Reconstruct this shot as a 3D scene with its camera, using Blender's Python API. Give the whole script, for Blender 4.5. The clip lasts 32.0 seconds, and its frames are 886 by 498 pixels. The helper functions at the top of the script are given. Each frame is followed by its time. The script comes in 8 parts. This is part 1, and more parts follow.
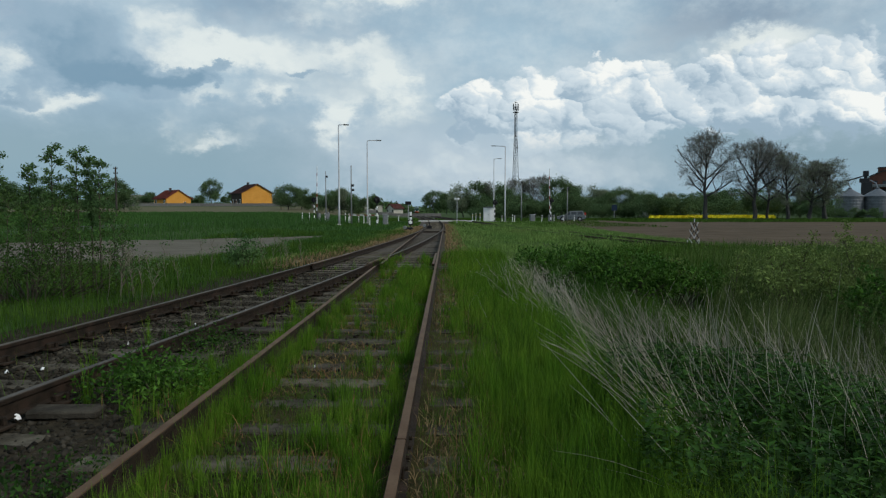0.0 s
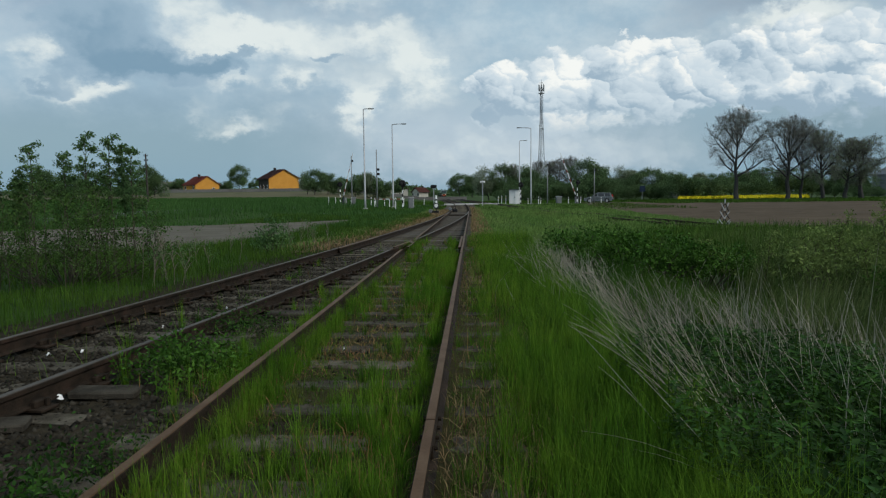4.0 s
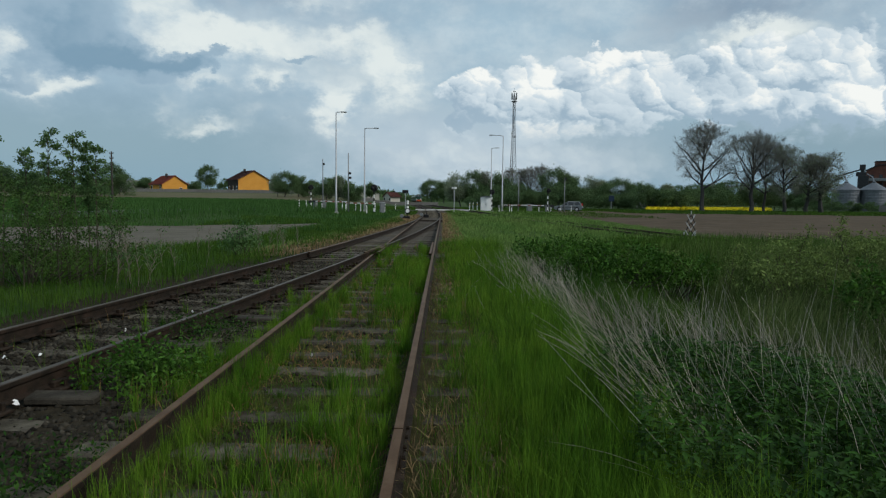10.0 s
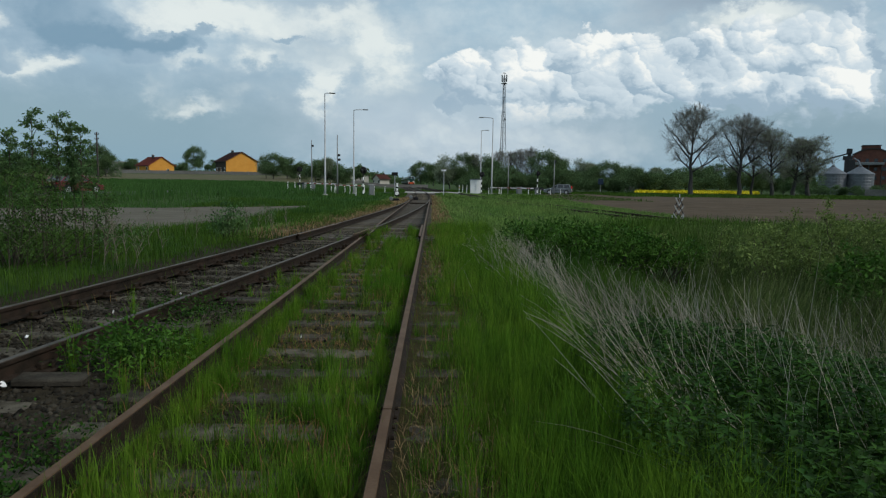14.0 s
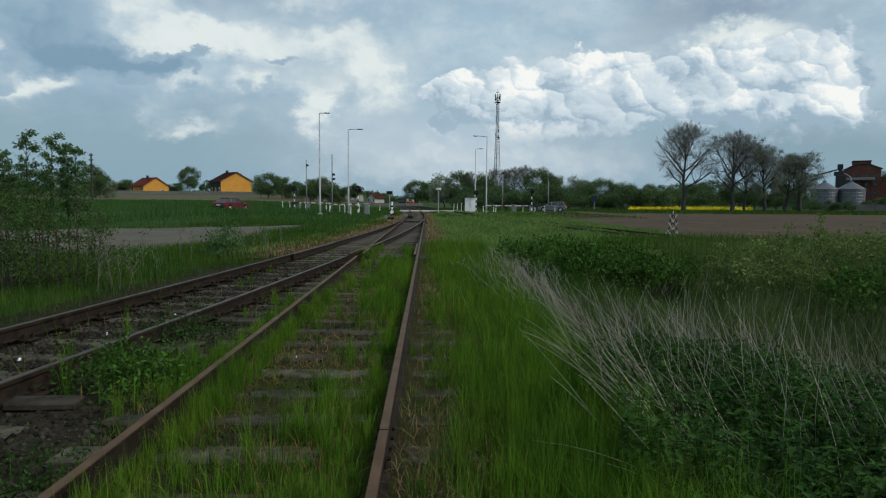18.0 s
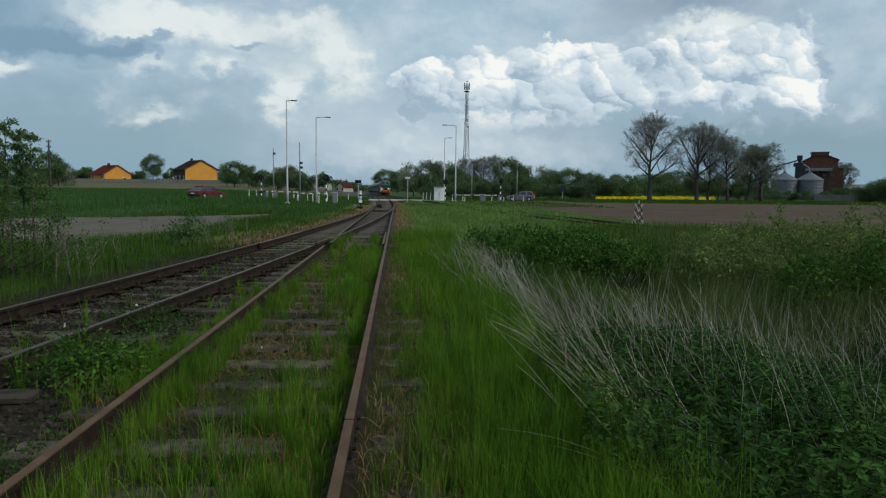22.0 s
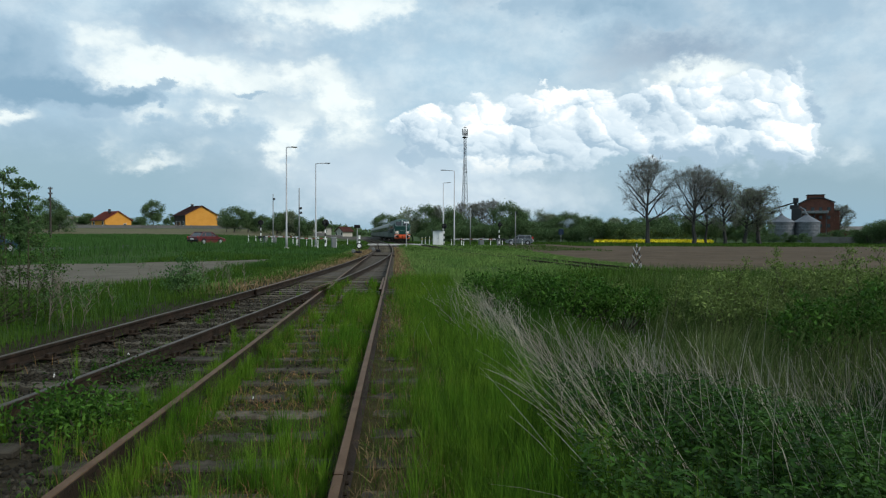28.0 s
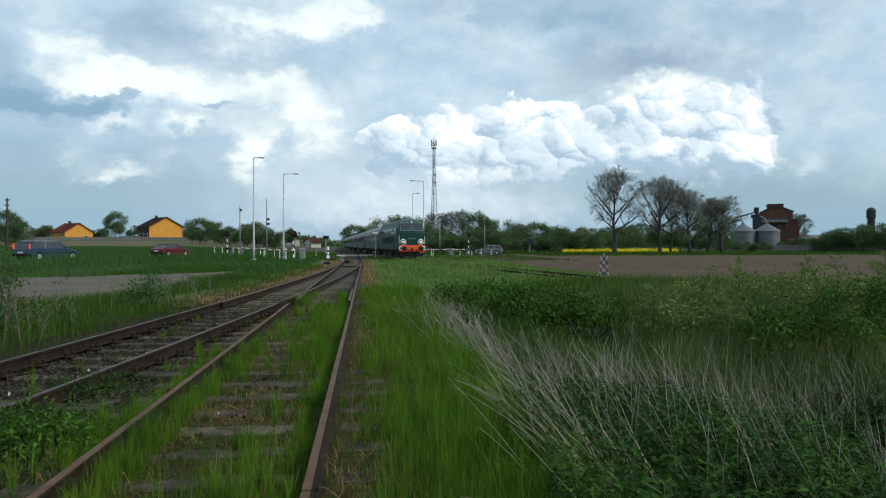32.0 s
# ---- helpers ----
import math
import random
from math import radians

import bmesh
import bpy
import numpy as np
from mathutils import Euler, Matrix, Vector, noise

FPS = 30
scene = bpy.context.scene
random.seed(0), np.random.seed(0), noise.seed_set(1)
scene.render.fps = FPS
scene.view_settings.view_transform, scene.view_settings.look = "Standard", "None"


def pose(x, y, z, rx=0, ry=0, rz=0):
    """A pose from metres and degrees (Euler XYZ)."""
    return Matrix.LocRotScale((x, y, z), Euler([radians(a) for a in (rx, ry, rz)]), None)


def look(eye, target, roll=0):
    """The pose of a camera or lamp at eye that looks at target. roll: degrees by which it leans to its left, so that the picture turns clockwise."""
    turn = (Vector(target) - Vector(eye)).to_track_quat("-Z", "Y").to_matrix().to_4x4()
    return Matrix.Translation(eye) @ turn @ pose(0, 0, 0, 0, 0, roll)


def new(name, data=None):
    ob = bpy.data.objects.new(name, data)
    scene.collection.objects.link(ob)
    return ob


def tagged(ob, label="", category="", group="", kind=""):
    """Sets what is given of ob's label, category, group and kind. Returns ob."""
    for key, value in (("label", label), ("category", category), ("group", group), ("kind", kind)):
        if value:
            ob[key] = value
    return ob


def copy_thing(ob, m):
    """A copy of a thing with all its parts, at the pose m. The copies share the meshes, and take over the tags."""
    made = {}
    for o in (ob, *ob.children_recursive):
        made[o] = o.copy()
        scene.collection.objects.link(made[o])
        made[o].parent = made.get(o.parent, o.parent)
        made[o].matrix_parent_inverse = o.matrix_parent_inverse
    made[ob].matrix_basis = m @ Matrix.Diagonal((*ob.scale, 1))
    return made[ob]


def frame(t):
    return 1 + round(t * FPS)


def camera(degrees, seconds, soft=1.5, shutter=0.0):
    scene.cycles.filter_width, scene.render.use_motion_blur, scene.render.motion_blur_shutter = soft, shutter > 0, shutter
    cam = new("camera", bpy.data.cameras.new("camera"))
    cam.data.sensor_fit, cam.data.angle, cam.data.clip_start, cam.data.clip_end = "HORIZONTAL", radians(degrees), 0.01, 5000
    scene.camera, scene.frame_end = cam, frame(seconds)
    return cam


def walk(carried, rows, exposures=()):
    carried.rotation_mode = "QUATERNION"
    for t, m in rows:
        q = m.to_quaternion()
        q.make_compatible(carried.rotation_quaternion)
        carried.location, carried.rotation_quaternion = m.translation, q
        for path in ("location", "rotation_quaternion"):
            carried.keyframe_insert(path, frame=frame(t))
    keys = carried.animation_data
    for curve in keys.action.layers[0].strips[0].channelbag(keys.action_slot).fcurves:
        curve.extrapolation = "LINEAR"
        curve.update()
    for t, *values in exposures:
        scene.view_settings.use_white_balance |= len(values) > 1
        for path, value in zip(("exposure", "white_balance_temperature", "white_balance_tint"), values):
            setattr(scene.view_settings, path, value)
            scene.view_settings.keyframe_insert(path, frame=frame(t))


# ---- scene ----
cam = camera(69.7, 32.0, soft=1.25)
PATH = [
    (0, pose(-0.006, 0.009, 1.485, 86.62, -0.00, 0.00)),
    (0.5, pose(-0.008, 0.006, 1.484, 87.01, 0.16, 0.55)),
    (1, pose(-0.010, 0.002, 1.486, 87.15, -0.01, 0.11)),
    (1.5, pose(-0.011, 0.003, 1.488, 87.04, 0.10, 0.45)),
    (2, pose(-0.019, 0.001, 1.490, 87.29, 0.31, 0.48)),
    (2.5, pose(-0.021, -0.003, 1.491, 85.84, 0.20, 1.80)),
    (3, pose(-0.014, -0.005, 1.482, 86.77, 0.16, 1.94)),
    (3.5, pose(-0.013, -0.004, 1.478, 85.52, 0.60, 2.34)),
    (5.5, pose(-0.032, -0.012, 1.496, 84.69, 0.62, 0.06)),
    (6, pose(-0.026, -0.002, 1.493, 84.32, 0.10, -1.55)),
    (6.5, pose(-0.030, -0.007, 1.496, 85.38, 0.32, -1.39)),
    (7, pose(-0.035, -0.014, 1.496, 85.86, -0.59, 0.14)),
    (7.5, pose(-0.033, -0.020, 1.500, 85.66, -0.69, 0.69)),
    (8, pose(-0.037, -0.015, 1.503, 85.66, -0.66, 2.35)),
    (8.5, pose(-0.036, -0.014, 1.502, 85.89, -0.98, 1.91)),
    (9, pose(-0.031, -0.009, 1.500, 84.97, -0.48, 1.70)),
    (9.5, pose(-0.022, -0.006, 1.502, 85.81, -0.19, 0.94)),
    (10, pose(-0.021, -0.003, 1.501, 85.62, -0.66, -0.27)),
    (10.5, pose(-0.013, 0.000, 1.498, 85.12, -0.58, -0.74)),
    (11, pose(-0.011, 0.006, 1.493, 84.94, -0.68, -1.50)),
    (11.5, pose(-0.011, 0.014, 1.494, 85.09, -0.93, -1.45)),
    (12, pose(-0.013, 0.016, 1.494, 84.68, -1.09, -2.11)),
    (12.5, pose(-0.010, 0.002, 1.493, 84.47, -1.27, -3.08)),
    (13, pose(-0.015, -0.010, 1.498, 83.95, -1.01, -2.30)),
    (13.5, pose(-0.016, -0.016, 1.501, 84.12, -1.12, -1.22)),
    (14, pose(-0.016, -0.012, 1.498, 84.07, -0.85, -1.20)),
    (14.5, pose(-0.016, -0.004, 1.500, 83.95, -0.27, -1.82)),
    (16.5, pose(-0.016, -0.030, 1.504, 84.04, -0.28, -1.85)),
    (17, pose(-0.018, -0.026, 1.500, 84.62, 0.11, -1.93)),
    (17.5, pose(-0.019, -0.021, 1.506, 85.10, -0.22, -1.46)),
    (18, pose(-0.019, -0.017, 1.503, 85.71, -0.41, -1.68)),
    (18.5, pose(-0.023, -0.019, 1.502, 85.54, -0.22, -1.21)),
    (19, pose(-0.013, -0.022, 1.507, 85.16, -0.68, -1.66)),
    (19.5, pose(-0.001, -0.018, 1.505, 85.16, -0.42, -2.20)),
    (20, pose(0.001, -0.017, 1.506, 84.74, -0.59, -2.92)),
    (20.5, pose(-0.006, -0.019, 1.503, 84.71, -0.50, -3.18)),
    (21, pose(-0.002, -0.016, 1.504, 84.97, -0.66, -3.50)),
    (21.5, pose(0.009, -0.008, 1.504, 85.44, -0.98, -4.35)),
    (22, pose(0.005, -0.004, 1.500, 84.77, -0.57, -4.43)),
    (22.5, pose(0.001, 0.001, 1.497, 84.38, -0.82, -4.57)),
    (23, pose(0.002, 0.003, 1.501, 84.50, -0.73, -5.12)),
    (23.5, pose(0.002, 0.006, 1.500, 83.99, -0.42, -5.26)),
    (24, pose(0.001, 0.008, 1.502, 85.01, -0.41, -4.20)),
    (24.5, pose(0.003, 0.008, 1.512, 86.80, 0.24, -4.10)),
    (25, pose(-0.005, 0.009, 1.508, 87.41, -0.21, -4.17)),
    (25.5, pose(0.002, 0.009, 1.517, 87.70, 0.06, -5.08)),
    (27.5, pose(0.056, 0.025, 1.527, 88.65, -0.35, -4.93)),
    (28, pose(0.056, 0.024, 1.527, 88.72, -0.26, -4.51)),
    (28.5, pose(0.066, 0.027, 1.530, 89.55, -0.02, -5.23)),
    (29, pose(0.058, 0.026, 1.525, 89.59, -0.04, -5.59)),
    (29.5, pose(0.067, 0.029, 1.530, 89.54, -0.11, -5.70)),
    (30, pose(0.068, 0.031, 1.526, 89.67, -0.19, -5.88)),
    (30.5, pose(0.065, 0.032, 1.529, 89.48, -0.04, -6.32)),
    (31, pose(0.066, 0.031, 1.526, 89.39, 0.08, -6.70)),
    (31.5, pose(0.058, 0.031, 1.528, 89.64, -0.12, -6.79)),
    (32, pose(0.065, 0.034, 1.531, 89.66, 0.07, -7.25)),
]
EXPOSURES = [(0, 0.0), (23.5, 0.0), (25, 0.16), (28, 0.33), (32, 0.38)]
walk(cam, PATH, EXPOSURES)

# ---------- world and sun ----------
F = 1126.0          # focal length of the plan's sky grid
HOR = 374.5


def N(nt, kind, **kw):
    n = nt.nodes.new(kind)
    for k, v in kw.items():
        if k == "operation":
            n.operation = v
        elif k == "data_type":
            n.data_type = v
    return n


def M(nt, op, a, b=None, c=None, clamp=False):
    n = nt.nodes.new("ShaderNodeMath")
    n.operation, n.use_clamp = op, clamp
    for i, v in enumerate((a, b, c)):
        if v is None:
            continue
        if isinstance(v, (int, float)):
            n.inputs[i].default_value = v
        else:
            nt.links.new(v, n.inputs[i])
    return n.outputs[0]


def SS(nt, v, lo, hi, a=0.0, b=1.0):
    n = nt.nodes.new("ShaderNodeMapRange")
    n.interpolation_type = "SMOOTHSTEP"
    nt.links.new(v, n.inputs[0])
    for i, x in enumerate((lo, hi, a, b)):
        n.inputs[i + 1].default_value = x
    return n.outputs[0]


def MIX(nt, fac, a, b, mode="MIX"):
    n = nt.nodes.new("ShaderNodeMix")
    n.data_type, n.blend_type = "RGBA", mode
    for s, v in ((0, fac), (6, a), (7, b)):
        if isinstance(v, (int, float)):
            n.inputs[s].default_value = v
        elif isinstance(v, tuple):
            n.inputs[s].default_value = (*v, 1)
        else:
            nt.links.new(v, n.inputs[s])
    return n.outputs[2]


def NOISE(nt, vec, scale, detail=4.0, rough=0.55, dist=0.0):
    n = nt.nodes.new("ShaderNodeTexNoise")
    n.inputs["Scale"].default_value, n.inputs["Detail"].default_value = scale, detail
    n.inputs["Roughness"].default_value, n.inputs["Distortion"].default_value = rough, dist
    if vec is not None:
        nt.links.new(vec, n.inputs["Vector"])
    return n.outputs["Fac"]


SUN_AZ, SUN_EL = 118.0, 38.0      # degrees right of the view, and above the horizon


def build_world():
    w = bpy.data.worlds.new("sky")
    w.use_nodes = True
    scene.world = w
    nt = w.node_tree
    nt.nodes.clear()
    out, bg = nt.nodes.new("ShaderNodeOutputWorld"), nt.nodes.new("ShaderNodeBackground")
    sky = nt.nodes.new("ShaderNodeTexSky")
    sky.sky_type, sky.sun_disc = "NISHITA", False
    sky.sun_elevation, sky.sun_rotation = radians(SUN_EL), radians(SUN_AZ)
    sky.air_density, sky.dust_density, sky.ozone_density = 1.0, 1.6, 1.5
    clear = MIX(nt, 1.0, sky.outputs[0], (0.075, 0.075, 0.075), "MULTIPLY")
    tc = nt.nodes.new("ShaderNodeTexCoord")
    sep = nt.nodes.new("ShaderNodeSeparateXYZ")
    nt.links.new(tc.outputs["Generated"], sep.inputs[0])
    X, Y, Z = sep.outputs
    yy = M(nt, "SQRT", M(nt, "ADD", M(nt, "MULTIPLY", Y, Y), 0.03))
    u, v = M(nt, "DIVIDE", X, yy), M(nt, "DIVIDE", Z, yy)

    def vec(du=0.0, dv=0.0, sx=1.0, sz=1.7):
        c = nt.nodes.new("ShaderNodeCombineXYZ")
        nt.links.new(M(nt, "MULTIPLY", M(nt, "ADD", X, du), sx), c.inputs[0])
        nt.links.new(Y, c.inputs[1])
        nt.links.new(M(nt, "MULTIPLY", M(nt, "ADD", Z, dv), sz), c.inputs[2])
        return c.outputs[0]

    soft = NOISE(nt, vec(sz=1.9), 4.5, 6, 0.5)
    wx = M(nt, "SUBTRACT", NOISE(nt, vec(sz=1.5), 13.0, 8, 0.62), 0.5)
    wy = M(nt, "SUBTRACT", NOISE(nt, vec(0.7, 0.4, sz=1.5), 13.0, 8, 0.62), 0.5)
    uw, vw = M(nt, "ADD", u, M(nt, "MULTIPLY", wx, 0.16)), M(nt, "ADD", v, M(nt, "MULTIPLY", wy, 0.11))

    def cells(scale, warp, sm):
        # round heads of cloud: height and the side that faces the sun
        c = nt.nodes.new("ShaderNodeCombineXYZ")
        nt.links.new(M(nt, "ADD", u, M(nt, "MULTIPLY", wx, warp)), c.inputs[0])
        nt.links.new(M(nt, "ADD", M(nt, "MULTIPLY", v, 1.25), M(nt, "MULTIPLY", wy, warp)), c.inputs[1])
        n = nt.nodes.new("ShaderNodeTexVoronoi")
        n.voronoi_dimensions, n.feature = "2D", "SMOOTH_F1"
        n.inputs["Scale"].default_value, n.inputs["Smoothness"].default_value = scale, sm
        nt.links.new(c.outputs[0], n.inputs["Vector"])
        d = nt.nodes.new("ShaderNodeVectorMath")
        d.operation = "SUBTRACT"
        nt.links.new(c.outputs[0], d.inputs[0])
        nt.links.new(n.outputs["Position"], d.inputs[1])
        e = nt.nodes.new("ShaderNodeVectorMath")
        e.operation = "DOT_PRODUCT"
        nt.links.new(d.outputs[0], e.inputs[0])
        e.inputs[1].default_value = (0.50 * scale, 0.80 * scale, 0)
        return M(nt, "SUBTRACT", 0.42, n.outputs["Distance"]), e.outputs["Value"]

    def blobs(rows, wide=1.0):
        total = None
        for px, py, rx, ry, amp in rows:
            a = M(nt, "MULTIPLY", M(nt, "SUBTRACT", uw, (px - 784) / F), F / rx)
            b = M(nt, "MULTIPLY", M(nt, "SUBTRACT", vw, (HOR - py) / F), F / ry)
            d = M(nt, "ADD", M(nt, "MULTIPLY", a, a), M(nt, "MULTIPLY", b, b))
            g = M(nt, "MULTIPLY", M(nt, "POWER", 2.718, M(nt, "MULTIPLY", d, -1.0)), amp)
            total = g if total is None else M(nt, "ADD", total, g)
        return total

    def madd(*pairs):
        total = None
        for val, k in pairs:
            g = M(nt, "MULTIPLY", val, k)
            total = g if total is None else M(nt, "ADD", total, g)
        return total

    h1, s1 = cells(12.0, 0.10, 0.22)
    h2, s2 = cells(27.0, 0.08, 0.20)
    h3, s3 = cells(66.0, 0.06, 0.20)
    shade = madd((s1, 0.74), (s2, 0.50), (s3, 0.16), (wx, 0.30))
    rough = madd((h1, 0.40), (h2, 0.32), (h3, 0.13), (wy, 0.36))
    # pale haze towards the horizon, thin even veil above it
    haze = SS(nt, v, 0.0, 0.26, 0.92, 0.0)
    col = MIX(nt, haze, clear, HAZE)
    col = MIX(nt, SS(nt, blobs(PALE), 0.0, 1.0, 0.0, 0.92), col, PALE_COL)
    thin = M(nt, "ADD", SS(nt, v, 0.03, 0.22, 0.05, 0.62), madd((M(nt, "SUBTRACT", soft, 0.5), 0.55), (wx, 0.25)))
    thin = M(nt, "ADD", thin, blobs(CLEAR))
    col = MIX(nt, SS(nt, thin, 0.0, 0.85, 0.0, 0.95), col, MIX(nt, SS(nt, wy, -0.2, 0.2), THIN_DARK, THIN_LIT))
    # broad smooth white cloud with soft edges
    veil = M(nt, "ADD", blobs(VEIL), madd((rough, 0.45)))
    vm = SS(nt, veil, 0.12, 0.80, 0.0, 0.86)
    vcol = MIX(nt, SS(nt, M(nt, "ADD", madd((shade, 0.55), (wy, 0.4)), blobs(VEIL)), -0.05, 0.75), VEIL_MID, VEIL_LIT)
    col = MIX(nt, vm, col, vcol)
    # heaped white cloud
    heap = M(nt, "ADD", blobs(HEAP), madd((rough, 1.0)))
    hm = M(nt, "MULTIPLY", SS(nt, heap, 0.38, 0.58, 0.0, 0.96), SS(nt, v, 0.045, 0.15))
    tone = M(nt, "ADD", M(nt, "ADD", madd((shade, 0.70), (rough, 0.30)), 0.26), madd((blobs(LITE), 1.25), (blobs(SHADE), -1.15)))
    mid = MIX(nt, SS(nt, tone, -0.15, 0.40), HEAP_DARK, HEAP_MID)
    hcol = MIX(nt, SS(nt, tone, 0.34, 0.80), mid, HEAP_LIT)
    col = MIX(nt, hm, col, hcol)
    # low grey scud in front
    scud = M(nt, "ADD", blobs(SCUD), madd((rough, 0.55), (wx, 0.6)))
    sm = SS(nt, scud, 0.26, 0.48, 0.0, 0.88)
    col = MIX(nt, sm, col, MIX(nt, SS(nt, scud, 0.4, 1.0), SCUD_EDGE, SCUD_COL))
    nt.links.new(col, bg.inputs[0])
    bg.inputs[1].default_value = 1.0
    nt.links.new(bg.outputs[0], out.inputs[0])


HAZE = (0.248, 0.398, 0.505)
PALE_COL = (0.455, 0.555, 0.64)
PALE = [(780, 285, 280, 85, 0.80), (1010, 300, 260, 50, 0.40), (640, 190, 150, 70, 0.3)]
THIN_LIT, THIN_DARK = (0.555, 0.68, 0.75), (0.385, 0.54, 0.65)
VEIL_LIT, VEIL_MID = (0.80, 0.86, 0.84), (0.56, 0.67, 0.735)
HEAP_LIT, HEAP_MID, HEAP_DARK = (0.93, 0.95, 0.92), (0.61, 0.71, 0.775), (0.33, 0.45, 0.555)
SCUD_COL, SCUD_EDGE = (0.185, 0.315, 0.43), (0.31, 0.44, 0.55)
CLEAR = [(420, 30, 150, 30, -0.12), (110, 290, 260, 60, -0.30), (1290, 40, 170, 40, -0.25), (1560, 300, 260, 40, -0.2), (40, 30, 150, 60, -0.12)]
VEIL = [(380, 92, 120, 36, 0.85), (500, 110, 120, 40, 0.40), (600, 160, 130, 50, 0.25), (100, 182, 110, 24, 0.75), (30, 118, 60, 32, 0.60), (700, 150, 56, 44, 0.75), (570, 42, 60, 20, 0.45),
        (700, 12, 60, 34, 0.80), (505, 178, 44, 18, 0.55), (597, 228, 34, 40, 0.75), (388, 260, 50, 22, 0.65), (320, 220, 40, 26, 0.40), (295, 40, 50, 26, 0.50), (640, 95, 80, 22, 0.45),
        (370, 175, 70, 18, 0.50), (715, 230, 120, 90, 0.20), (480, 232, 70, 26, 0.30), (1050, 285, 240, 40, 0.20), (800, 285, 140, 34, 0.12), (880, 325, 420, 46, 0.24), (1360, 75, 110, 26, 0.70), (1180, 118, 80, 26, 0.4), (740, -38, 70, 22, 0.55), (800, -5, 60, 26, 0.55), (585, -8, 75, 24, 0.6), (1291, 88, 70, 22, 0.45), (1610, 225, 60, 26, 0.45), (560, -90, 170, 40, 0.5)]
HEAP = [(830, 205, 60, 62, 0.62), (900, 205, 70, 60, 0.60), (965, 200, 70, 72, 0.72), (1085, 138, 84, 30, 0.75), (1060, 215, 110, 55, 0.62), (1170, 200, 90, 55, 0.62), (1250, 165, 80, 72, 0.75),
        (1345, 160, 80, 85, 0.70), (1455, 165, 100, 90, 0.80), (1535, 205, 48, 50, 0.62), (1500, 110, 50, 50, 0.40)]
LITE = [(835, 160, 60, 22, 0.25), (960, 155, 44, 26, 0.40), (930, 225, 40, 40, 0.25), (1085, 134, 90, 24, 0.40), (1040, 215, 40, 30, 0.18), (1245, 120, 50, 24, 0.20), (1290, 190, 60, 20, 0.20),
        (1350, 105, 60, 34, 0.22), (1480, 140, 62, 46, 0.42), (1540, 205, 50, 34, 0.30), (1405, 220, 24, 26, 0.20), (1180, 180, 40, 20, 0.2)]
SHADE = [(810, 235, 110, 34, 0.22), (1060, 185, 50, 26, 0.16), (1215, 155, 40, 34, 0.22), (1420, 168, 40, 16, 0.50), (1100, 270, 260, 30, 0.16), (1470, 70, 50, 34, 0.34), (1555, 130, 24, 34, 0.35),
         (1480, 238, 120, 30, 0.45), (1330, 225, 70, 20, 0.22), (1140, 225, 40, 24, 0.16), (1280, 150, 20, 40, 0.14)]
SCUD = [(180, 80, 110, 46, 0.40), (110, 40, 120, 44, 0.34), (140, 122, 90, 42, 0.55), (210, 150, 100, 32, 0.65), (300, 148, 80, 26, 0.60), (345, 136, 46, 18, 0.60), (405, 120, 28, 13, 0.62), (395, 158, 26, 10, 0.45), (35, 180, 62, 20, 0.66), (300, 185, 60, 12, 0.35),
        (820, 238, 110, 22, 0.24), (1180, -28, 190, 36, 0.62), (1110, -100, 260, 50, 0.7), (1560, -30, 140, 50, 0.45), (1620, 130, 80, 50, 0.34), (420, -70, 160, 30, 0.4), (560, 134, 90, 10, 0.40), (545, 82, 50, 16, 0.36), (725, 100, 80, 24, 0.22)]
build_world()

sun = new("sun", bpy.data.lights.new("sun", "SUN"))
sun.data.energy, sun.data.angle, sun.data.color = 1.75, radians(14), (1.0, 0.95, 0.88)
_a, _e = radians(SUN_AZ), radians(SUN_EL)
sun.matrix_basis = look((0, 0, 60), (-60 * math.sin(_a) * math.cos(_e), -60 * math.cos(_a) * math.cos(_e), 60 - 60 * math.sin(_e)))

# ---------- materials ----------


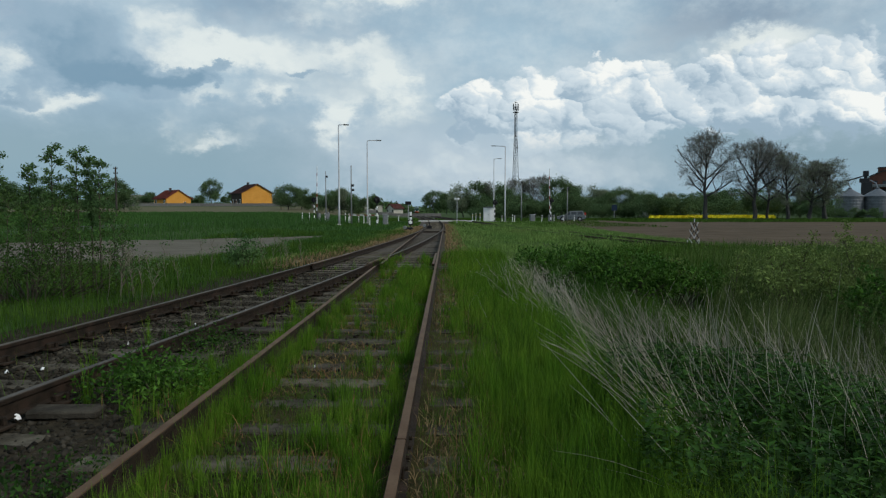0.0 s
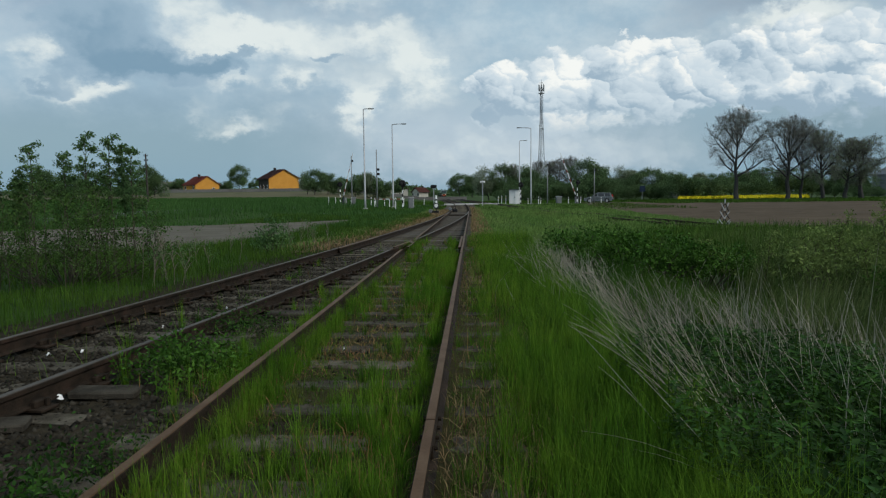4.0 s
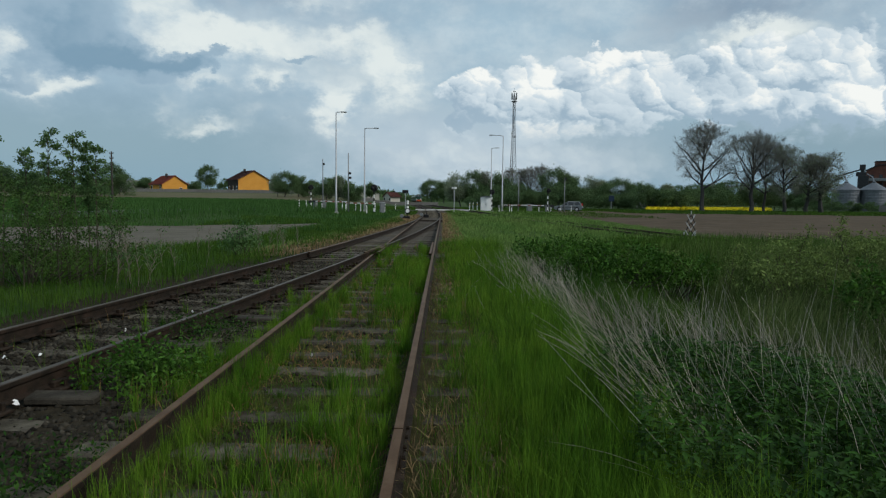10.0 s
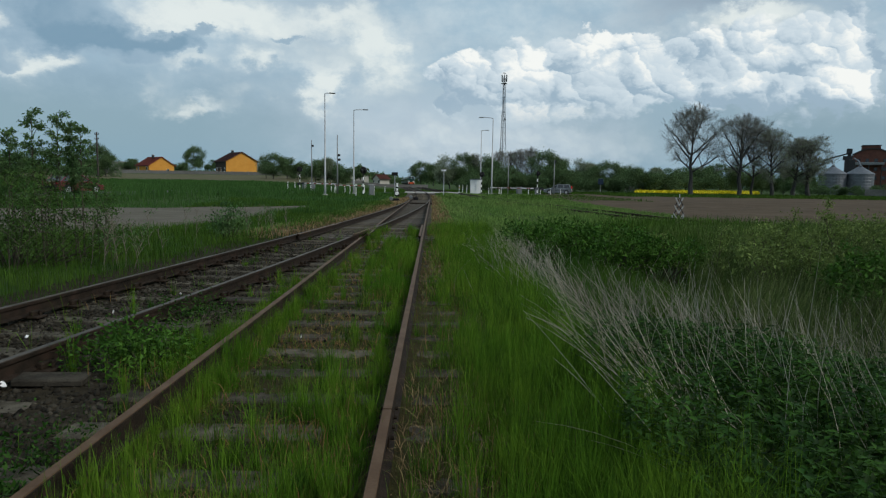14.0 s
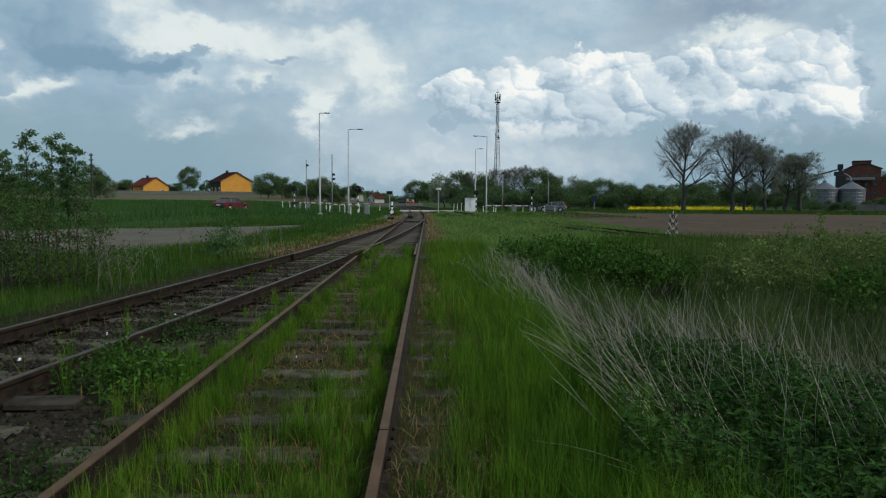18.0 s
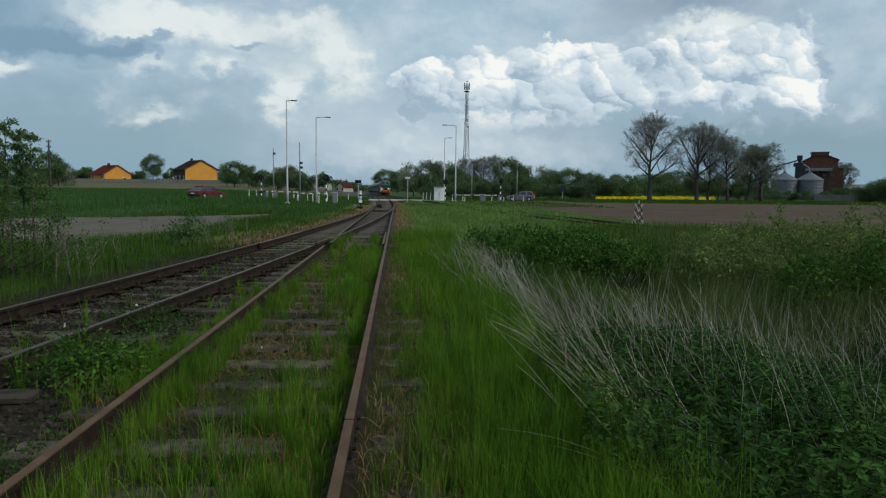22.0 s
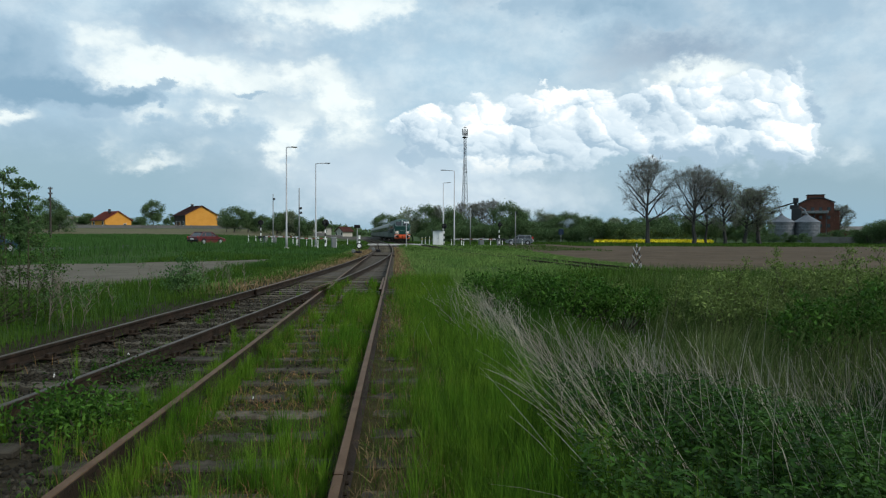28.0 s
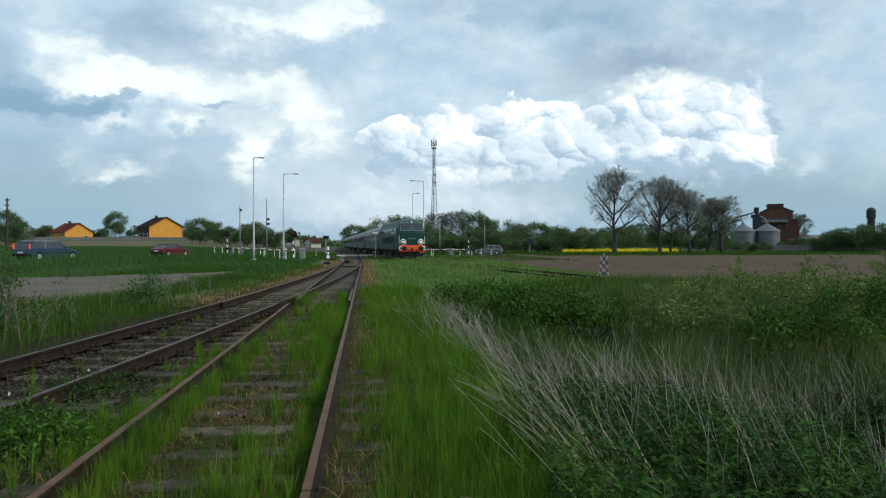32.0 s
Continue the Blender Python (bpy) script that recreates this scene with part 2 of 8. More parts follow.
def mat(name, c1, c2, scale=6.0, rough=0.75, metal=0.0, bump=0.25, fine=None, island=0.0, objrand=0.0, trans=0.0, coord="Object", spec=0.10, stain=None, glow=0.0):
    m = bpy.data.materials.new(name)
    m.use_nodes = True
    nt = m.node_tree
    b = nt.nodes["Principled BSDF"]
    tc = nt.nodes.new("ShaderNodeTexCoord")
    src = tc.outputs[coord]
    fine = fine or scale * 9
    n1, n2 = NOISE(nt, src, scale, 4, 0.6), NOISE(nt, src, fine, 3, 0.6)
    col = MIX(nt, SS(nt, n1, 0.3, 0.7), c1, c2)
    if stain:
        col = MIX(nt, SS(nt, NOISE(nt, src, scale * 0.31, 5, 0.65, 0.4), 0.5, 0.7, 0.0, stain[1]), col, stain[0])
    g = M(nt, "ADD", 0.72, M(nt, "MULTIPLY", n2, 0.56))
    if island:
        geo = nt.nodes.new("ShaderNodeNewGeometry")
        g = M(nt, "MULTIPLY", g, M(nt, "ADD", 1 - island / 2, M(nt, "MULTIPLY", geo.outputs["Random Per Island"], island)))
    if objrand:
        oi = nt.nodes.new("ShaderNodeObjectInfo")
        g = M(nt, "MULTIPLY", g, M(nt, "ADD", 1 - objrand / 2, M(nt, "MULTIPLY", oi.outputs["Random"], objrand)))
    cc = nt.nodes.new("ShaderNodeCombineColor")
    for i in range(3):
        nt.links.new(g, cc.inputs[i])
    col = MIX(nt, 1.0, col, cc.outputs[0], "MULTIPLY")
    nt.links.new(col, b.inputs["Base Color"])
    b.inputs["Roughness"].default_value, b.inputs["Metallic"].default_value = rough, metal
    b.inputs["Specular IOR Level"].default_value = spec
    if bump:
        bn = nt.nodes.new("ShaderNodeBump")
        bn.inputs["Strength"].default_value, bn.inputs["Distance"].default_value = bump, 0.02
        nt.links.new(n2, bn.inputs["Height"])
        nt.links.new(bn.outputs[0], b.inputs["Normal"])
    if trans:
        t = nt.nodes.new("ShaderNodeBsdfTranslucent")
        nt.links.new(col, t.inputs[0])
        mx = nt.nodes.new("ShaderNodeMixShader")
        mx.inputs[0].default_value = trans
        nt.links.new(b.outputs[0], mx.inputs[1])
        nt.links.new(t.outputs[0], mx.inputs[2])
        nt.links.new(mx.outputs[0], nt.nodes["Material Output"].inputs[0])
    if glow:
        nt.links.new(col, b.inputs["Emission Color"])
        b.inputs["Emission Strength"].default_value = glow
    return m


def glass(name, tint, rough=0.05):
    m = bpy.data.materials.new(name)
    m.use_nodes = True
    b = m.node_tree.nodes["Principled BSDF"]
    b.inputs["Base Color"].default_value = (*tint, 1)
    b.inputs["Roughness"].default_value = rough
    b.inputs["Specular IOR Level"].default_value = 0.6
    return m


RUST = mat("rusty_rail_steel", (0.015, 0.012, 0.009), (0.034, 0.024, 0.017), 9, 0.75, 0.2, 0.3, stain=((0.05, 0.03, 0.022), 0.7))
RAILTOP = mat("worn_rail_head", (0.082, 0.047, 0.026), (0.118, 0.074, 0.044), 5, 0.6, 0.15, 0.1)
DULLTOP = mat("dull_rail_head", (0.062, 0.054, 0.046), (0.098, 0.084, 0.070), 5, 0.55, 0.3, 0.1)
SLEEPER = mat("weathered_sleeper_wood", (0.040, 0.034, 0.024), (0.108, 0.095, 0.072), 7, 0.9, 0, 0.6, fine=60, objrand=0.55, stain=((0.035, 0.03, 0.025), 0.8))
BALLAST = mat("dirty_ballast", (0.017, 0.014, 0.008), (0.040, 0.032, 0.020), 9, 0.95, 0, 1.0, fine=60, stain=((0.020, 0.016, 0.013), 0.8))
STONES = mat("ballast_stones", (0.014, 0.012, 0.0088), (0.044, 0.039, 0.030), 3, 0.95, 0, 0.3, island=1.2)
OLDBOARD = mat("dark_rotten_board", (0.026, 0.023, 0.018), (0.058, 0.051, 0.040), 7, 0.9, 0, 0.6, fine=60)
MOSSEARTH = mat("mossy_brown_track_earth", (0.027, 0.026, 0.009), (0.050, 0.043, 0.016), 5, 0.95, 0, 1.0, fine=70, stain=((0.032, 0.054, 0.009), 0.85))
CREOSOTE = mat("dark_switch_timber", (0.042, 0.037, 0.031), (0.115, 0.102, 0.086), 7, 0.9, 0, 0.5, fine=50, objrand=0.5)
GROUND = mat("grassy_soil", (0.022, 0.046, 0.009), (0.042, 0.074, 0.017), 0.6, 0.95, 0, 0.6, fine=14, stain=((0.050, 0.047, 0.022), 0.5))
SOIL = mat("ploughed_soil", (0.062, 0.045, 0.029), (0.092, 0.068, 0.045), 0.35, 0.95, 0, 0.7, fine=6, stain=((0.058, 0.043, 0.029), 0.6))
DIRT = mat("pale_worn_yard_surface", (0.090, 0.079, 0.060), (0.120, 0.106, 0.084), 0.7, 0.95, 0, 0.4, fine=12, stain=((0.08, 0.08, 0.05), 0.6))
DRYEARTH = mat("dry_orange_verge", (0.130, 0.088, 0.050), (0.085, 0.072, 0.034), 1.3, 0.95, 0, 0.5, fine=18)
ASPHALT = mat("grey_asphalt", (0.06, 0.059, 0.057), (0.09, 0.088, 0.085), 0.8, 0.9, 0, 0.3, fine=30)
SLAB = mat("pale_concrete_slab", (0.34, 0.325, 0.30), (0.45, 0.43, 0.40), 1.2, 0.9, 0, 0.3, fine=20, objrand=0.2)
GRASS = mat("fresh_grass", (0.056, 0.142, 0.011), (0.118, 0.212, 0.020), 0.9, 0.7, 0, 0, island=0.8, trans=0.3, spec=0.06, stain=((0.135, 0.175, 0.022), 0.26))
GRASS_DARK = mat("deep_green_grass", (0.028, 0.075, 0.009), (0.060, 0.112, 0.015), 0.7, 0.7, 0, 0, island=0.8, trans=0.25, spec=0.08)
GRASS_FIELD = mat("green_cereal_crop", (0.034, 0.086, 0.021), (0.050, 0.112, 0.028), 0.15, 0.75, 0, 0, island=0.25, trans=0.2, spec=0.05)
SEDGE = mat("grey_green_reed_grass", (0.052, 0.096, 0.021), (0.105, 0.150, 0.040), 0.8, 0.7, 0, 0, island=0.9, trans=0.25, spec=0.1)
PLUME = mat("soft_olive_plume_grass", (0.036, 0.066, 0.016), (0.140, 0.176, 0.062), 1.5, 0.7, 0, 0, island=0.9, trans=0.3, spec=0.08)
STRAW = mat("dead_reed_stalk", (0.31, 0.28, 0.225), (0.46, 0.42, 0.345), 2, 0.8, 0, 0, island=0.7, spec=0.15)
DEADSTEM = mat("grey_dead_stem", (0.19, 0.165, 0.14), (0.31, 0.275, 0.235), 2, 0.85, 0, 0, island=0.7, spec=0.1)
NETTLE = mat("nettle_leaf", (0.011, 0.041, 0.005), (0.036, 0.088, 0.012), 2, 0.65, 0, 0, island=1.2, trans=0.25, spec=0.12)
BUSHLEAF = mat("bush_leaf", (0.024, 0.072, 0.009), (0.060, 0.130, 0.018), 1.5, 0.7, 0, 0, island=1.0, trans=0.2, spec=0.1)
SAPLEAF = mat("young_sapling_leaf", (0.060, 0.125, 0.044), (0.120, 0.195, 0.072), 1.5, 0.7, 0, 0, island=0.9, trans=0.5, spec=0.1)
UNDERLEAF = mat("olive_twig_leaf", (0.035, 0.078, 0.016), (0.070, 0.124, 0.030), 1.5, 0.7, 0, 0, island=0.9, trans=0.3, spec=0.1)
WILLOW = mat("willow_leaf", (0.100, 0.150, 0.036), (0.165, 0.215, 0.066), 1.5, 0.7, 0, 0, island=0.8, trans=0.3, spec=0.1)
TREELEAF = mat("tree_leaf", (0.062, 0.112, 0.046), (0.108, 0.165, 0.070), 0.25, 0.8, 0, 0, island=0.8, trans=0.3, spec=0.1)
TREELEAF_B = mat("spring_tree_leaf", (0.15, 0.19, 0.115), (0.21, 0.25, 0.16), 0.25, 0.8, 0, 0, island=0.8, trans=0.3, spec=0.1)
BARK = mat("dark_bark", (0.034, 0.035, 0.034), (0.062, 0.062, 0.058), 5, 0.95, 0, 0.5)
PALESTEM = mat("pale_bare_stem", (0.12, 0.105, 0.08), (0.20, 0.18, 0.14), 8, 0.85, 0, 0.3)
TWIG = mat("fine_grey_twigs", (0.115, 0.118, 0.104), (0.180, 0.182, 0.160), 3, 0.9, 0, 0)
MEADOW = mat("dull_meadow_grass", (0.086, 0.166, 0.040), (0.150, 0.230, 0.062), 0.4, 0.75, 0, 0, island=0.7, trans=0.2, spec=0.05, stain=((0.12, 0.125, 0.05), 0.45))
STEM = mat("sapling_stem", (0.045, 0.040, 0.028), (0.085, 0.075, 0.055), 8, 0.85, 0, 0.3)
RAPE = mat("rapeseed_bloom", (0.72, 0.60, 0.02), (0.60, 0.54, 0.03), 0.4, 0.8, 0, 0, island=0.4)
STEEL = mat("galvanised_steel", (0.34, 0.35, 0.36), (0.44, 0.45, 0.46), 3, 0.5, 0.3, 0.1)
POLEGREY = mat("dull_grey_pole_steel", (0.20, 0.21, 0.21), (0.28, 0.29, 0.29), 3, 0.55, 0.2, 0.1)
DARKSTEEL = mat("dark_painted_steel", (0.03, 0.032, 0.034), (0.05, 0.052, 0.055), 4, 0.55, 0.2, 0.1)
BLACK = mat("black_paint", (0.012, 0.012, 0.013), (0.02, 0.02, 0.022), 4, 0.5, 0, 0.1)
WHITE = mat("white_paint", (0.74, 0.74, 0.73), (0.80, 0.80, 0.79), 2, 0.5, 0, 0.05, stain=((0.6, 0.59, 0.56), 0.5))
MUTEDRED = mat("weathered_red_paint", (0.26, 0.05, 0.04), (0.32, 0.075, 0.06), 3, 0.6, 0, 0.05)
THATCH = mat("dry_thatch", (0.15, 0.105, 0.055), (0.24, 0.175, 0.095), 1.4, 0.85, 0, 0, island=0.8, spec=0.05)
REDP = mat("signal_red_paint", (0.50, 0.03, 0.025), (0.58, 0.045, 0.035), 3, 0.5, 0, 0.05)
YELLOW = mat("yellow_paint", (0.62, 0.52, 0.04), (0.7, 0.6, 0.06), 3, 0.5, 0, 0.05)
GREYBOX = mat("grey_cabinet_paint", (0.16, 0.17, 0.175), (0.21, 0.22, 0.225), 2, 0.5, 0.1, 0.05)
WOODPOLE = mat("old_pole_wood", (0.042, 0.037, 0.033), (0.075, 0.066, 0.057), 4, 0.9, 0, 0.4)
LAMPRED = mat("red_tail_glow", (0.9, 0.03, 0.02), (0.9, 0.05, 0.03), 3, 0.3, 0, 0, glow=0.4)
LAMPOFF = mat("clear_lamp_glass", (0.55, 0.56, 0.56), (0.65, 0.66, 0.66), 3, 0.2, 0, 0)
HEADGLOW = mat("lit_headlight_glass", (0.85, 0.66, 0.48), (0.9, 0.72, 0.55), 3, 0.3, 0, 0, glow=0.35)
PANE = glass("dark_window_glass", (0.03, 0.035, 0.04))

# ---------- geometry helpers ----------


class G:
    """Collects vertices and faces of one mesh."""

    def __init__(self):
        self.v, self.f = [], []

    def add(self, vs, fs, m=None):
        o = len(self.v)
        self.v += [tuple(m @ Vector(p)) for p in vs] if m is not None else [tuple(p) for p in vs]
        self.f += [tuple(i + o for i in f) for f in fs]
        return self

    def box(self, c, s, bev=0.0, m=None):
        hx, hy, hz = s[0] / 2, s[1] / 2, s[2] / 2
        if bev <= 0:
            vs = [(c[0] + a * hx, c[1] + b * hy, c[2] + d * hz) for d in (-1, 1) for b in (-1, 1) for a in (-1, 1)]
            fs = [(0, 2, 3, 1), (4, 5, 7, 6), (0, 1, 5, 4), (2, 6, 7, 3), (0, 4, 6, 2), (1, 3, 7, 5)]
            return self.add(vs, fs, m)
        bev = min(bev, hx * 0.9, hy * 0.9, hz * 0.9)
        vs, ix = [], {}
        for a in (-1, 1):
            for b in (-1, 1):
                for d in (-1, 1):
                    for k in range(3):
                        e = [hx - bev, hy - bev, hz - bev]
                        e[k] += bev
                        ix[a, b, d, k] = len(vs)
                        vs.append((c[0] + a * e[0], c[1] + b * e[1], c[2] + d * e[2]))
        fs = []
        for s1 in (-1, 1):
            fs += [tuple(ix[s1, b, d, 0] for b, d in ((-1, -1), (1, -1), (1, 1), (-1, 1))), tuple(ix[a, s1, d, 1] for a, d in ((-1, -1), (1, -1), (1, 1), (-1, 1))),
                   tuple(ix[a, b, s1, 2] for a, b in ((-1, -1), (1, -1), (1, 1), (-1, 1)))]
            for s2 in (-1, 1):
                fs += [(ix[s1, s2, -1, 0], ix[s1, s2, 1, 0], ix[s1, s2, 1, 1], ix[s1, s2, -1, 1]), (ix[s1, -1, s2, 0], ix[s1, 1, s2, 0], ix[s1, 1, s2, 2], ix[s1, -1, s2, 2]),
                       (ix[-1, s1, s2, 1], ix[1, s1, s2, 1], ix[1, s1, s2, 2], ix[-1, s1, s2, 2])]
                for s3 in (-1, 1):
                    fs.append(tuple(ix[s1, s2, s3, k] for k in range(3)))
        return self.add(vs, fs, m)

    def path(self, pts, rad, n=8, caps=True, m=None):
        pts = [Vector(p) for p in pts]
        rad = rad if isinstance(rad, (list, tuple)) else [rad] * len(pts)
        vs, fs = [], []
        for i, p in enumerate(pts):
            t = (pts[min(i + 1, len(pts) - 1)] - pts[max(i - 1, 0)]).normalized()
            a = t.cross(Vector((0, 0, 1)) if abs(t.z) < 0.95 else Vector((0, 1, 0))).normalized()
            b = t.cross(a)
            for k in range(n):
                w = 2 * math.pi * k / n
                vs.append(p + rad[i] * (math.cos(w) * a + math.sin(w) * b))
        for i in range(len(pts) - 1):
            for k in range(n):
                k2 = (k + 1) % n
                fs.append((i * n + k, i * n + k2, i * n + n + k2, i * n + n + k))
        if caps:
            fs += [tuple(range(n)), tuple(range((len(pts) - 1) * n, len(pts) * n))]
        return self.add(vs, fs, m)

    def tube(self, p0, p1, r0, r1=None, n=10, m=None):
        return self.path([p0, p1], [r0, r0 if r1 is None else r1], n, True, m)

    def lathe(self, prof, n=16, m=None):
        """prof: (radius, z) pairs turned about z."""
        vs = [(r * math.cos(2 * math.pi * k / n), r * math.sin(2 * math.pi * k / n), z) for r, z in prof for k in range(n)]
        fs = [(i * n + k, i * n + (k + 1) % n, i * n + n + (k + 1) % n, i * n + n + k) for i in range(len(prof) - 1) for k in range(n)]
        fs += [tuple(range(n)), tuple(range((len(prof) - 1) * n, len(prof) * n))]
        return self.add(vs, fs, m)

    def prism(self, poly, axis, a, b, m=None):
        """A polygon in the two other axes, drawn out from a to b along axis 'x', 'y' or 'z'."""
        def put(p, q):
            return {"x": (q, p[0], p[1]), "y": (p[0], q, p[1]), "z": (p[0], p[1], q)}[axis]
        n = len(poly)
        vs = [put(p, a) for p in poly] + [put(p, b) for p in poly]
        fs = [tuple(range(n)), tuple(range(n, 2 * n))] + [(i, (i + 1) % n, n + (i + 1) % n, n + i) for i in range(n)]
        return self.add(vs, fs, m)

    def sweep(self, prof, pts):
        """A closed profile (sideways, up) along a level line of points."""
        n, vs, fs = len(prof), [], []
        P = [Vector(p) for p in pts]
        for i, p in enumerate(P):
            t = (P[min(i + 1, len(P) - 1)] - P[max(i - 1, 0)]).normalized()
            s = Vector((t.y, -t.x, 0)).normalized()
            vs += [p + s * a + Vector((0, 0, z)) for a, z in prof]
        for i in range(len(P) - 1):
            fs += [(i * n + k, i * n + (k + 1) % n, i * n + n + (k + 1) % n, i * n + n + k) for k in range(n)]
        fs += [tuple(range(n)), tuple(range((len(P) - 1) * n, len(P) * n))]
        return self.add(vs, fs)

    def mesh(self, name, material, smooth=False):
        me = bpy.data.meshes.new(name)
        me.from_pydata(self.v, [], self.f)
        bm = bmesh.new()
        bm.from_mesh(me)
        bmesh.ops.recalc_face_normals(bm, faces=bm.faces)
        bm.to_mesh(me)
        bm.free()
        me.materials.append(material)
        if smooth:
            me.shade_smooth()
        return me


def np_mesh(name, V, Q, material):
    """A mesh from arrays: V n x 3, Q m x 4 (or m x 3)."""
    me = bpy.data.meshes.new(name)
    V, Q = np.asarray(V, dtype=np.float32), np.asarray(Q, dtype=np.int32)
    k = Q.shape[1]
    me.vertices.add(len(V))
    me.vertices.foreach_set("co", V.ravel())
    me.loops.add(Q.size)
    me.loops.foreach_set("vertex_index", Q.ravel())
    me.polygons.add(len(Q))
    me.polygons.foreach_set("loop_start", np.arange(len(Q), dtype=np.int32) * k)
    me.update(calc_edges=True)
    me.materials.append(material)
    return me


def part(name, g, material, parent, label="", smooth=False):
    ob = new(name, g.mesh(name, material, smooth) if isinstance(g, G) else g)
    ob.parent = parent
    if label:
        ob["label"] = label
    return ob


def thing(name, m, label, category, group="", kind=""):
    ob = new(name)
    ob.empty_display_size = 0.2
    ob.matrix_basis = m
    return tagged(ob, label, category, group, kind)


def solo(name, g, material, label, category, kind="", group="", smooth=False):
    return tagged(new(name, g.mesh(name, material, smooth) if isinstance(g, G) else g), label, category, group, kind)


# ---------- the plan ----------
RAIL_Z = 0.13


def siding_x(y):
    """Centre line of the overgrown track and of the joint track beyond the points."""
    if y < 55:
        return -1.03 + 0.0057 * y
    s = y - 55
    return -0.7165 + 0.0057 * s - 0.00058 * s * s if s < 55 else -0.7165 + 0.0057 * 55 - 0.00058 * 3025 - 0.058 * (s - 55)


def branch_x(y):
    """Centre line of the track that swings in from the side."""
    s = min(y, 55) - 55
    return -0.7165 + 0.0057 * s - 0.00116 * s * s


MAIN = [(-60, 25.0), (0, 13.6), (20, 10.9), (33, 9.1), (41, 8.15), (50, 7.1), (59, 6.1), (67, 5.25), (90, 3.4), (114, 1.75), (161, -0.95), (200, -3.25), (244, -5.85), (320, -10.5), (445, -18.2), (700, -34.0)]


def main_x(y):
    """Centre line of the running line."""
    ys, xs = [a for a, _ in MAIN], [b for _, b in MAIN]
    e = 6.0
    return float((np.interp(y - e, ys, xs) + 2 * np.interp(y, ys, xs) + np.interp(y + e, ys, xs)) / 4)


def road_x(y):
    return float(np.interp(y, [-60, -20, 10, 30, 48, 60, 72, 80], [-41, -36, -31, -29.2, -26.1, -23.5, -20.4, -17.0]))


ROAD = [(-41, -60), (-36, -20), (-31, 10), (-29.2, 30), (-26.1, 48), (-23.5, 60), (-20.6, 71), (-17.4, 79), (-13.5, 86), (-9, 90.5), (-3, 93), (4, 95), (12, 97.5), (22, 100.5), (40, 105), (80, 112), (160, 122), (300, 140)]
PROF_Y = [-400, 0, 37, 50, 80, 120, 180, 215, 260, 4000]
PROF_Z = [0, 0, 0.0, 0.38, 0.45, 1.1, 2.5, 3.8, 4.3, 4.3]


def sstep(a, b, x):
    t = np.clip((x - a) / (b - a), 0, 1)
    return t * t * (3 - 2 * t)


def ground_z(x, y):
    x, y = np.asarray(x, dtype=float), np.asarray(y, dtype=float)
    left = sstep(0, 1, (-x - (5 + 0.03 * np.clip(y, 0, 300))) / (12 + 0.10 * np.clip(y, 0, 300)))
    z = -0.10 + left * np.interp(y, PROF_Y, PROF_Z)
    ditch = np.exp(-((x - 4.4) / 1.4) ** 2) * sstep(34, 20, y) * sstep(-30, 0, y)
    z = z - 0.45 * ditch
    z = z - 0.12 * sstep(-6.5, -8.5, x) * sstep(45, 30, y) * (1 - left)
    return z + 0.03 * np.sin(x * 0.9 + 1.3) * np.sin(y * 0.7) * sstep(1.0, 3.0, np.abs(x + 2))


def build_ground():
    a = np.concatenate([[-3000, -1500, -800, -450], np.arange(-300, -60, 12.0), np.arange(-60, -12, 2.0), np.arange(-12, 14, 0.5), np.arange(14, 60, 2.0), np.arange(60, 300, 12.0), [330, 450, 800, 1500, 3000]])
    b = np.concatenate([[-1500, -600, -200, -90], np.arange(-40, 0, 4.0), np.arange(0, 40, 0.5), np.arange(40, 130, 2.0), np.arange(130, 330, 8.0), [360, 420, 520, 700, 1000, 1600, 2500, 3500]])
    Xg, Yg = np.meshgrid(a, b)
    V = np.stack([Xg, Yg, ground_z(Xg, Yg)], -1).reshape(-1, 3)
    nx, ny = len(a), len(b)
    i = (np.arange(ny - 1)[:, None] * nx + np.arange(nx - 1)[None, :]).ravel()
    me = np_mesh("ground", V, np.stack([i, i + 1, i + nx + 1, i + nx], 1), GROUND)
    me.shade_smooth()
    tagged(new("ground", me), "flat grassy farmland ground with patchy soil", "ground", kind="structure")


build_ground()


def ribbon(pts, half, z_off, thick, shoulder=0.0):
    """A strip of ground along a line, following the land."""
    g = G()
    P = [Vector((p[0], p[1], 0)) for p in pts]
    vs, fs = [], []
    for i, p in enumerate(P):
        t = (P[min(i + 1, len(P) - 1)] - P[max(i - 1, 0)]).normalized()
        s = Vector((t.y, -t.x, 0))
        for k, dz in ((-half - shoulder, -thick), (-half, 0), (0, 0.02), (half, 0), (half + shoulder, -thick)):
            q = p + s * k
            vs.append((q.x, q.y, float(ground_z(p.x, p.y)) + z_off + dz))
    for i in range(len(P) - 1):
        fs += [(i * 5 + k, i * 5 + k + 1, i * 5 + k + 6, i * 5 + k + 5) for k in range(4)]
    return g.add(vs, fs)


def fine_line(pts, step):
    out = []
    for (x0, y0), (x1, y1) in zip(pts[:-1], pts[1:]):
        n = max(1, int(math.hypot(x1 - x0, y1 - y0) / step))
        out += [(x0 + (x1 - x0) * k / n, y0 + (y1 - y0) * k / n) for k in range(n)]
    return out + [pts[-1]]


def smooth_line(pts, step, rounds=2):
    p = [Vector((a, b)) for a, b in pts]
    for _ in range(rounds):
        q = [p[0]]
        for u_, w_ in zip(p[:-1], p[1:]):
            q += [u_ * 0.75 + w_ * 0.25, u_ * 0.25 + w_ * 0.75]
        p = q + [p[-1]]
    return fine_line([(a.x, a.y) for a in p], step)


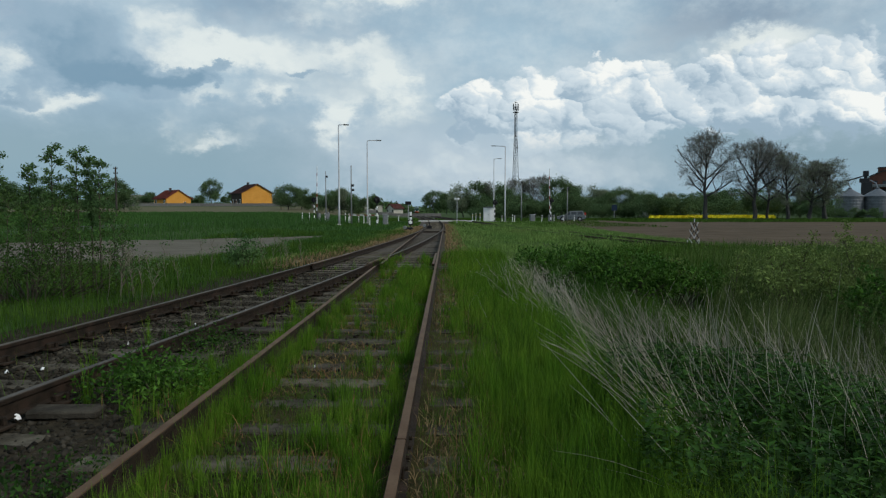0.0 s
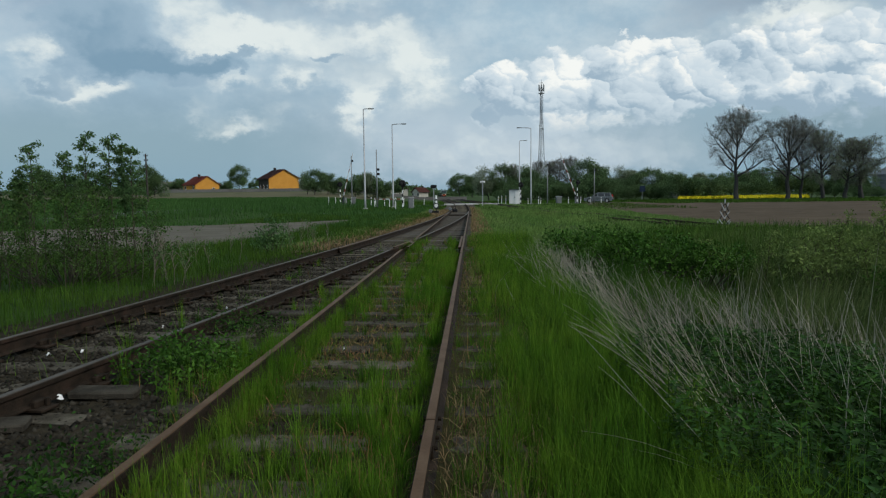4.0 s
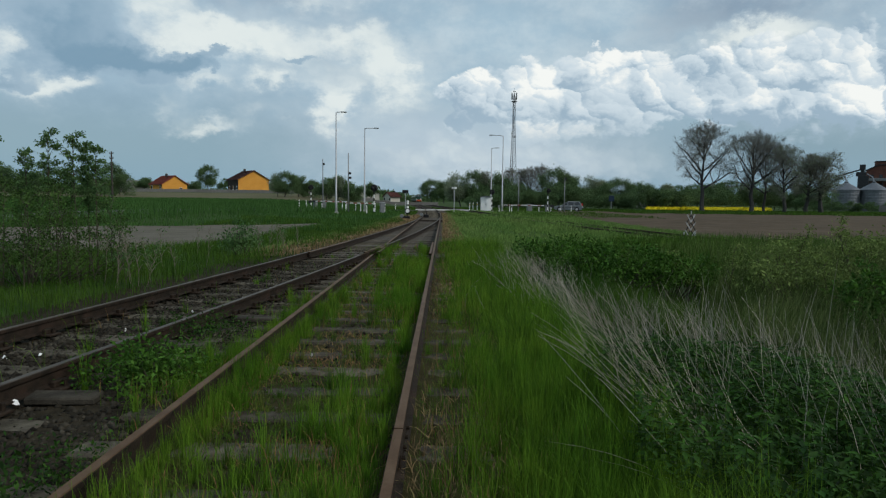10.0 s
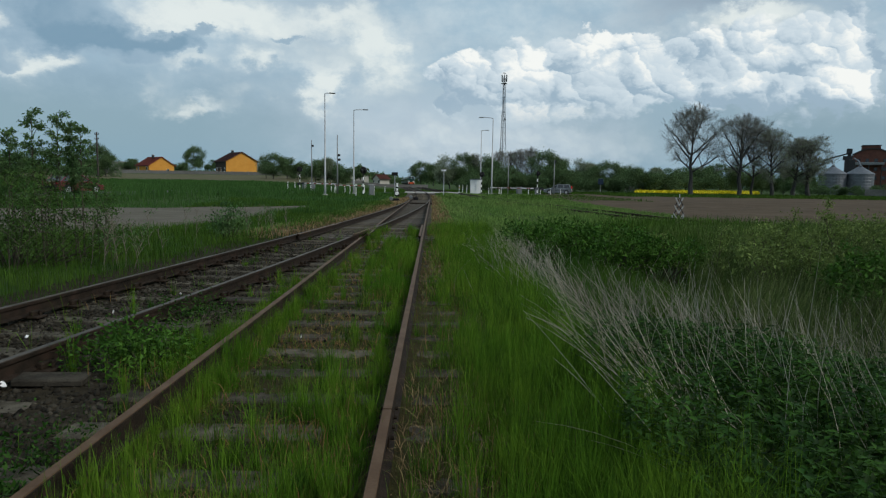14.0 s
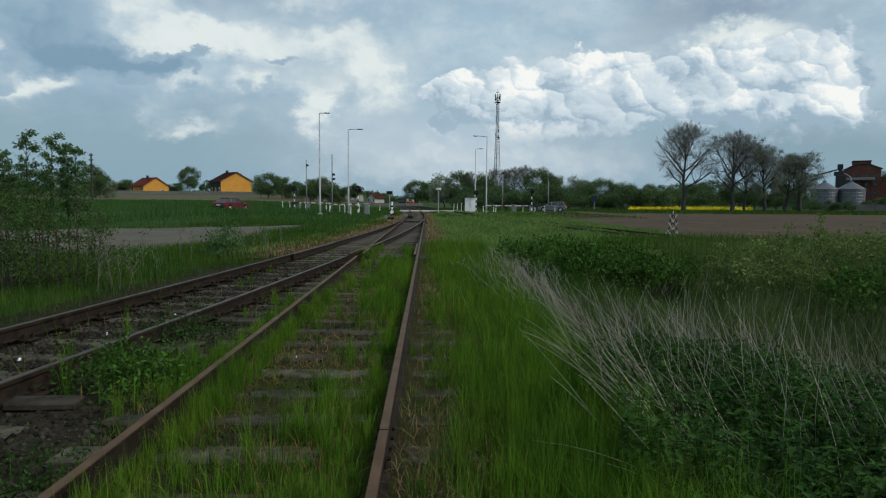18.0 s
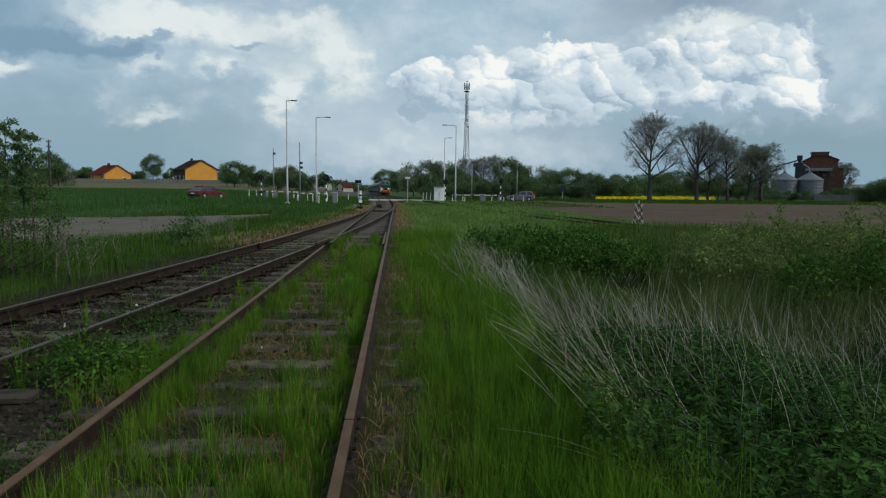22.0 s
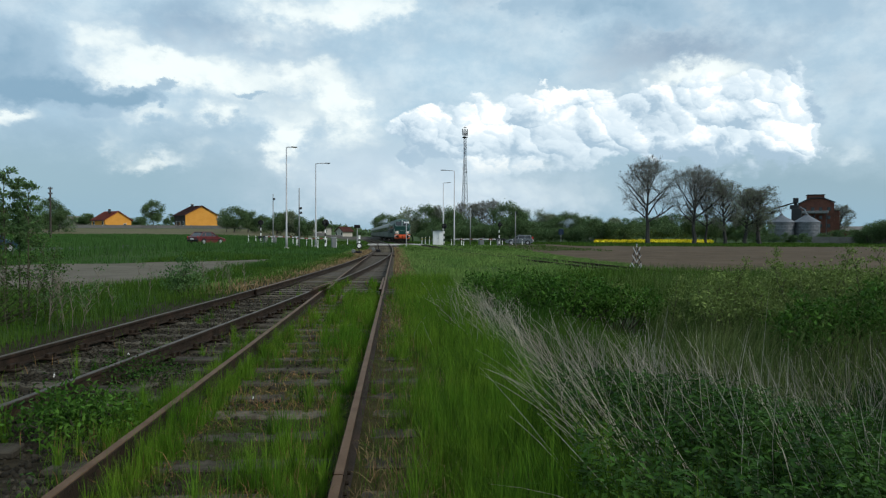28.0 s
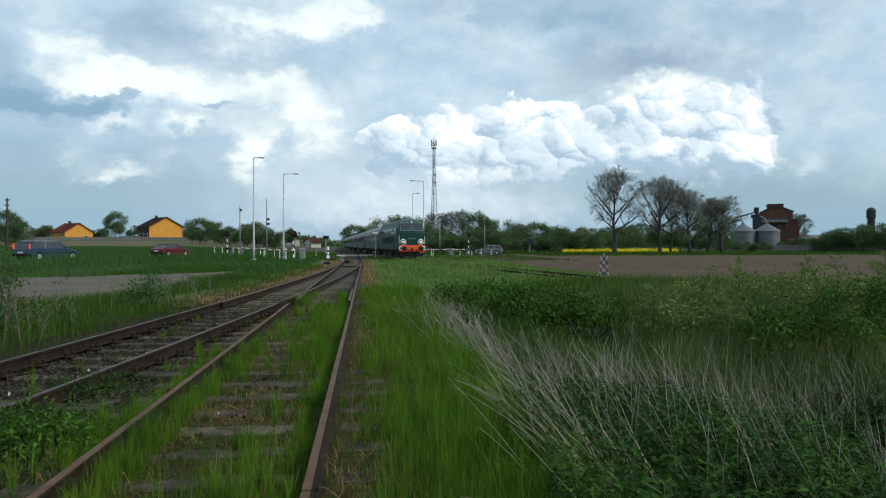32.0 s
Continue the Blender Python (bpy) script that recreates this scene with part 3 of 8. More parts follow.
solo("road", ribbon(smooth_line(ROAD, 3), 3.0, 0.07, 0.16, 0.5), ASPHALT, "grey asphalt country road leading over the level crossing", "road", "structure")

# worn pale yard beside the tracks


def yard_outline():
    return [(-7.6, 41.0), (-6.9, 38.2), (-7.4, 31), (-8.1, 24.5), (-9.0, 21), (-10.6, 19.3), (-15, 15.5), (-22, 11), (-30, 9), (-27.4, 20), (-24.3, 27), (-20.5, 31), (-17, 33.2), (-13.5, 36.2)]


def build_yard():
    rng = random.Random(4)
    pts = []
    o = yard_outline()
    for (x0, y0), (x1, y1) in zip(o, o[1:] + o[:1]):
        for k in range(6):
            t = k / 6
            pts.append((x0 + (x1 - x0) * t + rng.uniform(-0.25, 0.25), y0 + (y1 - y0) * t + rng.uniform(-0.25, 0.25)))
    me = bpy.data.meshes.new("yard")
    bm = bmesh.new()
    f = bm.faces.new([bm.verts.new((x, y, 0)) for x, y in pts])
    bmesh.ops.triangulate(bm, faces=[f])
    bmesh.ops.subdivide_edges(bm, edges=bm.edges[:], cuts=3, use_grid_fill=True)
    for v in bm.verts:
        v.co.z = float(ground_z(v.co.x, v.co.y)) + 0.06
    bmesh.ops.recalc_face_normals(bm, faces=bm.faces)
    for f in bm.faces:
        if f.normal.z < 0:
            f.normal_flip()
    bm.to_mesh(me)
    me.materials.append(DIRT)
    tagged(new("yard_surface", me), "pale worn dirt yard beside the tracks", "yard", kind="structure")


build_yard()


def build_field():
    """Ploughed field with real furrows."""
    rng = np.random.default_rng(3)
    ys = np.concatenate([np.arange(16, 60, 0.45), np.arange(60, 104, 1.0)])
    xs = np.concatenate([[0], np.linspace(0.004, 1, 90)])
    V = []
    for j, y in enumerate(ys):
        x0 = float(np.interp(y, [16, 21, 27, 43, 76, 104], [20, 15.2, 12.6, 12.2, 14.0, 18.0])) + 0.35 * math.sin(y * 0.8) + 0.2 * math.sin(y * 2.3)
        x1 = 160
        xx = x0 + (x1 - x0) * xs ** 1.5
        z = ground_z(xx, np.full_like(xx, y)) + 0.07 + (0.05 if j % 2 else -0.01) + rng.normal(0, 0.015, len(xx))
        z[0] -= 0.15
        V.append(np.stack([xx, np.full_like(xx, y) + rng.normal(0, 0.06, len(xx)), z], 1))
    nx, ny = len(xs), len(ys)
    i = (np.arange(ny - 1)[:, None] * nx + np.arange(nx - 1)[None, :]).ravel()
    tagged(new("ploughed_field", np_mesh("ploughed_field", np.concatenate(V), np.stack([i, i + 1, i + nx + 1, i + nx], 1), SOIL)), "bare brown ploughed field with shallow furrows", "field", kind="structure")


build_field()

# ---------- tracks ----------
RAIL_PROF = [(-0.058, -0.149), (0.058, -0.149), (0.058, -0.139), (0.011, -0.124), (0.008, -0.045), (0.030, -0.036), (0.031, -0.006), (0.023, 0.0), (-0.023, 0.0), (-0.031, -0.006), (-0.030, -0.036), (-0.008, -0.045), (-0.011, -0.124), (-0.058, -0.139)]


def line_pts(fx, y0, y1, step, off=0.0, z=RAIL_Z):
    out, n = [], max(2, int((y1 - y0) / step) + 1)
    for k in range(n):
        y = y0 + (y1 - y0) * k / (n - 1)
        dx = (fx(y + 0.5) - fx(y - 0.5))
        out.append((fx(y) + off * math.cos(math.atan(dx)), y - off * math.sin(math.atan(dx)), z))
    return out


def rail(track, fx, y0, y1, off, z=RAIL_Z, name="rail", step=1.5, label="brown rusted steel rail", head=None):
    pts = line_pts(fx, y0, y1, step, off, z)
    r = part(name, G().sweep(RAIL_PROF, pts), RUST, track, label)
    part("rail_head", G().sweep([(-0.029, -0.010), (0.029, -0.010), (0.026, 0.003), (-0.026, 0.003)], pts), head or RAILTOP, r, "worn brown running surface")
    return r


def sleeper_mesh(length, seed, material):
    rng = random.Random(seed)
    g = G().box((0, 0, 0), (length, 0.25, 0.16), 0.018)
    g.v = [(x + rng.uniform(-0.012, 0.012), y + rng.uniform(-0.012, 0.012), z + rng.uniform(-0.006, 0.006)) for x, y, z in g.v]
    return g.mesh("sleeper", material)


SLEEPERS = [sleeper_mesh(2.6, s, SLEEPER) for s in range(4)]
TIMBERS = [sleeper_mesh(2.6, s + 9, CREOSOTE) for s in range(3)]


def chair_mesh():
    g = G().box((0, 0, 0.012), (0.34, 0.17, 0.026), 0.006)
    for s in (-1, 1):
        g.box((s * 0.072, 0, 0.048), (0.055, 0.12, 0.060), 0.010)
        g.lathe([(0.02, 0.02), (0.02, 0.095), (0.012, 0.102)], 6, pose(s * 0.12, 0.03 * s, -0.02))
    return g.mesh("rail_chair", RUST)


CHAIR = chair_mesh()


def lay(track, fx, y0, y1, pitch, rng, meshes, z=RAIL_Z, scale_x=None, chairs_to=0.0, drop=0.0):
    y = y0
    while y < y1:
        x, ang = fx(y), -math.degrees(math.atan(fx(y + 0.5) - fx(y - 0.5)))
        ob = new("sleeper", rng.choice(meshes))
        ob.parent = track
        m = pose(x + rng.uniform(-0.04, 0.04), y, z - 0.149 - 0.024 - 0.08 - drop + rng.uniform(-0.004, 0.004), rng.uniform(-0.6, 0.6), rng.uniform(-0.5, 0.5), ang + rng.uniform(-1.2, 1.2))
        if scale_x:
            a, b = scale_x(y)
            m = pose((a + b) / 2, y, z - 0.253 - 0.012 * float(sstep(22, 34, y)), 0, 0, ang / 2) @ Matrix.Diagonal(((b - a) / 2.6, 1, 1, 1))
        ob.matrix_basis = m
        if y < chairs_to:
            for s in (-1, 1):
                c = new("rail_chair", CHAIR)
                c.parent = track
                c.matrix_basis = pose(x + s * 0.7535, y, z - 0.149 - 0.024, 0, 0, ang)
        y += pitch * rng.uniform(0.94, 1.06)


def bed(fx, y0, y1, half, name, label, top=-0.05, step=2.0, material=None):
    """A low heap of ballast under a track."""
    g = G()
    prof = [(-half - 0.9, -0.22), (-half, top), (0, top + 0.015), (half, top), (half + 0.9, -0.22)]
    n = int((y1 - y0) / step) + 1
    pts = [(fx(y0 + k * step), y0 + k * step) for k in range(n)]
    vs, fs = [], []
    for x, y in pts:
        vs += [(x + a, y, b) for a, b in prof]
    for i in range(n - 1):
        fs += [(i * 5 + k, i * 5 + k + 1, i * 5 + k + 6, i * 5 + k + 5) for k in range(4)]
    g.add(vs, fs)
    return solo(name, g, material or BALLAST, label, "ballast", "structure")


rng = random.Random(11)
bed(lambda y: (siding_x(y) + branch_x(y)) / 2 if y < 50 else siding_x(y), -8, 90, 3.4, "ballast_bed_sidings", "dark dirty ballast bed under the sidings", -0.082)
BROWNBED = mat("fine_brown_ballast", (0.046, 0.038, 0.029), (0.078, 0.065, 0.050), 2.5, 0.95, 0, 0.8, fine=40, stain=((0.036, 0.030, 0.023), 0.7))
bed(lambda y: (siding_x(y) + branch_x(y)) / 2 if y < 50 else siding_x(y), 24, 90, 1.9, "ballast_bed_points", "fine brown ballast silted over the points", -0.066, material=BROWNBED)
bed(siding_x, 98, 320, 1.6, "ballast_bed_far", "dark ballast bed beyond the crossing", -0.055, 4.0)
bed(main_x, -20, 90, 1.7, "ballast_bed_main", "dark ballast bed of the running line", -0.085)
bed(main_x, 98, 520, 1.7, "ballast_bed_main_far", "dark ballast bed of the far running line", -0.055, 4.0)



def siding_earth():
    """Uneven mossy earth that has filled the siding between its sleepers."""
    r_ = np.random.default_rng(19)
    ys, xs = np.arange(-3, 17, 0.08), np.arange(-1.0, 1.501, 0.08)
    A, B = np.meshgrid(xs, ys)
    X_ = A + np.vectorize(siding_x)(B)
    Z_ = -0.066 + r_.normal(0, 0.006, A.shape) + 0.008 * np.sin(A * 5 + B * 3.1) + 0.034 * np.exp(-((np.abs(A) - 0.7535) / 0.14) ** 2) - 0.05 * (A < -0.93) - 0.05 * (A > 1.46)
    nx, ny = len(xs), len(ys)
    i = (np.arange(ny - 1)[:, None] * nx + np.arange(nx - 1)[None, :]).ravel()
    me = np_mesh("siding_earth", np.stack([X_, B, Z_], -1).reshape(-1, 3), np.stack([i, i + 1, i + nx + 1, i + nx], 1), MOSSEARTH)
    me.shade_smooth()
    tagged(new("siding_earth", me), "mossy brown earth between the sleepers of the siding", "earth", kind="structure")


siding_earth()
FROG_Y = 19.0
siding = thing("siding_track", pose(0, 0, 0), "overgrown siding track with rusty rails on old wooden sleepers", "railway track")
rail(siding, siding_x, -8, 3.72, 0.7535)
rail(siding, siding_x, 3.735, 55, 0.7535)
rail(siding, siding_x, -8, FROG_Y - 0.9, -0.7535)
rail(siding, siding_x, FROG_Y + 0.2, 55, -0.7535)
rail(siding, siding_x, 55, 330, 0.7535, step=4)
rail(siding, siding_x, 55, 330, -0.7535, step=4)
# joint bars and bolts where the near rail is joined
for s in (-1, 1):
    g = G().box((siding_x(3.7) + 0.7535 + s * 0.024, 3.73, RAIL_Z - 0.08), (0.02, 0.62, 0.085), 0.005)
    for k in range(4):
        g.tube((siding_x(3.7) + 0.7535 + s * 0.03, 3.73 - 0.24 + 0.16 * k, RAIL_Z - 0.08), (siding_x(3.7) + 0.7535 + s * 0.055, 3.73 - 0.24 + 0.16 * k, RAIL_Z - 0.08), 0.014, n=6)
    part("joint_bar", g, RUST, siding, "bolted rail joint bar")
lay(siding, siding_x, -3.0, 15.5, 0.62, rng, SLEEPERS, drop=0.006)
lay(siding, siding_x, 57, 88, 0.66, rng, SLEEPERS)

branch = thing("branch_track", pose(0, 0, 0), "used branch track with rusty rails on grey sleepers", "railway track")
rail(branch, branch_x, -8, 55, -0.7535, head=DULLTOP)
rail(branch, branch_x, -8, FROG_Y - 0.9, 0.7535, head=DULLTOP)
rail(branch, branch_x, FROG_Y + 0.2, 55, 0.7535, head=DULLTOP)
lay(branch, branch_x, -2.0, 15.5, 0.64, rng, SLEEPERS, chairs_to=15, drop=0.020)

turnout = thing("turnout", pose(0, 0, 0), "railway points where two rusty sidings join", "railway points")
lay(turnout, lambda y: (siding_x(y) + branch_x(y)) / 2, 15.9, 56, 0.62, rng, TIMBERS + SLEEPERS[:2], scale_x=lambda y: (branch_x(y) - 1.3, siding_x(y) + 1.3))
# crossing nose, wing rails and check rails
for fx, off in ((siding_x, -0.7535), (branch_x, 0.7535)):
    rail(turnout, fx, FROG_Y - 3.2, FROG_Y - 0.9, off, name="nose_rail", step=0.5)
    sg = -1 if off < 0 else 1
    rail(turnout, fx, FROG_Y - 0.9, FROG_Y + 0.2, off, name="frog_rail", step=0.4)
    rail(turnout, fx, FROG_Y - 2.8, FROG_Y + 1.6, -off + 0.075 * sg, name="check_rail", step=0.6, z=RAIL_Z + 0.01)
    rail(turnout, fx, FROG_Y - 2.4, FROG_Y, off - 0.075 * sg, name="wing_rail", step=0.6)
for s in range(3):
    g = G().path([(siding_x(46 + s) - 1.0, 46 + s * 0.9, -0.02), (siding_x(46 + s) + 1.0, 46 + s * 0.9, -0.02)], 0.02, 6)
    part("stretcher_rod", g, RUST, turnout)

running = thing("running_line", pose(0, 0, 0), "single running line with brown rails in short grass", "railway track")
rail(running, main_x, -30, 520, 0.7535, step=3)
rail(running, main_x, -30, 520, -0.7535, step=3)
lay(running, main_x, 24, 88, 0.66, rng, SLEEPERS)

# level crossing deck of slabs
deck = thing("crossing_deck", pose(0, 0, 0), "pale concrete slab deck of the level crossing", "level crossing", kind="structure")
slab = G().box((0, 0, 0), (1.35, 1.16, 0.14), 0.02).mesh("slab", SLAB)
for fx in (siding_x, main_x):
    for k in range(6):
        y = 90.6 + k * 1.2
        for off in (-1.55, 0.0, 1.55):
            ob = new("slab", slab)
            ob.parent = deck
            ob.matrix_basis = pose(fx(y) + off, y, RAIL_Z - 0.075) @ Matrix.Diagonal((1.0 if off else 1.03, 1, 1, 1))

# ---------- trees ----------


def branch_tubes(rng, height, trunk_r, depth, spread, start=0.25, sides=5, shrink=0.68, lean=0.05, limit=4200):
    """Trunk and limbs as tapered tubes. Returns the mesh collector and the twig ends."""
    g, ends = G(), []
    stack = [(Vector((0, 0, -0.3)), Vector((rng.uniform(-lean, lean), rng.uniform(-lean, lean), 1)).normalized(), height * 0.42, trunk_r, 0)]
    count = 0
    while stack and count < limit:
        p, d, length, r, lvl = stack.pop(0)
        pts, rr, q, dd = [p], [r], p, d
        n = 4 if lvl < 2 else 3
        for k in range(n):
            dd = (dd + Vector((rng.uniform(-1, 1), rng.uniform(-1, 1), rng.uniform(-0.3, 0.6))) * (0.13 + 0.05 * lvl)).normalized()
            q = q + dd * length / n
            pts.append(q)
            rr.append(r * (1 - 0.42 * (k + 1) / n))
        g.path(pts, rr, max(3, sides - lvl), False)
        count += 1
        if lvl >= depth:
            ends += pts[1:]
            continue
        kids = 3 if lvl < 3 else rng.choice((2, 3))
        if lvl == 0:
            kids = 5
        for k in range(kids):
            w = 2 * math.pi * (k + rng.uniform(-0.3, 0.3)) / kids
            tilt = spread * rng.uniform(0.6, 1.25) if lvl or k else 0.1
            a = dd.cross(Vector((0.3, 0.2, 1))).normalized()
            b = dd.cross(a)
            nd = (dd * math.cos(tilt) + (a * math.cos(w) + b * math.sin(w)) * math.sin(tilt)).normalized()
            nd.z += 0.12
            base = pts[-1] if k < 2 or lvl == 0 else pts[-2]
            if lvl == 0 and k >= 2:
                base = pts[2 + k % 2]
            stack.append((base, nd.normalized(), length * shrink * rng.uniform(0.8, 1.15), rr[-1] * rng.uniform(0.62, 0.85), lvl + 1))
    return g, ends


def bare_skeleton(rng, height, width):
    """A stout trunk that parts into limbs which fill a round crown with ever finer twigs."""
    trunk, twig, ends = G(), G(), []
    fork = height * 0.26
    lead = [Vector((0, 0, -0.3))]
    for k in range(6):
        lead.append(lead[-1] + Vector((rng.uniform(-.02, .02) * height, rng.uniform(-.02, .02) * height, height * 0.13)))
    r0 = height * 0.026
    trunk.path(lead, [r0 * 1.25, r0, r0 * 0.8, r0 * 0.62, r0 * 0.45, r0 * 0.3, r0 * 0.16], 7, False)

    mid_z, half_z, half_w = height * 0.62, height * 0.385, width * 0.5

    def grow(p, d, length, r, lvl):
        pts, rr, q = [p], [r], p
        edge = rng.uniform(0.72, 1.05)
        for k in range(4):
            d = (d + Vector((rng.uniform(-1, 1), rng.uniform(-1, 1), rng.uniform(-0.30, 0.62))) * (0.17 + 0.05 * lvl)).normalized()
            n_ = q + d * length / 4
            q = n_ if math.sqrt((n_.x ** 2 + n_.y ** 2) / half_w ** 2 + ((n_.z - mid_z) / half_z) ** 2) < edge else q + d * length * 0.03
            pts.append(q)
            rr.append(max(0.0038, r * (1 - 0.2 * (k + 1))))
        (trunk if lvl < 2 else twig).path(pts, rr, 5 if lvl < 2 else 3, False)
        if lvl == 3:
            ends.extend(pts[1:])
            return
        if lvl == 2:
            ends.extend(pts[2:])
        for k in range((9, 6, 4)[lvl]):
            f = rng.uniform(0.16, 1.0)
            i = min(3, int(f * 4))
            b = pts[i].lerp(pts[i + 1], f * 4 - i)
            side = Vector((rng.gauss(0, 1), rng.gauss(0, 1), rng.gauss(0.15, 0.75))).normalized()
            grow(b, (d * 0.62 + side * 0.95).normalized(), length * (0.52, 0.52, 0.55)[lvl] * rng.uniform(0.65, 1.25), rr[i] * 0.55, lvl + 1)

    for k in range(14):
        f = (k + rng.random()) / 14
        z = fork + (height * 0.74 - fork) * f
        a = k * 2.4 + rng.uniform(-.4, .4)
        reach = width * 0.46 * (1.0 - 0.5 * f) * rng.uniform(0.75, 1.1)
        rise = (0.22 + 1.6 * f) * reach + height * 0.05
        d = Vector((math.cos(a) * reach, math.sin(a) * reach, rise))
        i = min(5, int((z + 0.3) / (height * 0.13)))
        grow(Vector((lead[i].x, lead[i].y, z)), d.normalized(), d.length * 1.05, r0 * (0.46 - 0.25 * f), 0)
    return trunk, twig, ends


def twig_spray(ends, nr, length, width, centre):
    """Finest twigs: thin blades that point outwards from the crown's middle."""
    E = np.repeat(np.asarray([tuple(e) for e in ends[::2]], dtype=float), 2, 0)
    d = (E - np.array(centre)) / (np.linalg.norm(E - np.array(centre), axis=1, keepdims=True) + 1e-9) + nr.normal(0, 0.55, E.shape)
    d /= np.linalg.norm(d, axis=1, keepdims=True)
    e = np.cross(d, nr.normal(0, 1, E.shape))
    e *= width / (np.linalg.norm(e, axis=1, keepdims=True) + 1e-9)
    T = E + d * length * nr.uniform(0.5, 1.2, (len(E), 1))
    return np_mesh("twigs", np.stack([E - e, E + e, T], 1).reshape(-1, 3), np.arange(len(E) * 3).reshape(-1, 3), TWIG)


def leaf_cloud(centres, rng, per, spread, size, material, name="crown", squash=0.8, hang=0.0):
    """Small leaf blades scattered round points, all in one mesh."""
    C = np.asarray([tuple(c) for c in centres], dtype=float)
    n = len(C) * per
    P = np.repeat(C, per, 0) + rng.normal(0, 1, (n, 3)) * np.array([spread, spread, spread * squash])
    d = rng.normal(0, 1, (n, 3))
    d[:, 2] -= hang
    d /= np.linalg.norm(d, axis=1, keepdims=True)
    e = np.cross(d, rng.normal(0, 1, (n, 3)))
    e /= np.linalg.norm(e, axis=1, keepdims=True) + 1e-9
    s = size * rng.uniform(0.55, 1.3, (n, 1))
    V = np.stack([P - d * s, P + e * s * 0.42, P + d * s, P - e * s * 0.42], 1).reshape(-1, 3)
    return np_mesh(name, V, np.arange(n * 4).reshape(-1, 4), material)


def crown_points(rng, height, width, base, n, lumps=9):
    """Points on the shells of uneven lumps that make up a broad crown."""
    out = []
    L = []
    for k in range(lumps):
        w, h = rng.uniform(0, 2 * math.pi), rng.uniform(0.15, 0.95)
        rad = width * 0.5 * math.sin(math.pi * (0.12 + 0.80 * h)) * rng.uniform(0.30, 0.95)
        L.append((rad * math.cos(w), rad * math.sin(w), base + (height - base) * h * 0.90, width * rng.uniform(0.11, 0.24)))
    for _ in range(n):
        x, y, z, r = rng.choice(L)
        d = Vector((rng.gauss(0, 1), rng.gauss(0, 1), rng.gauss(0, 1))).normalized() * r * rng.uniform(0.55, 1.08)
        z2 = z + d.z * 0.85
        if z2 > base * 0.5:
            out.append((x + d.x, y + d.y, min(z2, height)))
    return out


def tree(kind, seed, height, width, label, leaf=None):
    rng, nr = random.Random(seed), np.random.default_rng(seed)
    t = thing("tree", pose(0, 0, -50), label, "tree")
    if kind == "bare":
        trunk, twig, ends = bare_skeleton(rng, height, width)
        part("trunk", trunk, BARK, t)
        part("branch_work", twig, TWIG, t, "fine bare branches and twigs")
        part("crown", twig_spray(ends, nr, 0.060 * height, 0.0046, (0, 0, height * 0.5)), None, t, "veil of finest grey twigs")
        if leaf:
            part("foliage", leaf_cloud([e for e in ends if rng.random() < (0.9 if e.z < height * 0.6 else 0.45)][::3], nr, 2, 0.22, 0.085, leaf, "foliage"), None, t, "sparse first spring leaves")
    else:
        g, ends = branch_tubes(rng, height * 0.75, height * 0.022, 3, 0.55, limit=130)
        part("trunk", g, BARK, t)
        base = height * (0.22 if kind == "full" else 0.05)
        C = crown_points(rng, height, width, base, 560, 16 if kind == "full" else 13)
        part("crown", leaf_cloud(C, nr, 26, 0.055 * height, 0.013 * height + 0.055, leaf or TREELEAF), None, t)
    return t


def land(x, y):
    return float(ground_z(x, y))


def plant(proto, x, y, s=1.0, turn=0.0, sink=0.0, sx=None):
    c = copy_thing(proto, pose(x, y, land(x, y) - sink, 0, 0, turn))
    c.scale = (sx or s, sx or s, s)
    return c


T_BARE = [tree("bare", 21 + k, 10.0, w, l, lf) for k, (w, l, lf) in enumerate(((8.0, "tall old tree, nearly bare, with fine grey twigs", None), (9.4, "broad old tree, nearly bare, with fine dark twigs", None), (6.0, "slim tree just coming into leaf, with fine twigs", TREELEAF_B)))]
T_FULL = [tree("full", 31 + k, 10.0, w, "broad leafy tree in dull spring green", l) for k, (w, l) in enumerate(((9.5, TREELEAF), (8.0, TREELEAF), (8.5, TREELEAF_B), (6.5, TREELEAF_B)))]
T_BUSH = [tree("bush", 41 + k, 5.0, w, "dense dark green bush at the edge of the fields", TREELEAF) for k, w in enumerate((7.5, 6.5))]


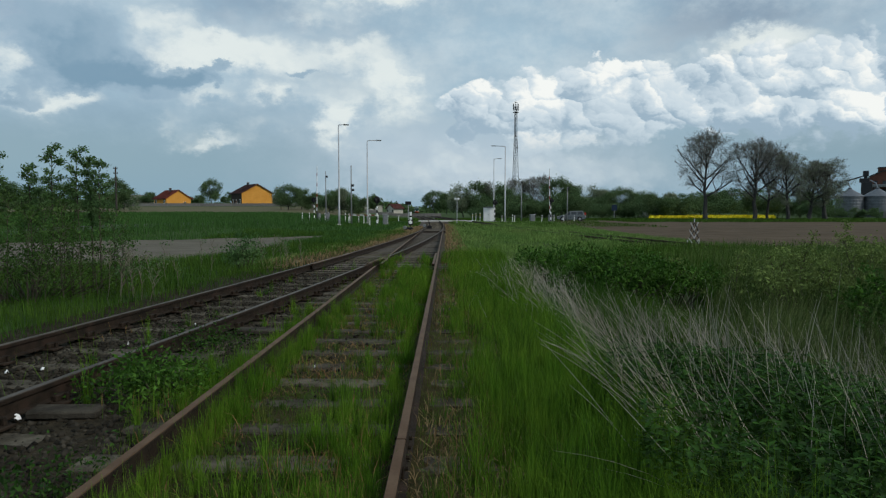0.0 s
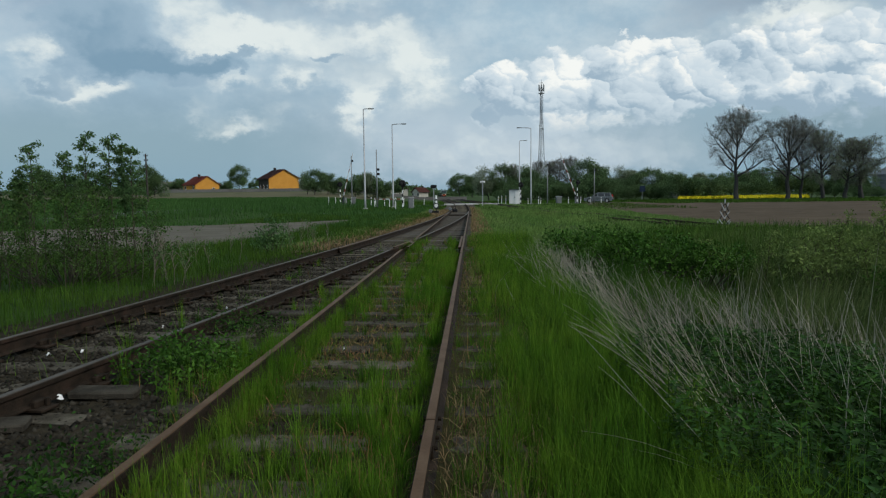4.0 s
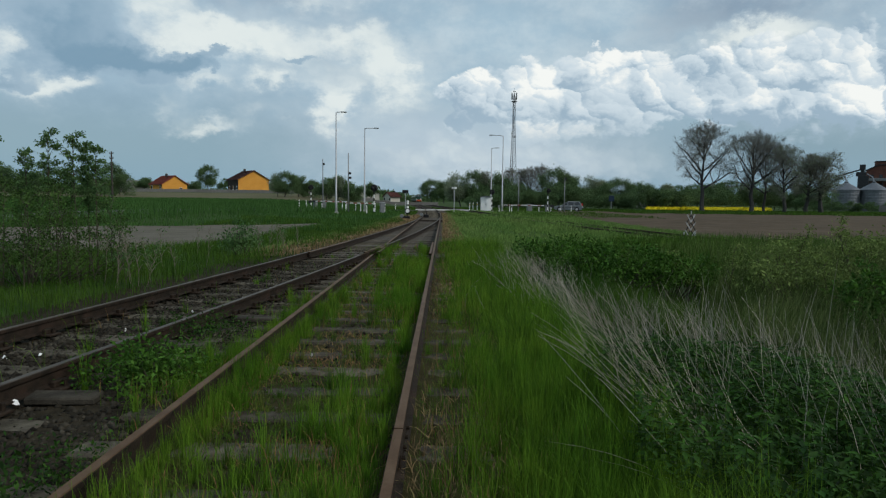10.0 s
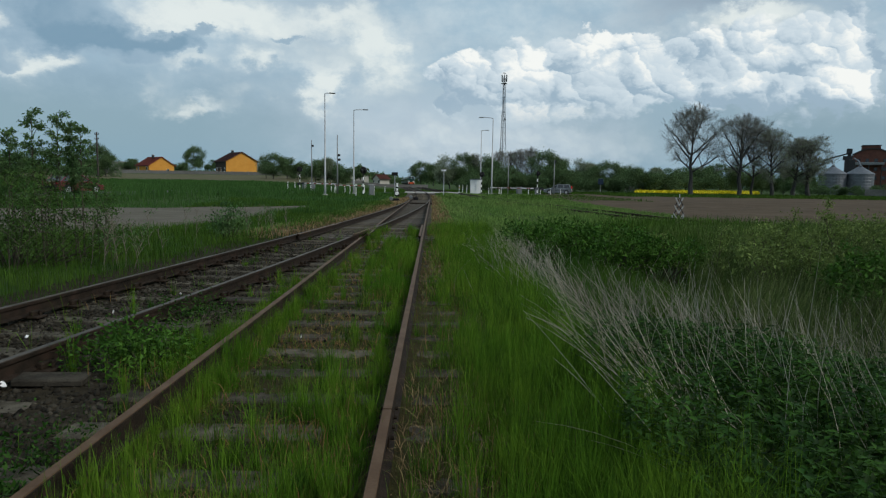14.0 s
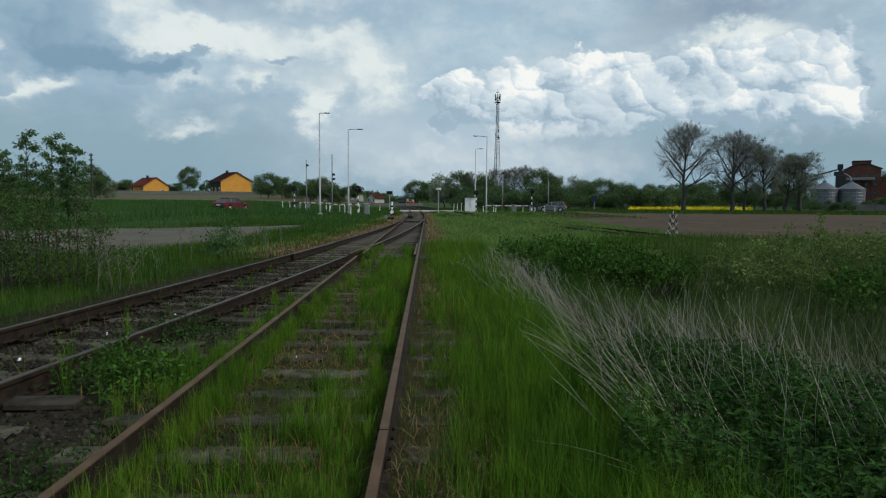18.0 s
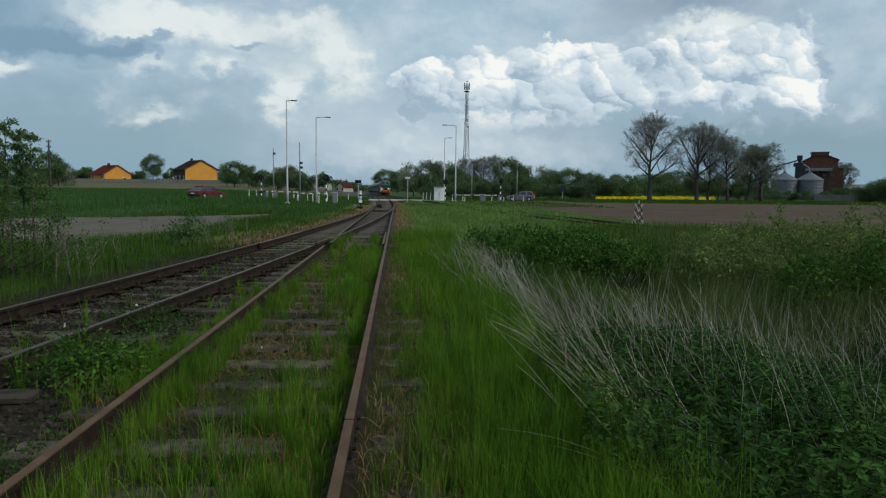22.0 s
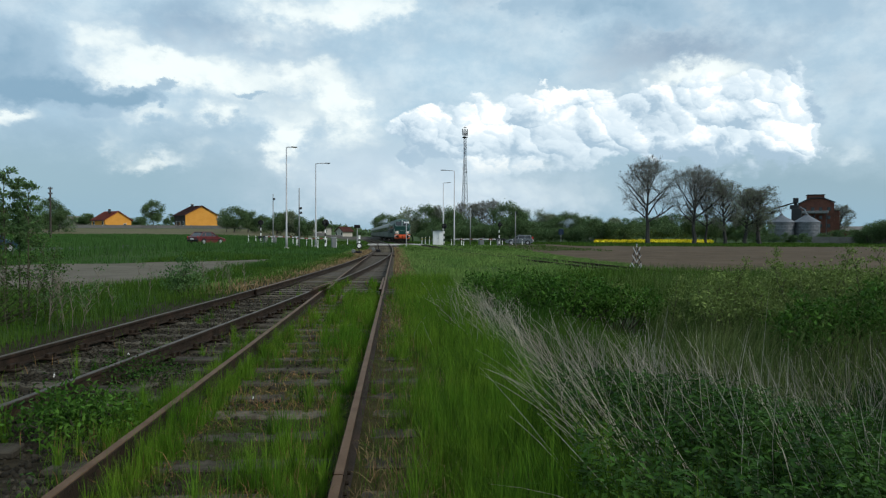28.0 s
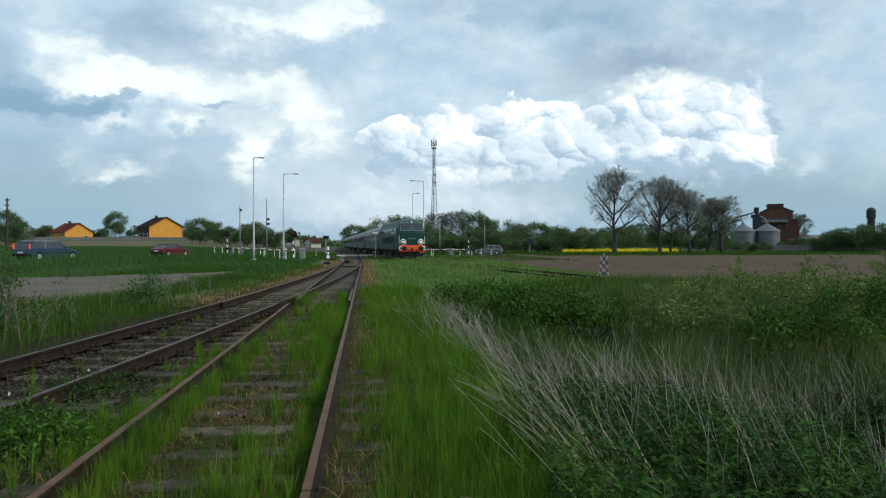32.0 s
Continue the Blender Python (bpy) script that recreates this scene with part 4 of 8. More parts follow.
def scatter_trees():
    # (kind, bearing, distance, height, width factor)
    def put(kind, i, b, d, h, wf=1.0, turn=0.0, sink=0.2):
        proto = {"b": T_BARE, "f": T_FULL, "u": T_BUSH}[kind][i]
        s = h / (5.0 if kind == "u" else 10.0)
        plant(proto, b * d, d, s, turn, sink, s * wf)
    # old trees by the ploughed field
    put("b", 0, 0.413, 108, 15.3, 0.95, 10)
    put("b", 1, 0.488, 108, 13.8, 1.00, 60)
    put("b", 1, 0.510, 112, 12.6, 0.7, 170)
    put("b", 2, 0.541, 108, 12.0, 0.95, 220)
    put("b", 2, 0.576, 112, 10.6, 1.25, 40)
    put("b", 2, 0.602, 113, 11.2, 1.4, 130)
    # undergrowth behind them
    for b, d, h, wf, tn in ((0.375, 150, 5.6, 1.0, 0), (0.405, 160, 6.2, 1.2, 50), (0.435, 150, 6.0, 1.2, 100), (0.458, 165, 7.2, 1.1, 160), (0.49, 150, 6.6, 1.0, 210), (0.525, 150, 6.0, 1.1, 250), (0.56, 150, 6.4, 1.0, 300), (0.59, 140, 5.0, 1.1, 20)):
        put("u", int(tn) % 2, b, d, h, wf, tn)
    for b, d, h in ((0.60, 135, 2.6), (0.625, 134, 2.4), (0.65, 134, 2.6), (0.68, 134, 2.4), (0.71, 134, 2.6), (0.745, 130, 3.2), (0.79, 118, 4.2), (0.82, 114, 4.8), (0.86, 110, 5.4), (0.90, 104, 5.4), (0.95, 100, 5.4), (1.0, 96, 5.4)):
        put("u", int(b * 100) % 2, b, d, h, 1.05, b * 700)
    put("b", 2, 0.735, 190, 12, 1.3, 10)
    # woods behind the crossing
    for k, (b, d, h, wf, kind, i) in enumerate(((-0.013, 345, 12.6, 1.0, "f", 0), (0.006, 335, 13.0, 1.0, "f", 1), (0.022, 300, 12.0, 0.9, "f", 2), (0.032, 165, 9.4, 0.95, "f", 2), (0.052, 165, 9.2, 0.95, "f", 0), (0.072, 165, 9.6, 0.8, "b", 2), (0.088, 150, 8.6, 1.0, "f", 1),
                                                 (0.108, 175, 10.8, 0.7, "b", 0), (0.124, 165, 10.2, 0.9, "b", 2), (0.140, 165, 10.5, 0.9, "b", 1), (0.160, 160, 10.8, 0.8, "b", 0), (0.180, 150, 9.4, 0.95, "f", 0), (0.2, 155, 8.8, 1.0, "f", 1),
                                                 (0.228, 160, 8.8, 0.9, "f", 2), (0.25, 160, 7.6, 0.9, "f", 3), (0.282, 150, 7.2, 1.3, "f", 0), (0.306, 155, 7.0, 1.2, "f", 1), (0.335, 185, 7.6, 1.0, "f", 2), (0.356, 190, 7.6, 1.0, "f", 3))):
        put(kind, i, b, d, h, wf, k * 47)
    for k in range(16):
        put("u", k % 2, 0.06 + 0.021 * k, 138 + (k * 7) % 13, 3.4 + (k * 13 % 10) * 0.26, 1.2, k * 61)
    # across the fields on the other side
    for k, (b, d, h, wf, kind, i) in enumerate(((-0.362, 225, 9.0, 0.85, "f", 0), (-0.336, 235, 4.6, 0.8, "u", 0), (-0.254, 160, 6.4, 0.8, "f", 2), (-0.243, 155, 6.2, 1.1, "f", 0), (-0.222, 160, 6.0, 1.0, "f", 1), (-0.205, 160, 4.6, 1.0, "u", 1),
                                                 (-0.178, 150, 5.2, 0.9, "u", 0), (-0.160, 150, 6.4, 0.9, "f", 3), (-0.142, 150, 5.4, 1.0, "u", 1), (-0.108, 230, 7.0, 0.9, "f", 1), (-0.06, 300, 5.0, 1.2, "u", 0), (-0.515, 150, 7.6, 0.9, "f", 0),
                                                 (-0.50, 150, 5.4, 1.0, "u", 1), (-0.462, 260, 5.0, 1.3, "u", 0), (-0.43, 280, 6.0, 1.2, "f", 3), (-0.408, 260, 4.4, 1.2, "u", 1), (-0.545, 140, 4.4, 1.2, "u", 0), (-0.60, 130, 6.0, 1.2, "f", 0),
                                                 (-0.64, 120, 5.4, 1.2, "u", 1), (-0.69, 115, 6.6, 1.2, "f", 1), (-0.385, 290, 4.5, 1.4, "u", 0), (-0.318, 290, 4.2, 1.5, "u", 1), (-0.29, 300, 4.2, 1.4, "u", 0), (-0.48, 300, 4.6, 1.5, "u", 1))):
        put(kind, i, b, d, h, wf, k * 53)
    for p in T_BARE + T_FULL + T_BUSH:
        for o in list(p.children):
            bpy.data.objects.remove(o)
        bpy.data.objects.remove(p)


scatter_trees()


def far_woods():
    """A dim line of woods along the horizon."""
    nr = np.random.default_rng(8)
    th = np.radians(np.concatenate([np.linspace(-75, 78, 520), nr.uniform(-75, 78, 900)]))
    d = nr.uniform(520, 760, len(th))
    P = np.stack([d * np.sin(th), d * np.cos(th), np.zeros_like(th)], 1)
    P[:, 2] = ground_z(P[:, 0], P[:, 1]) + nr.uniform(0.5, 1.0, len(th)) * (5.5 + 3.0 * np.sin(th * 23) + 2 * np.sin(th * 61)) * 0.8
    low = P.copy()
    low[:, 2] = ground_z(P[:, 0], P[:, 1]) + nr.uniform(0.5, 2.5, len(th))
    tagged(new("far_woods", leaf_cloud(np.concatenate([P, low]), nr, 12, 3.0, 2.2, TREELEAF, "far_woods", 0.6)), "distant line of dark woods on the horizon", "woods", kind="stuff")


far_woods()

# yellow rapeseed beyond the field


def rapeseed():
    nr = np.random.default_rng(5)
    n = 26000
    b = nr.uniform(0.325, 0.52, n)
    d = nr.uniform(122, 165, n)
    P = np.stack([b * d, d, ground_z(b * d, d) + nr.uniform(0.10, 0.52, n)], 1)
    tagged(new("rapeseed_crop", leaf_cloud(P, nr, 1, 0.1, 0.36, RAPE, "rapeseed_crop", 0.3)), "strip of bright yellow rapeseed in bloom", "crop", kind="stuff")


rapeseed()

# ---------- crossing furniture ----------


CAR_SIGN = mat("dark_blue_sign", (0.02, 0.035, 0.06), (0.03, 0.045, 0.075), 2, 0.5, 0, 0.05)


def street_lamp(x, y, h, arm, turn, label):
    z = land(x, y)
    h = h - z
    t = thing("street_lamp", pose(x, y, z, 0, 0, turn), label, "street lamp", "street lamps at the crossing")
    part("base_plate", G().box((0, 0, 0.12), (0.42, 0.42, 0.28), 0.03), SLAB, t)
    part("pole", G().path([(0, 0, 0), (0, 0, 1.4), (0, 0, 1.45), (0, 0, h)], [0.115, 0.11, 0.092, 0.052], 12), STEEL, t, smooth=True)
    part("arm", G().path([(0, 0, h - 0.05), (0.25 * arm, 0, h + 0.02), (arm, 0, h + 0.06)], [0.05, 0.045, 0.04], 8), STEEL, t, smooth=True)
    head = part("lamp_head", G().box((arm + 0.22, 0, h + 0.06), (0.62, 0.26, 0.10), 0.03), GREYBOX, t)
    part("lens", G().box((arm + 0.24, 0, h + 0.005), (0.45, 0.2, 0.02), 0.005), LAMPOFF, head)
    return t


street_lamp(-10.75, 66, 10.35, 0.55, 20, "tall galvanised street lamp with a short arm beside the crossing")
street_lamp(-9.0, 76, 9.85, 1.15, 8, "tall galvanised street lamp with a long arm by the barrier")
street_lamp(8.55, 88, 10.4, 1.4, 182, "tall galvanised street lamp with a flat arm over the road")
street_lamp(8.75, 110, 10.5, 0.75, 5, "slim street lamp beyond the level crossing")


def stripes(t, h, r, n, dark, first=0):
    for k in range(n):
        part("band", G().tube((0, 0, h * k / n), (0, 0, h * (k + 1) / n), r, n=12), (WHITE if (k + first) % 2 else dark), t, smooth=False)


def crossing_signal(x, y, hz, turn, label):
    t = thing("crossing_signal", pose(x, y, land(x, y), 0, 0, turn), label, "crossing signal", "warning lights at the crossing")
    h = hz - land(x, y)
    stripes(t, h - 0.35, 0.065, 7, BLACK)
    board = part("backboard", G().lathe([(0.05, -0.02), (0.36, -0.02), (0.38, 0), (0.36, 0.03), (0.05, 0.03)], 24, pose(0, -0.08, h, 90, 0, 0)), BLACK, t, "round black backboard")
    for s in (-1, 1):
        part("lamp_hood", G().path([(s * 0.2, -0.08, h), (s * 0.2, -0.34, h - 0.02)], [0.14, 0.12], 12), BLACK, board)
        part("lens", G().lathe([(0.10, 0.0), (0.09, 0.02), (0.0, 0.03)], 12, pose(s * 0.2, -0.35, h - 0.02, 90, 0, 0)), DARKSTEEL, board)
    part("bracket", G().box((0, 0.05, h), (0.3, 0.1, 0.5), 0.02), BLACK, t)
    part("foot", G().box((0, 0, 0.08), (0.4, 0.4, 0.2), 0.03), SLAB, t)
    return t


crossing_signal(-7.05, 68, 2.72, 25, "black and white striped post with round black warning light board")
crossing_signal(-18.2, 90, 3.1, 200, "warning light on black and white post across the road")
crossing_signal(7.3, 90, 2.75, 20, "warning light post beside the white cabinet")
crossing_signal(15.2, 90, 3.0, 40, "warning light on black and white post at the far barrier")


def barrier(x, y, turn, length, label):
    """A barrier machine; its boom is returned to be moved."""
    t = thing("crossing_barrier", pose(x, y, land(x, y), 0, 0, turn), label, "barrier", "crossing barriers")
    part("machine_case", G().box((0, 0, 0.55), (0.5, 0.4, 1.1), 0.04), GREYBOX, t)
    part("lid", G().box((0, 0, 1.12), (0.54, 0.44, 0.06), 0.02), DARKSTEEL, t)
    part("footing", G().box((0, 0, 0.03), (0.8, 0.7, 0.12), 0.02), SLAB, t)
    n = int(length / 0.5)
    boom = part("boom", G().tube((-0.7, -0.28, 0), (0.4, -0.28, 0), 0.07, n=8).box((-0.85, -0.28, -0.1), (0.4, 0.12, 0.35), 0.03), DARKSTEEL, t, "barrier boom with counterweight")
    for k in range(n):
        a = 0.4 + (length - 0.4) * k / n
        b = 0.4 + (length - 0.4) * (k + 1) / n
        part("stripe", G().path([(a, -0.28, 0), (b, -0.28, 0)], [0.060 - 0.02 * k / n, 0.060 - 0.02 * (k + 1) / n], 8), MUTEDRED if k % 3 == 1 else WHITE, boom)
    return t, boom


barrier_l, boom_l = barrier(-17.0, 87, -38, 6.5, "automatic crossing barrier with red and white boom")
barrier_r, boom_r = barrier(15.3, 91, 180, 6.6, "automatic crossing barrier with red and white boom")

cabinet = thing("relay_cabinet", pose(6.5, 91, land(6.5, 91)), "white relay cabinet beside the level crossing", "cabinet")
part("body", G().box((0, 0, 1.08), (1.4, 1.0, 2.0), 0.03), WHITE, cabinet)
part("roof", G().prism([(-0.8, 2.08), (0.8, 2.08), (0.75, 2.16), (0, 2.26), (-0.75, 2.16)], "y", -0.6, 0.6), GREYBOX, cabinet)
part("plinth", G().box((0, 0, 0.06), (1.5, 1.1, 0.14), 0.02), SLAB, cabinet)
for s in (-1, 1):
    d = part("door", G().box((s * 0.34, -0.515, 1.08), (0.64, 0.03, 1.8), 0.008), WHITE, cabinet)
    part("handle", G().box((s * 0.06, -0.54, 1.1), (0.03, 0.03, 0.16), 0.006), DARKSTEEL, d)


def small_cabinet(x, y, w, h):
    t = thing("equipment_cabinet", pose(x, y, land(x, y), 0, 0, 12), "small grey equipment cabinet by the road", "cabinet", "grey cabinets")
    part("body", G().box((0, 0, h / 2), (w, 0.45, h), 0.02), GREYBOX, t)
    part("roof", G().box((0, 0, h + 0.03), (w + 0.1, 0.55, 0.06), 0.015), STEEL, t)
    part("door", G().box((0, -0.235, h / 2), (w * 0.85, 0.02, h * 0.8), 0.006), GREYBOX, t)


small_cabinet(-6.3, 69.5, 0.52, 1.3)
small_cabinet(-15.6, 86, 0.55, 1.15)
small_cabinet(12.9, 92, 0.7, 1.1)


def plain_pole(x, y, top, boxes):
    z = land(x, y)
    t = thing("camera_pole", pose(x, y, z), "grey steel camera pole beside the crossing road", "pole", "camera poles")
    part("pole", G().path([(0, 0, 0), (0, 0, top - z)], [0.085, 0.055], 10), POLEGREY, t, smooth=True)
    for k, (dx, dz) in enumerate(boxes):
        part("camera_unit", G().box((dx, -0.15, dz - z), (0.26, 0.42, 0.24), 0.03), DARKSTEEL, t)
        part("bracket", G().tube((0, 0, dz - z), (dx, -0.1, dz - z), 0.03, n=6), STEEL, t)


plain_pole(-15.6, 85, 6.8, [(0.16, 6.1)])
plain_pole(-10.35, 72, 6.65, [(0.2, 4.4), (0.22, 3.9)])
plain_pole(11.3, 92, 5.6, [(0.0, 5.6)])
plain_pole(19.1, 98, 5.2, [(0.12, 5.0)])
road_sign = thing("road_sign", pose(31.7, 118, land(31.7, 118)), "dark blue rectangular road sign on a steel post", "sign")
part("post", G().tube((0, 0, 0), (0, 0, 2.9), 0.05, n=8), STEEL, road_sign)
part("plate", G().box((0, -0.06, 2.3), (1.0, 0.04, 1.1), 0.02), CAR_SIGN, road_sign, "dark blue plate")


def marker_post(x, y, h, dark):
    t = thing("guide_post", pose(x, y, land(x, y), random.uniform(-2, 2), random.uniform(-3, 3), 0), "white guide post with a dark band beside the road" if dark is BLACK else "yellow and white guide post beside the road", "post", "guide posts at the crossing")
    part("shaft", G().box((0, 0, h / 2), (0.09, 0.07, h), 0.015), WHITE, t)
    part("band", G().box((0, 0, h * 0.80), (0.096, 0.076, h * 0.12), 0.012), dark, t)
    return t


for b, d, h in ((-0.221, 82, 1.2), (-0.2095, 86, 1.1), (-0.185, 84, 1.2), (-0.153, 80, 1.3), (-0.148, 76, 1.25), (-0.115, 66, 1.35), (-0.087, 72, 1.1), (-0.132, 82, 1.0), (-0.07, 96, 1.0)):
    marker_post(b * d, d, h, BLACK)
for b, d, h in ((0.046, 92, 1.3), (0.0515, 92, 1.35), (0.058, 91, 1.4), (0.093, 89, 1.0), (0.109, 88, 1.15), (0.112, 88, 1.0), (0.155, 90, 1.1), (0.174, 93, 1.1), (0.19, 95, 1.0), (0.206, 97, 1.0)):
    marker_post(b * d, d, h, YELLOW if b < 0.06 else BLACK)

# short striped hand rail by the near barrier
guard = thing("guard_rail", pose(-9.2, 74, land(-9.2, 74), 0, 0, -14), "low red and white guard rail beside the road", "guard rail")
for k in range(8):
    part("bar", G().tube((-1.8 + 0.45 * k, 0, 1.15), (-1.35 + 0.45 * k, 0, 1.15), 0.05, n=8), WHITE if k % 2 else MUTEDRED, guard)
for k in range(3):
    part("post", G().tube((-1.75 + 1.75 * k, 0, 0), (-1.75 + 1.75 * k, 0, 1.15), 0.045, n=8), WHITE, guard)

# white cross sign and its post by the line
sign = thing("line_sign", pose(1.71, 78, land(1.71, 78)), "thin steel post with a small white cross plate", "sign")
part("post", G().tube((0, 0, 0), (0, 0, 3.3), 0.05, n=8), STEEL, sign)
for r_ in (32, -32):
    part("cross_arm", G().box((0, 0, 0), (0.62, 0.03, 0.11), 0.01, pose(0, -0.08 - 0.0006 * r_, 3.12, 0, r_ * 0.45, 0)), WHITE, sign)


def points_lever(x, y, turn, lit, label):
    t = thing("points_lever", pose(x, y, -0.1, 0, 0, turn), label, "points lever")
    part("frame", G().box((0, 0, 0.16), (0.7, 0.36, 0.3), 0.05), BLACK, t)
    part("weight", G().lathe([(0.02, -0.07), (0.13, -0.07), (0.16, 0), (0.13, 0.07), (0.02, 0.07)], 16, pose(-0.30, -0.12, 0.30, 90, 0, 0)), GREYBOX, t, "round grey lever weight")
    part("lever", G().path([(0.1, 0, 0.25), (-0.15, -0.1, 0.33), (-0.42, -0.12, 0.40)], 0.03, 8), BLACK, t)
    part("spindle", G().tube((0.15, 0, 0.2), (0.15, 0, 0.6), 0.04, n=8), BLACK, t)
    if lit:
        lan = part("lantern", G().box((0.15, 0, 0.72), (0.40, 0.34, 0.42), 0.06), BLACK, t)
        part("lens", G().lathe([(0.15, 0), (0.15, 0.03), (0.0, 0.05)], 16, pose(0.15, -0.17, 0.72, 90, 0, 0)), WHITE, lan)
        part("mast", G().tube((0.15, 0, 0.9), (0.15, 0, 1.55), 0.085, n=8), WHITE, t)
        part("mast_band", G().tube((0.15, 0, 1.12), (0.15, 0, 1.24), 0.09, n=8), BLACK, t)
    part("rod", G().tube((0.3, 0.05, -0.02), (1.8, 0.05, -0.02), 0.025, n=6), RUST, t)


points_lever(-2.75, 51, 0, True, "points lever with a grey weight and a striped lantern mast")
points_lever(-1.35, 57, 0, False, "small points lever between the rails")
board = thing("signal_board", pose(-3.6, 66, land(-3.6, 66)), "thin post with a dark rectangular board beside the track", "sign")
part("post", G().tube((0, 0, 0), (0, 0, 2.6), 0.04, n=8), STEEL, board)
part("plate", G().box((0, -0.06, 2.45), (0.62, 0.04, 0.34), 0.01), BLACK, board)

# radio mast


def radio_mast():
    x, y = 26.6, 235.0
    t = thing("radio_mast", pose(x, y, land(x, y), 0, 0, 17), "tall dark lattice radio mast with antennas on top", "radio mast")
    H_, w0, w1 = 40.0, 3.1, 0.95
    legs = []
    for k in range(3):
        a = 2 * math.pi * k / 3
        legs.append(lambda z, a=a: Vector((math.cos(a) * (w0 + (w1 - w0) * min(1, z / 30)) / 1.7, math.sin(a) * (w0 + (w1 - w0) * min(1, z / 30)) / 1.7, z)))
    for L in legs:
        part("leg", G().path([L(0), L(10), L(20), L(30), L(H_)], [0.10, 0.09, 0.08, 0.07, 0.06], 6), DARKSTEEL, t)
    z = 0.0
    while z < H_ - 1:
        s = max(1.0, 2.4 - z * 0.05)
        for k in range(3):
            A, B = legs[k], legs[(k + 1) % 3]
            part("brace", G().path([A(z), B(z + s)], 0.032, 4).path([B(z), A(z + s)], 0.032, 4).path([A(z), B(z)], 0.03, 4), DARKSTEEL, t)
        z += s
    part("platform", G().lathe([(1.05, 37.6), (1.05, 37.8), (0.2, 37.8)], 16), DARKSTEEL, t)
    for k in range(6):
        a = 2 * math.pi * k / 6
        part("antenna", G().box((0, 0, 0), (0.34, 0.2, 2.4), 0.05, pose(0.95 * math.cos(a), 0.95 * math.sin(a), 39.6, 0, 0, math.degrees(a))), GREYBOX, t, "pale panel antenna")
    for k in range(3):
        a = 2 * math.pi * k / 3 + 0.5
        part("dish", G().lathe([(0.0, 0), (0.35, 0.06), (0.42, 0.16)], 14, pose(0.75 * math.cos(a), 0.75 * math.sin(a), 25 + 1.2 * k, 90, 0, 40 * k)), GREYBOX, t)
    part("spike", G().tube((0, 0, 40), (0, 0, 42.6), 0.05, 0.02, 6), DARKSTEEL, t)
    ring = G().path([(0.6, 0, 41.4), (0.3, 0.5, 41.4), (-0.3, 0.5, 41.4), (-0.6, 0, 41.4), (-0.3, -0.5, 41.4), (0.3, -0.5, 41.4), (0.6, 0, 41.4)], 0.06, 5)
    part("crown_ring", ring, DARKSTEEL, t)


radio_mast()

# ---------- houses ----------
ORANGE = mat("orange_render", (0.55, 0.25, 0.045), (0.62, 0.30, 0.06), 0.5, 0.85, 0, 0.1, stain=((0.48, 0.24, 0.07), 0.4))
ROOFRED = mat("red_roof_tile", (0.17, 0.042, 0.03), (0.22, 0.055, 0.04), 1.5, 0.7, 0, 0.2, island=0.2)
ROOFBROWN = mat("dark_brown_roof_tile", (0.070, 0.030, 0.026), (0.10, 0.042, 0.036), 1.5, 0.7, 0, 0.2, island=0.2)
PALEWALL = mat("pale_plaster", (0.40, 0.38, 0.33), (0.48, 0.45, 0.40), 0.6, 0.9, 0, 0.1)
BRICK = mat("old_red_brick", (0.100, 0.044, 0.034), (0.140, 0.064, 0.047), 1.0, 0.9, 0, 0.3, fine=8, stain=((0.08, 0.04, 0.035), 0.6))
FENCEGREY = mat("grey_concrete_wall", (0.15, 0.142, 0.132), (0.20, 0.19, 0.178), 0.5, 0.95, 0, 0.3, objrand=0.2)
TANFIELD = mat("dry_stubble", (0.11, 0.095, 0.055), (0.085, 0.085, 0.04), 0.2, 0.95, 0, 0.4, fine=5)
METAL = mat("corrugated_silo_steel", (0.11, 0.12, 0.135), (0.15, 0.163, 0.18), 1.2, 0.5, 0.4, 0.2)


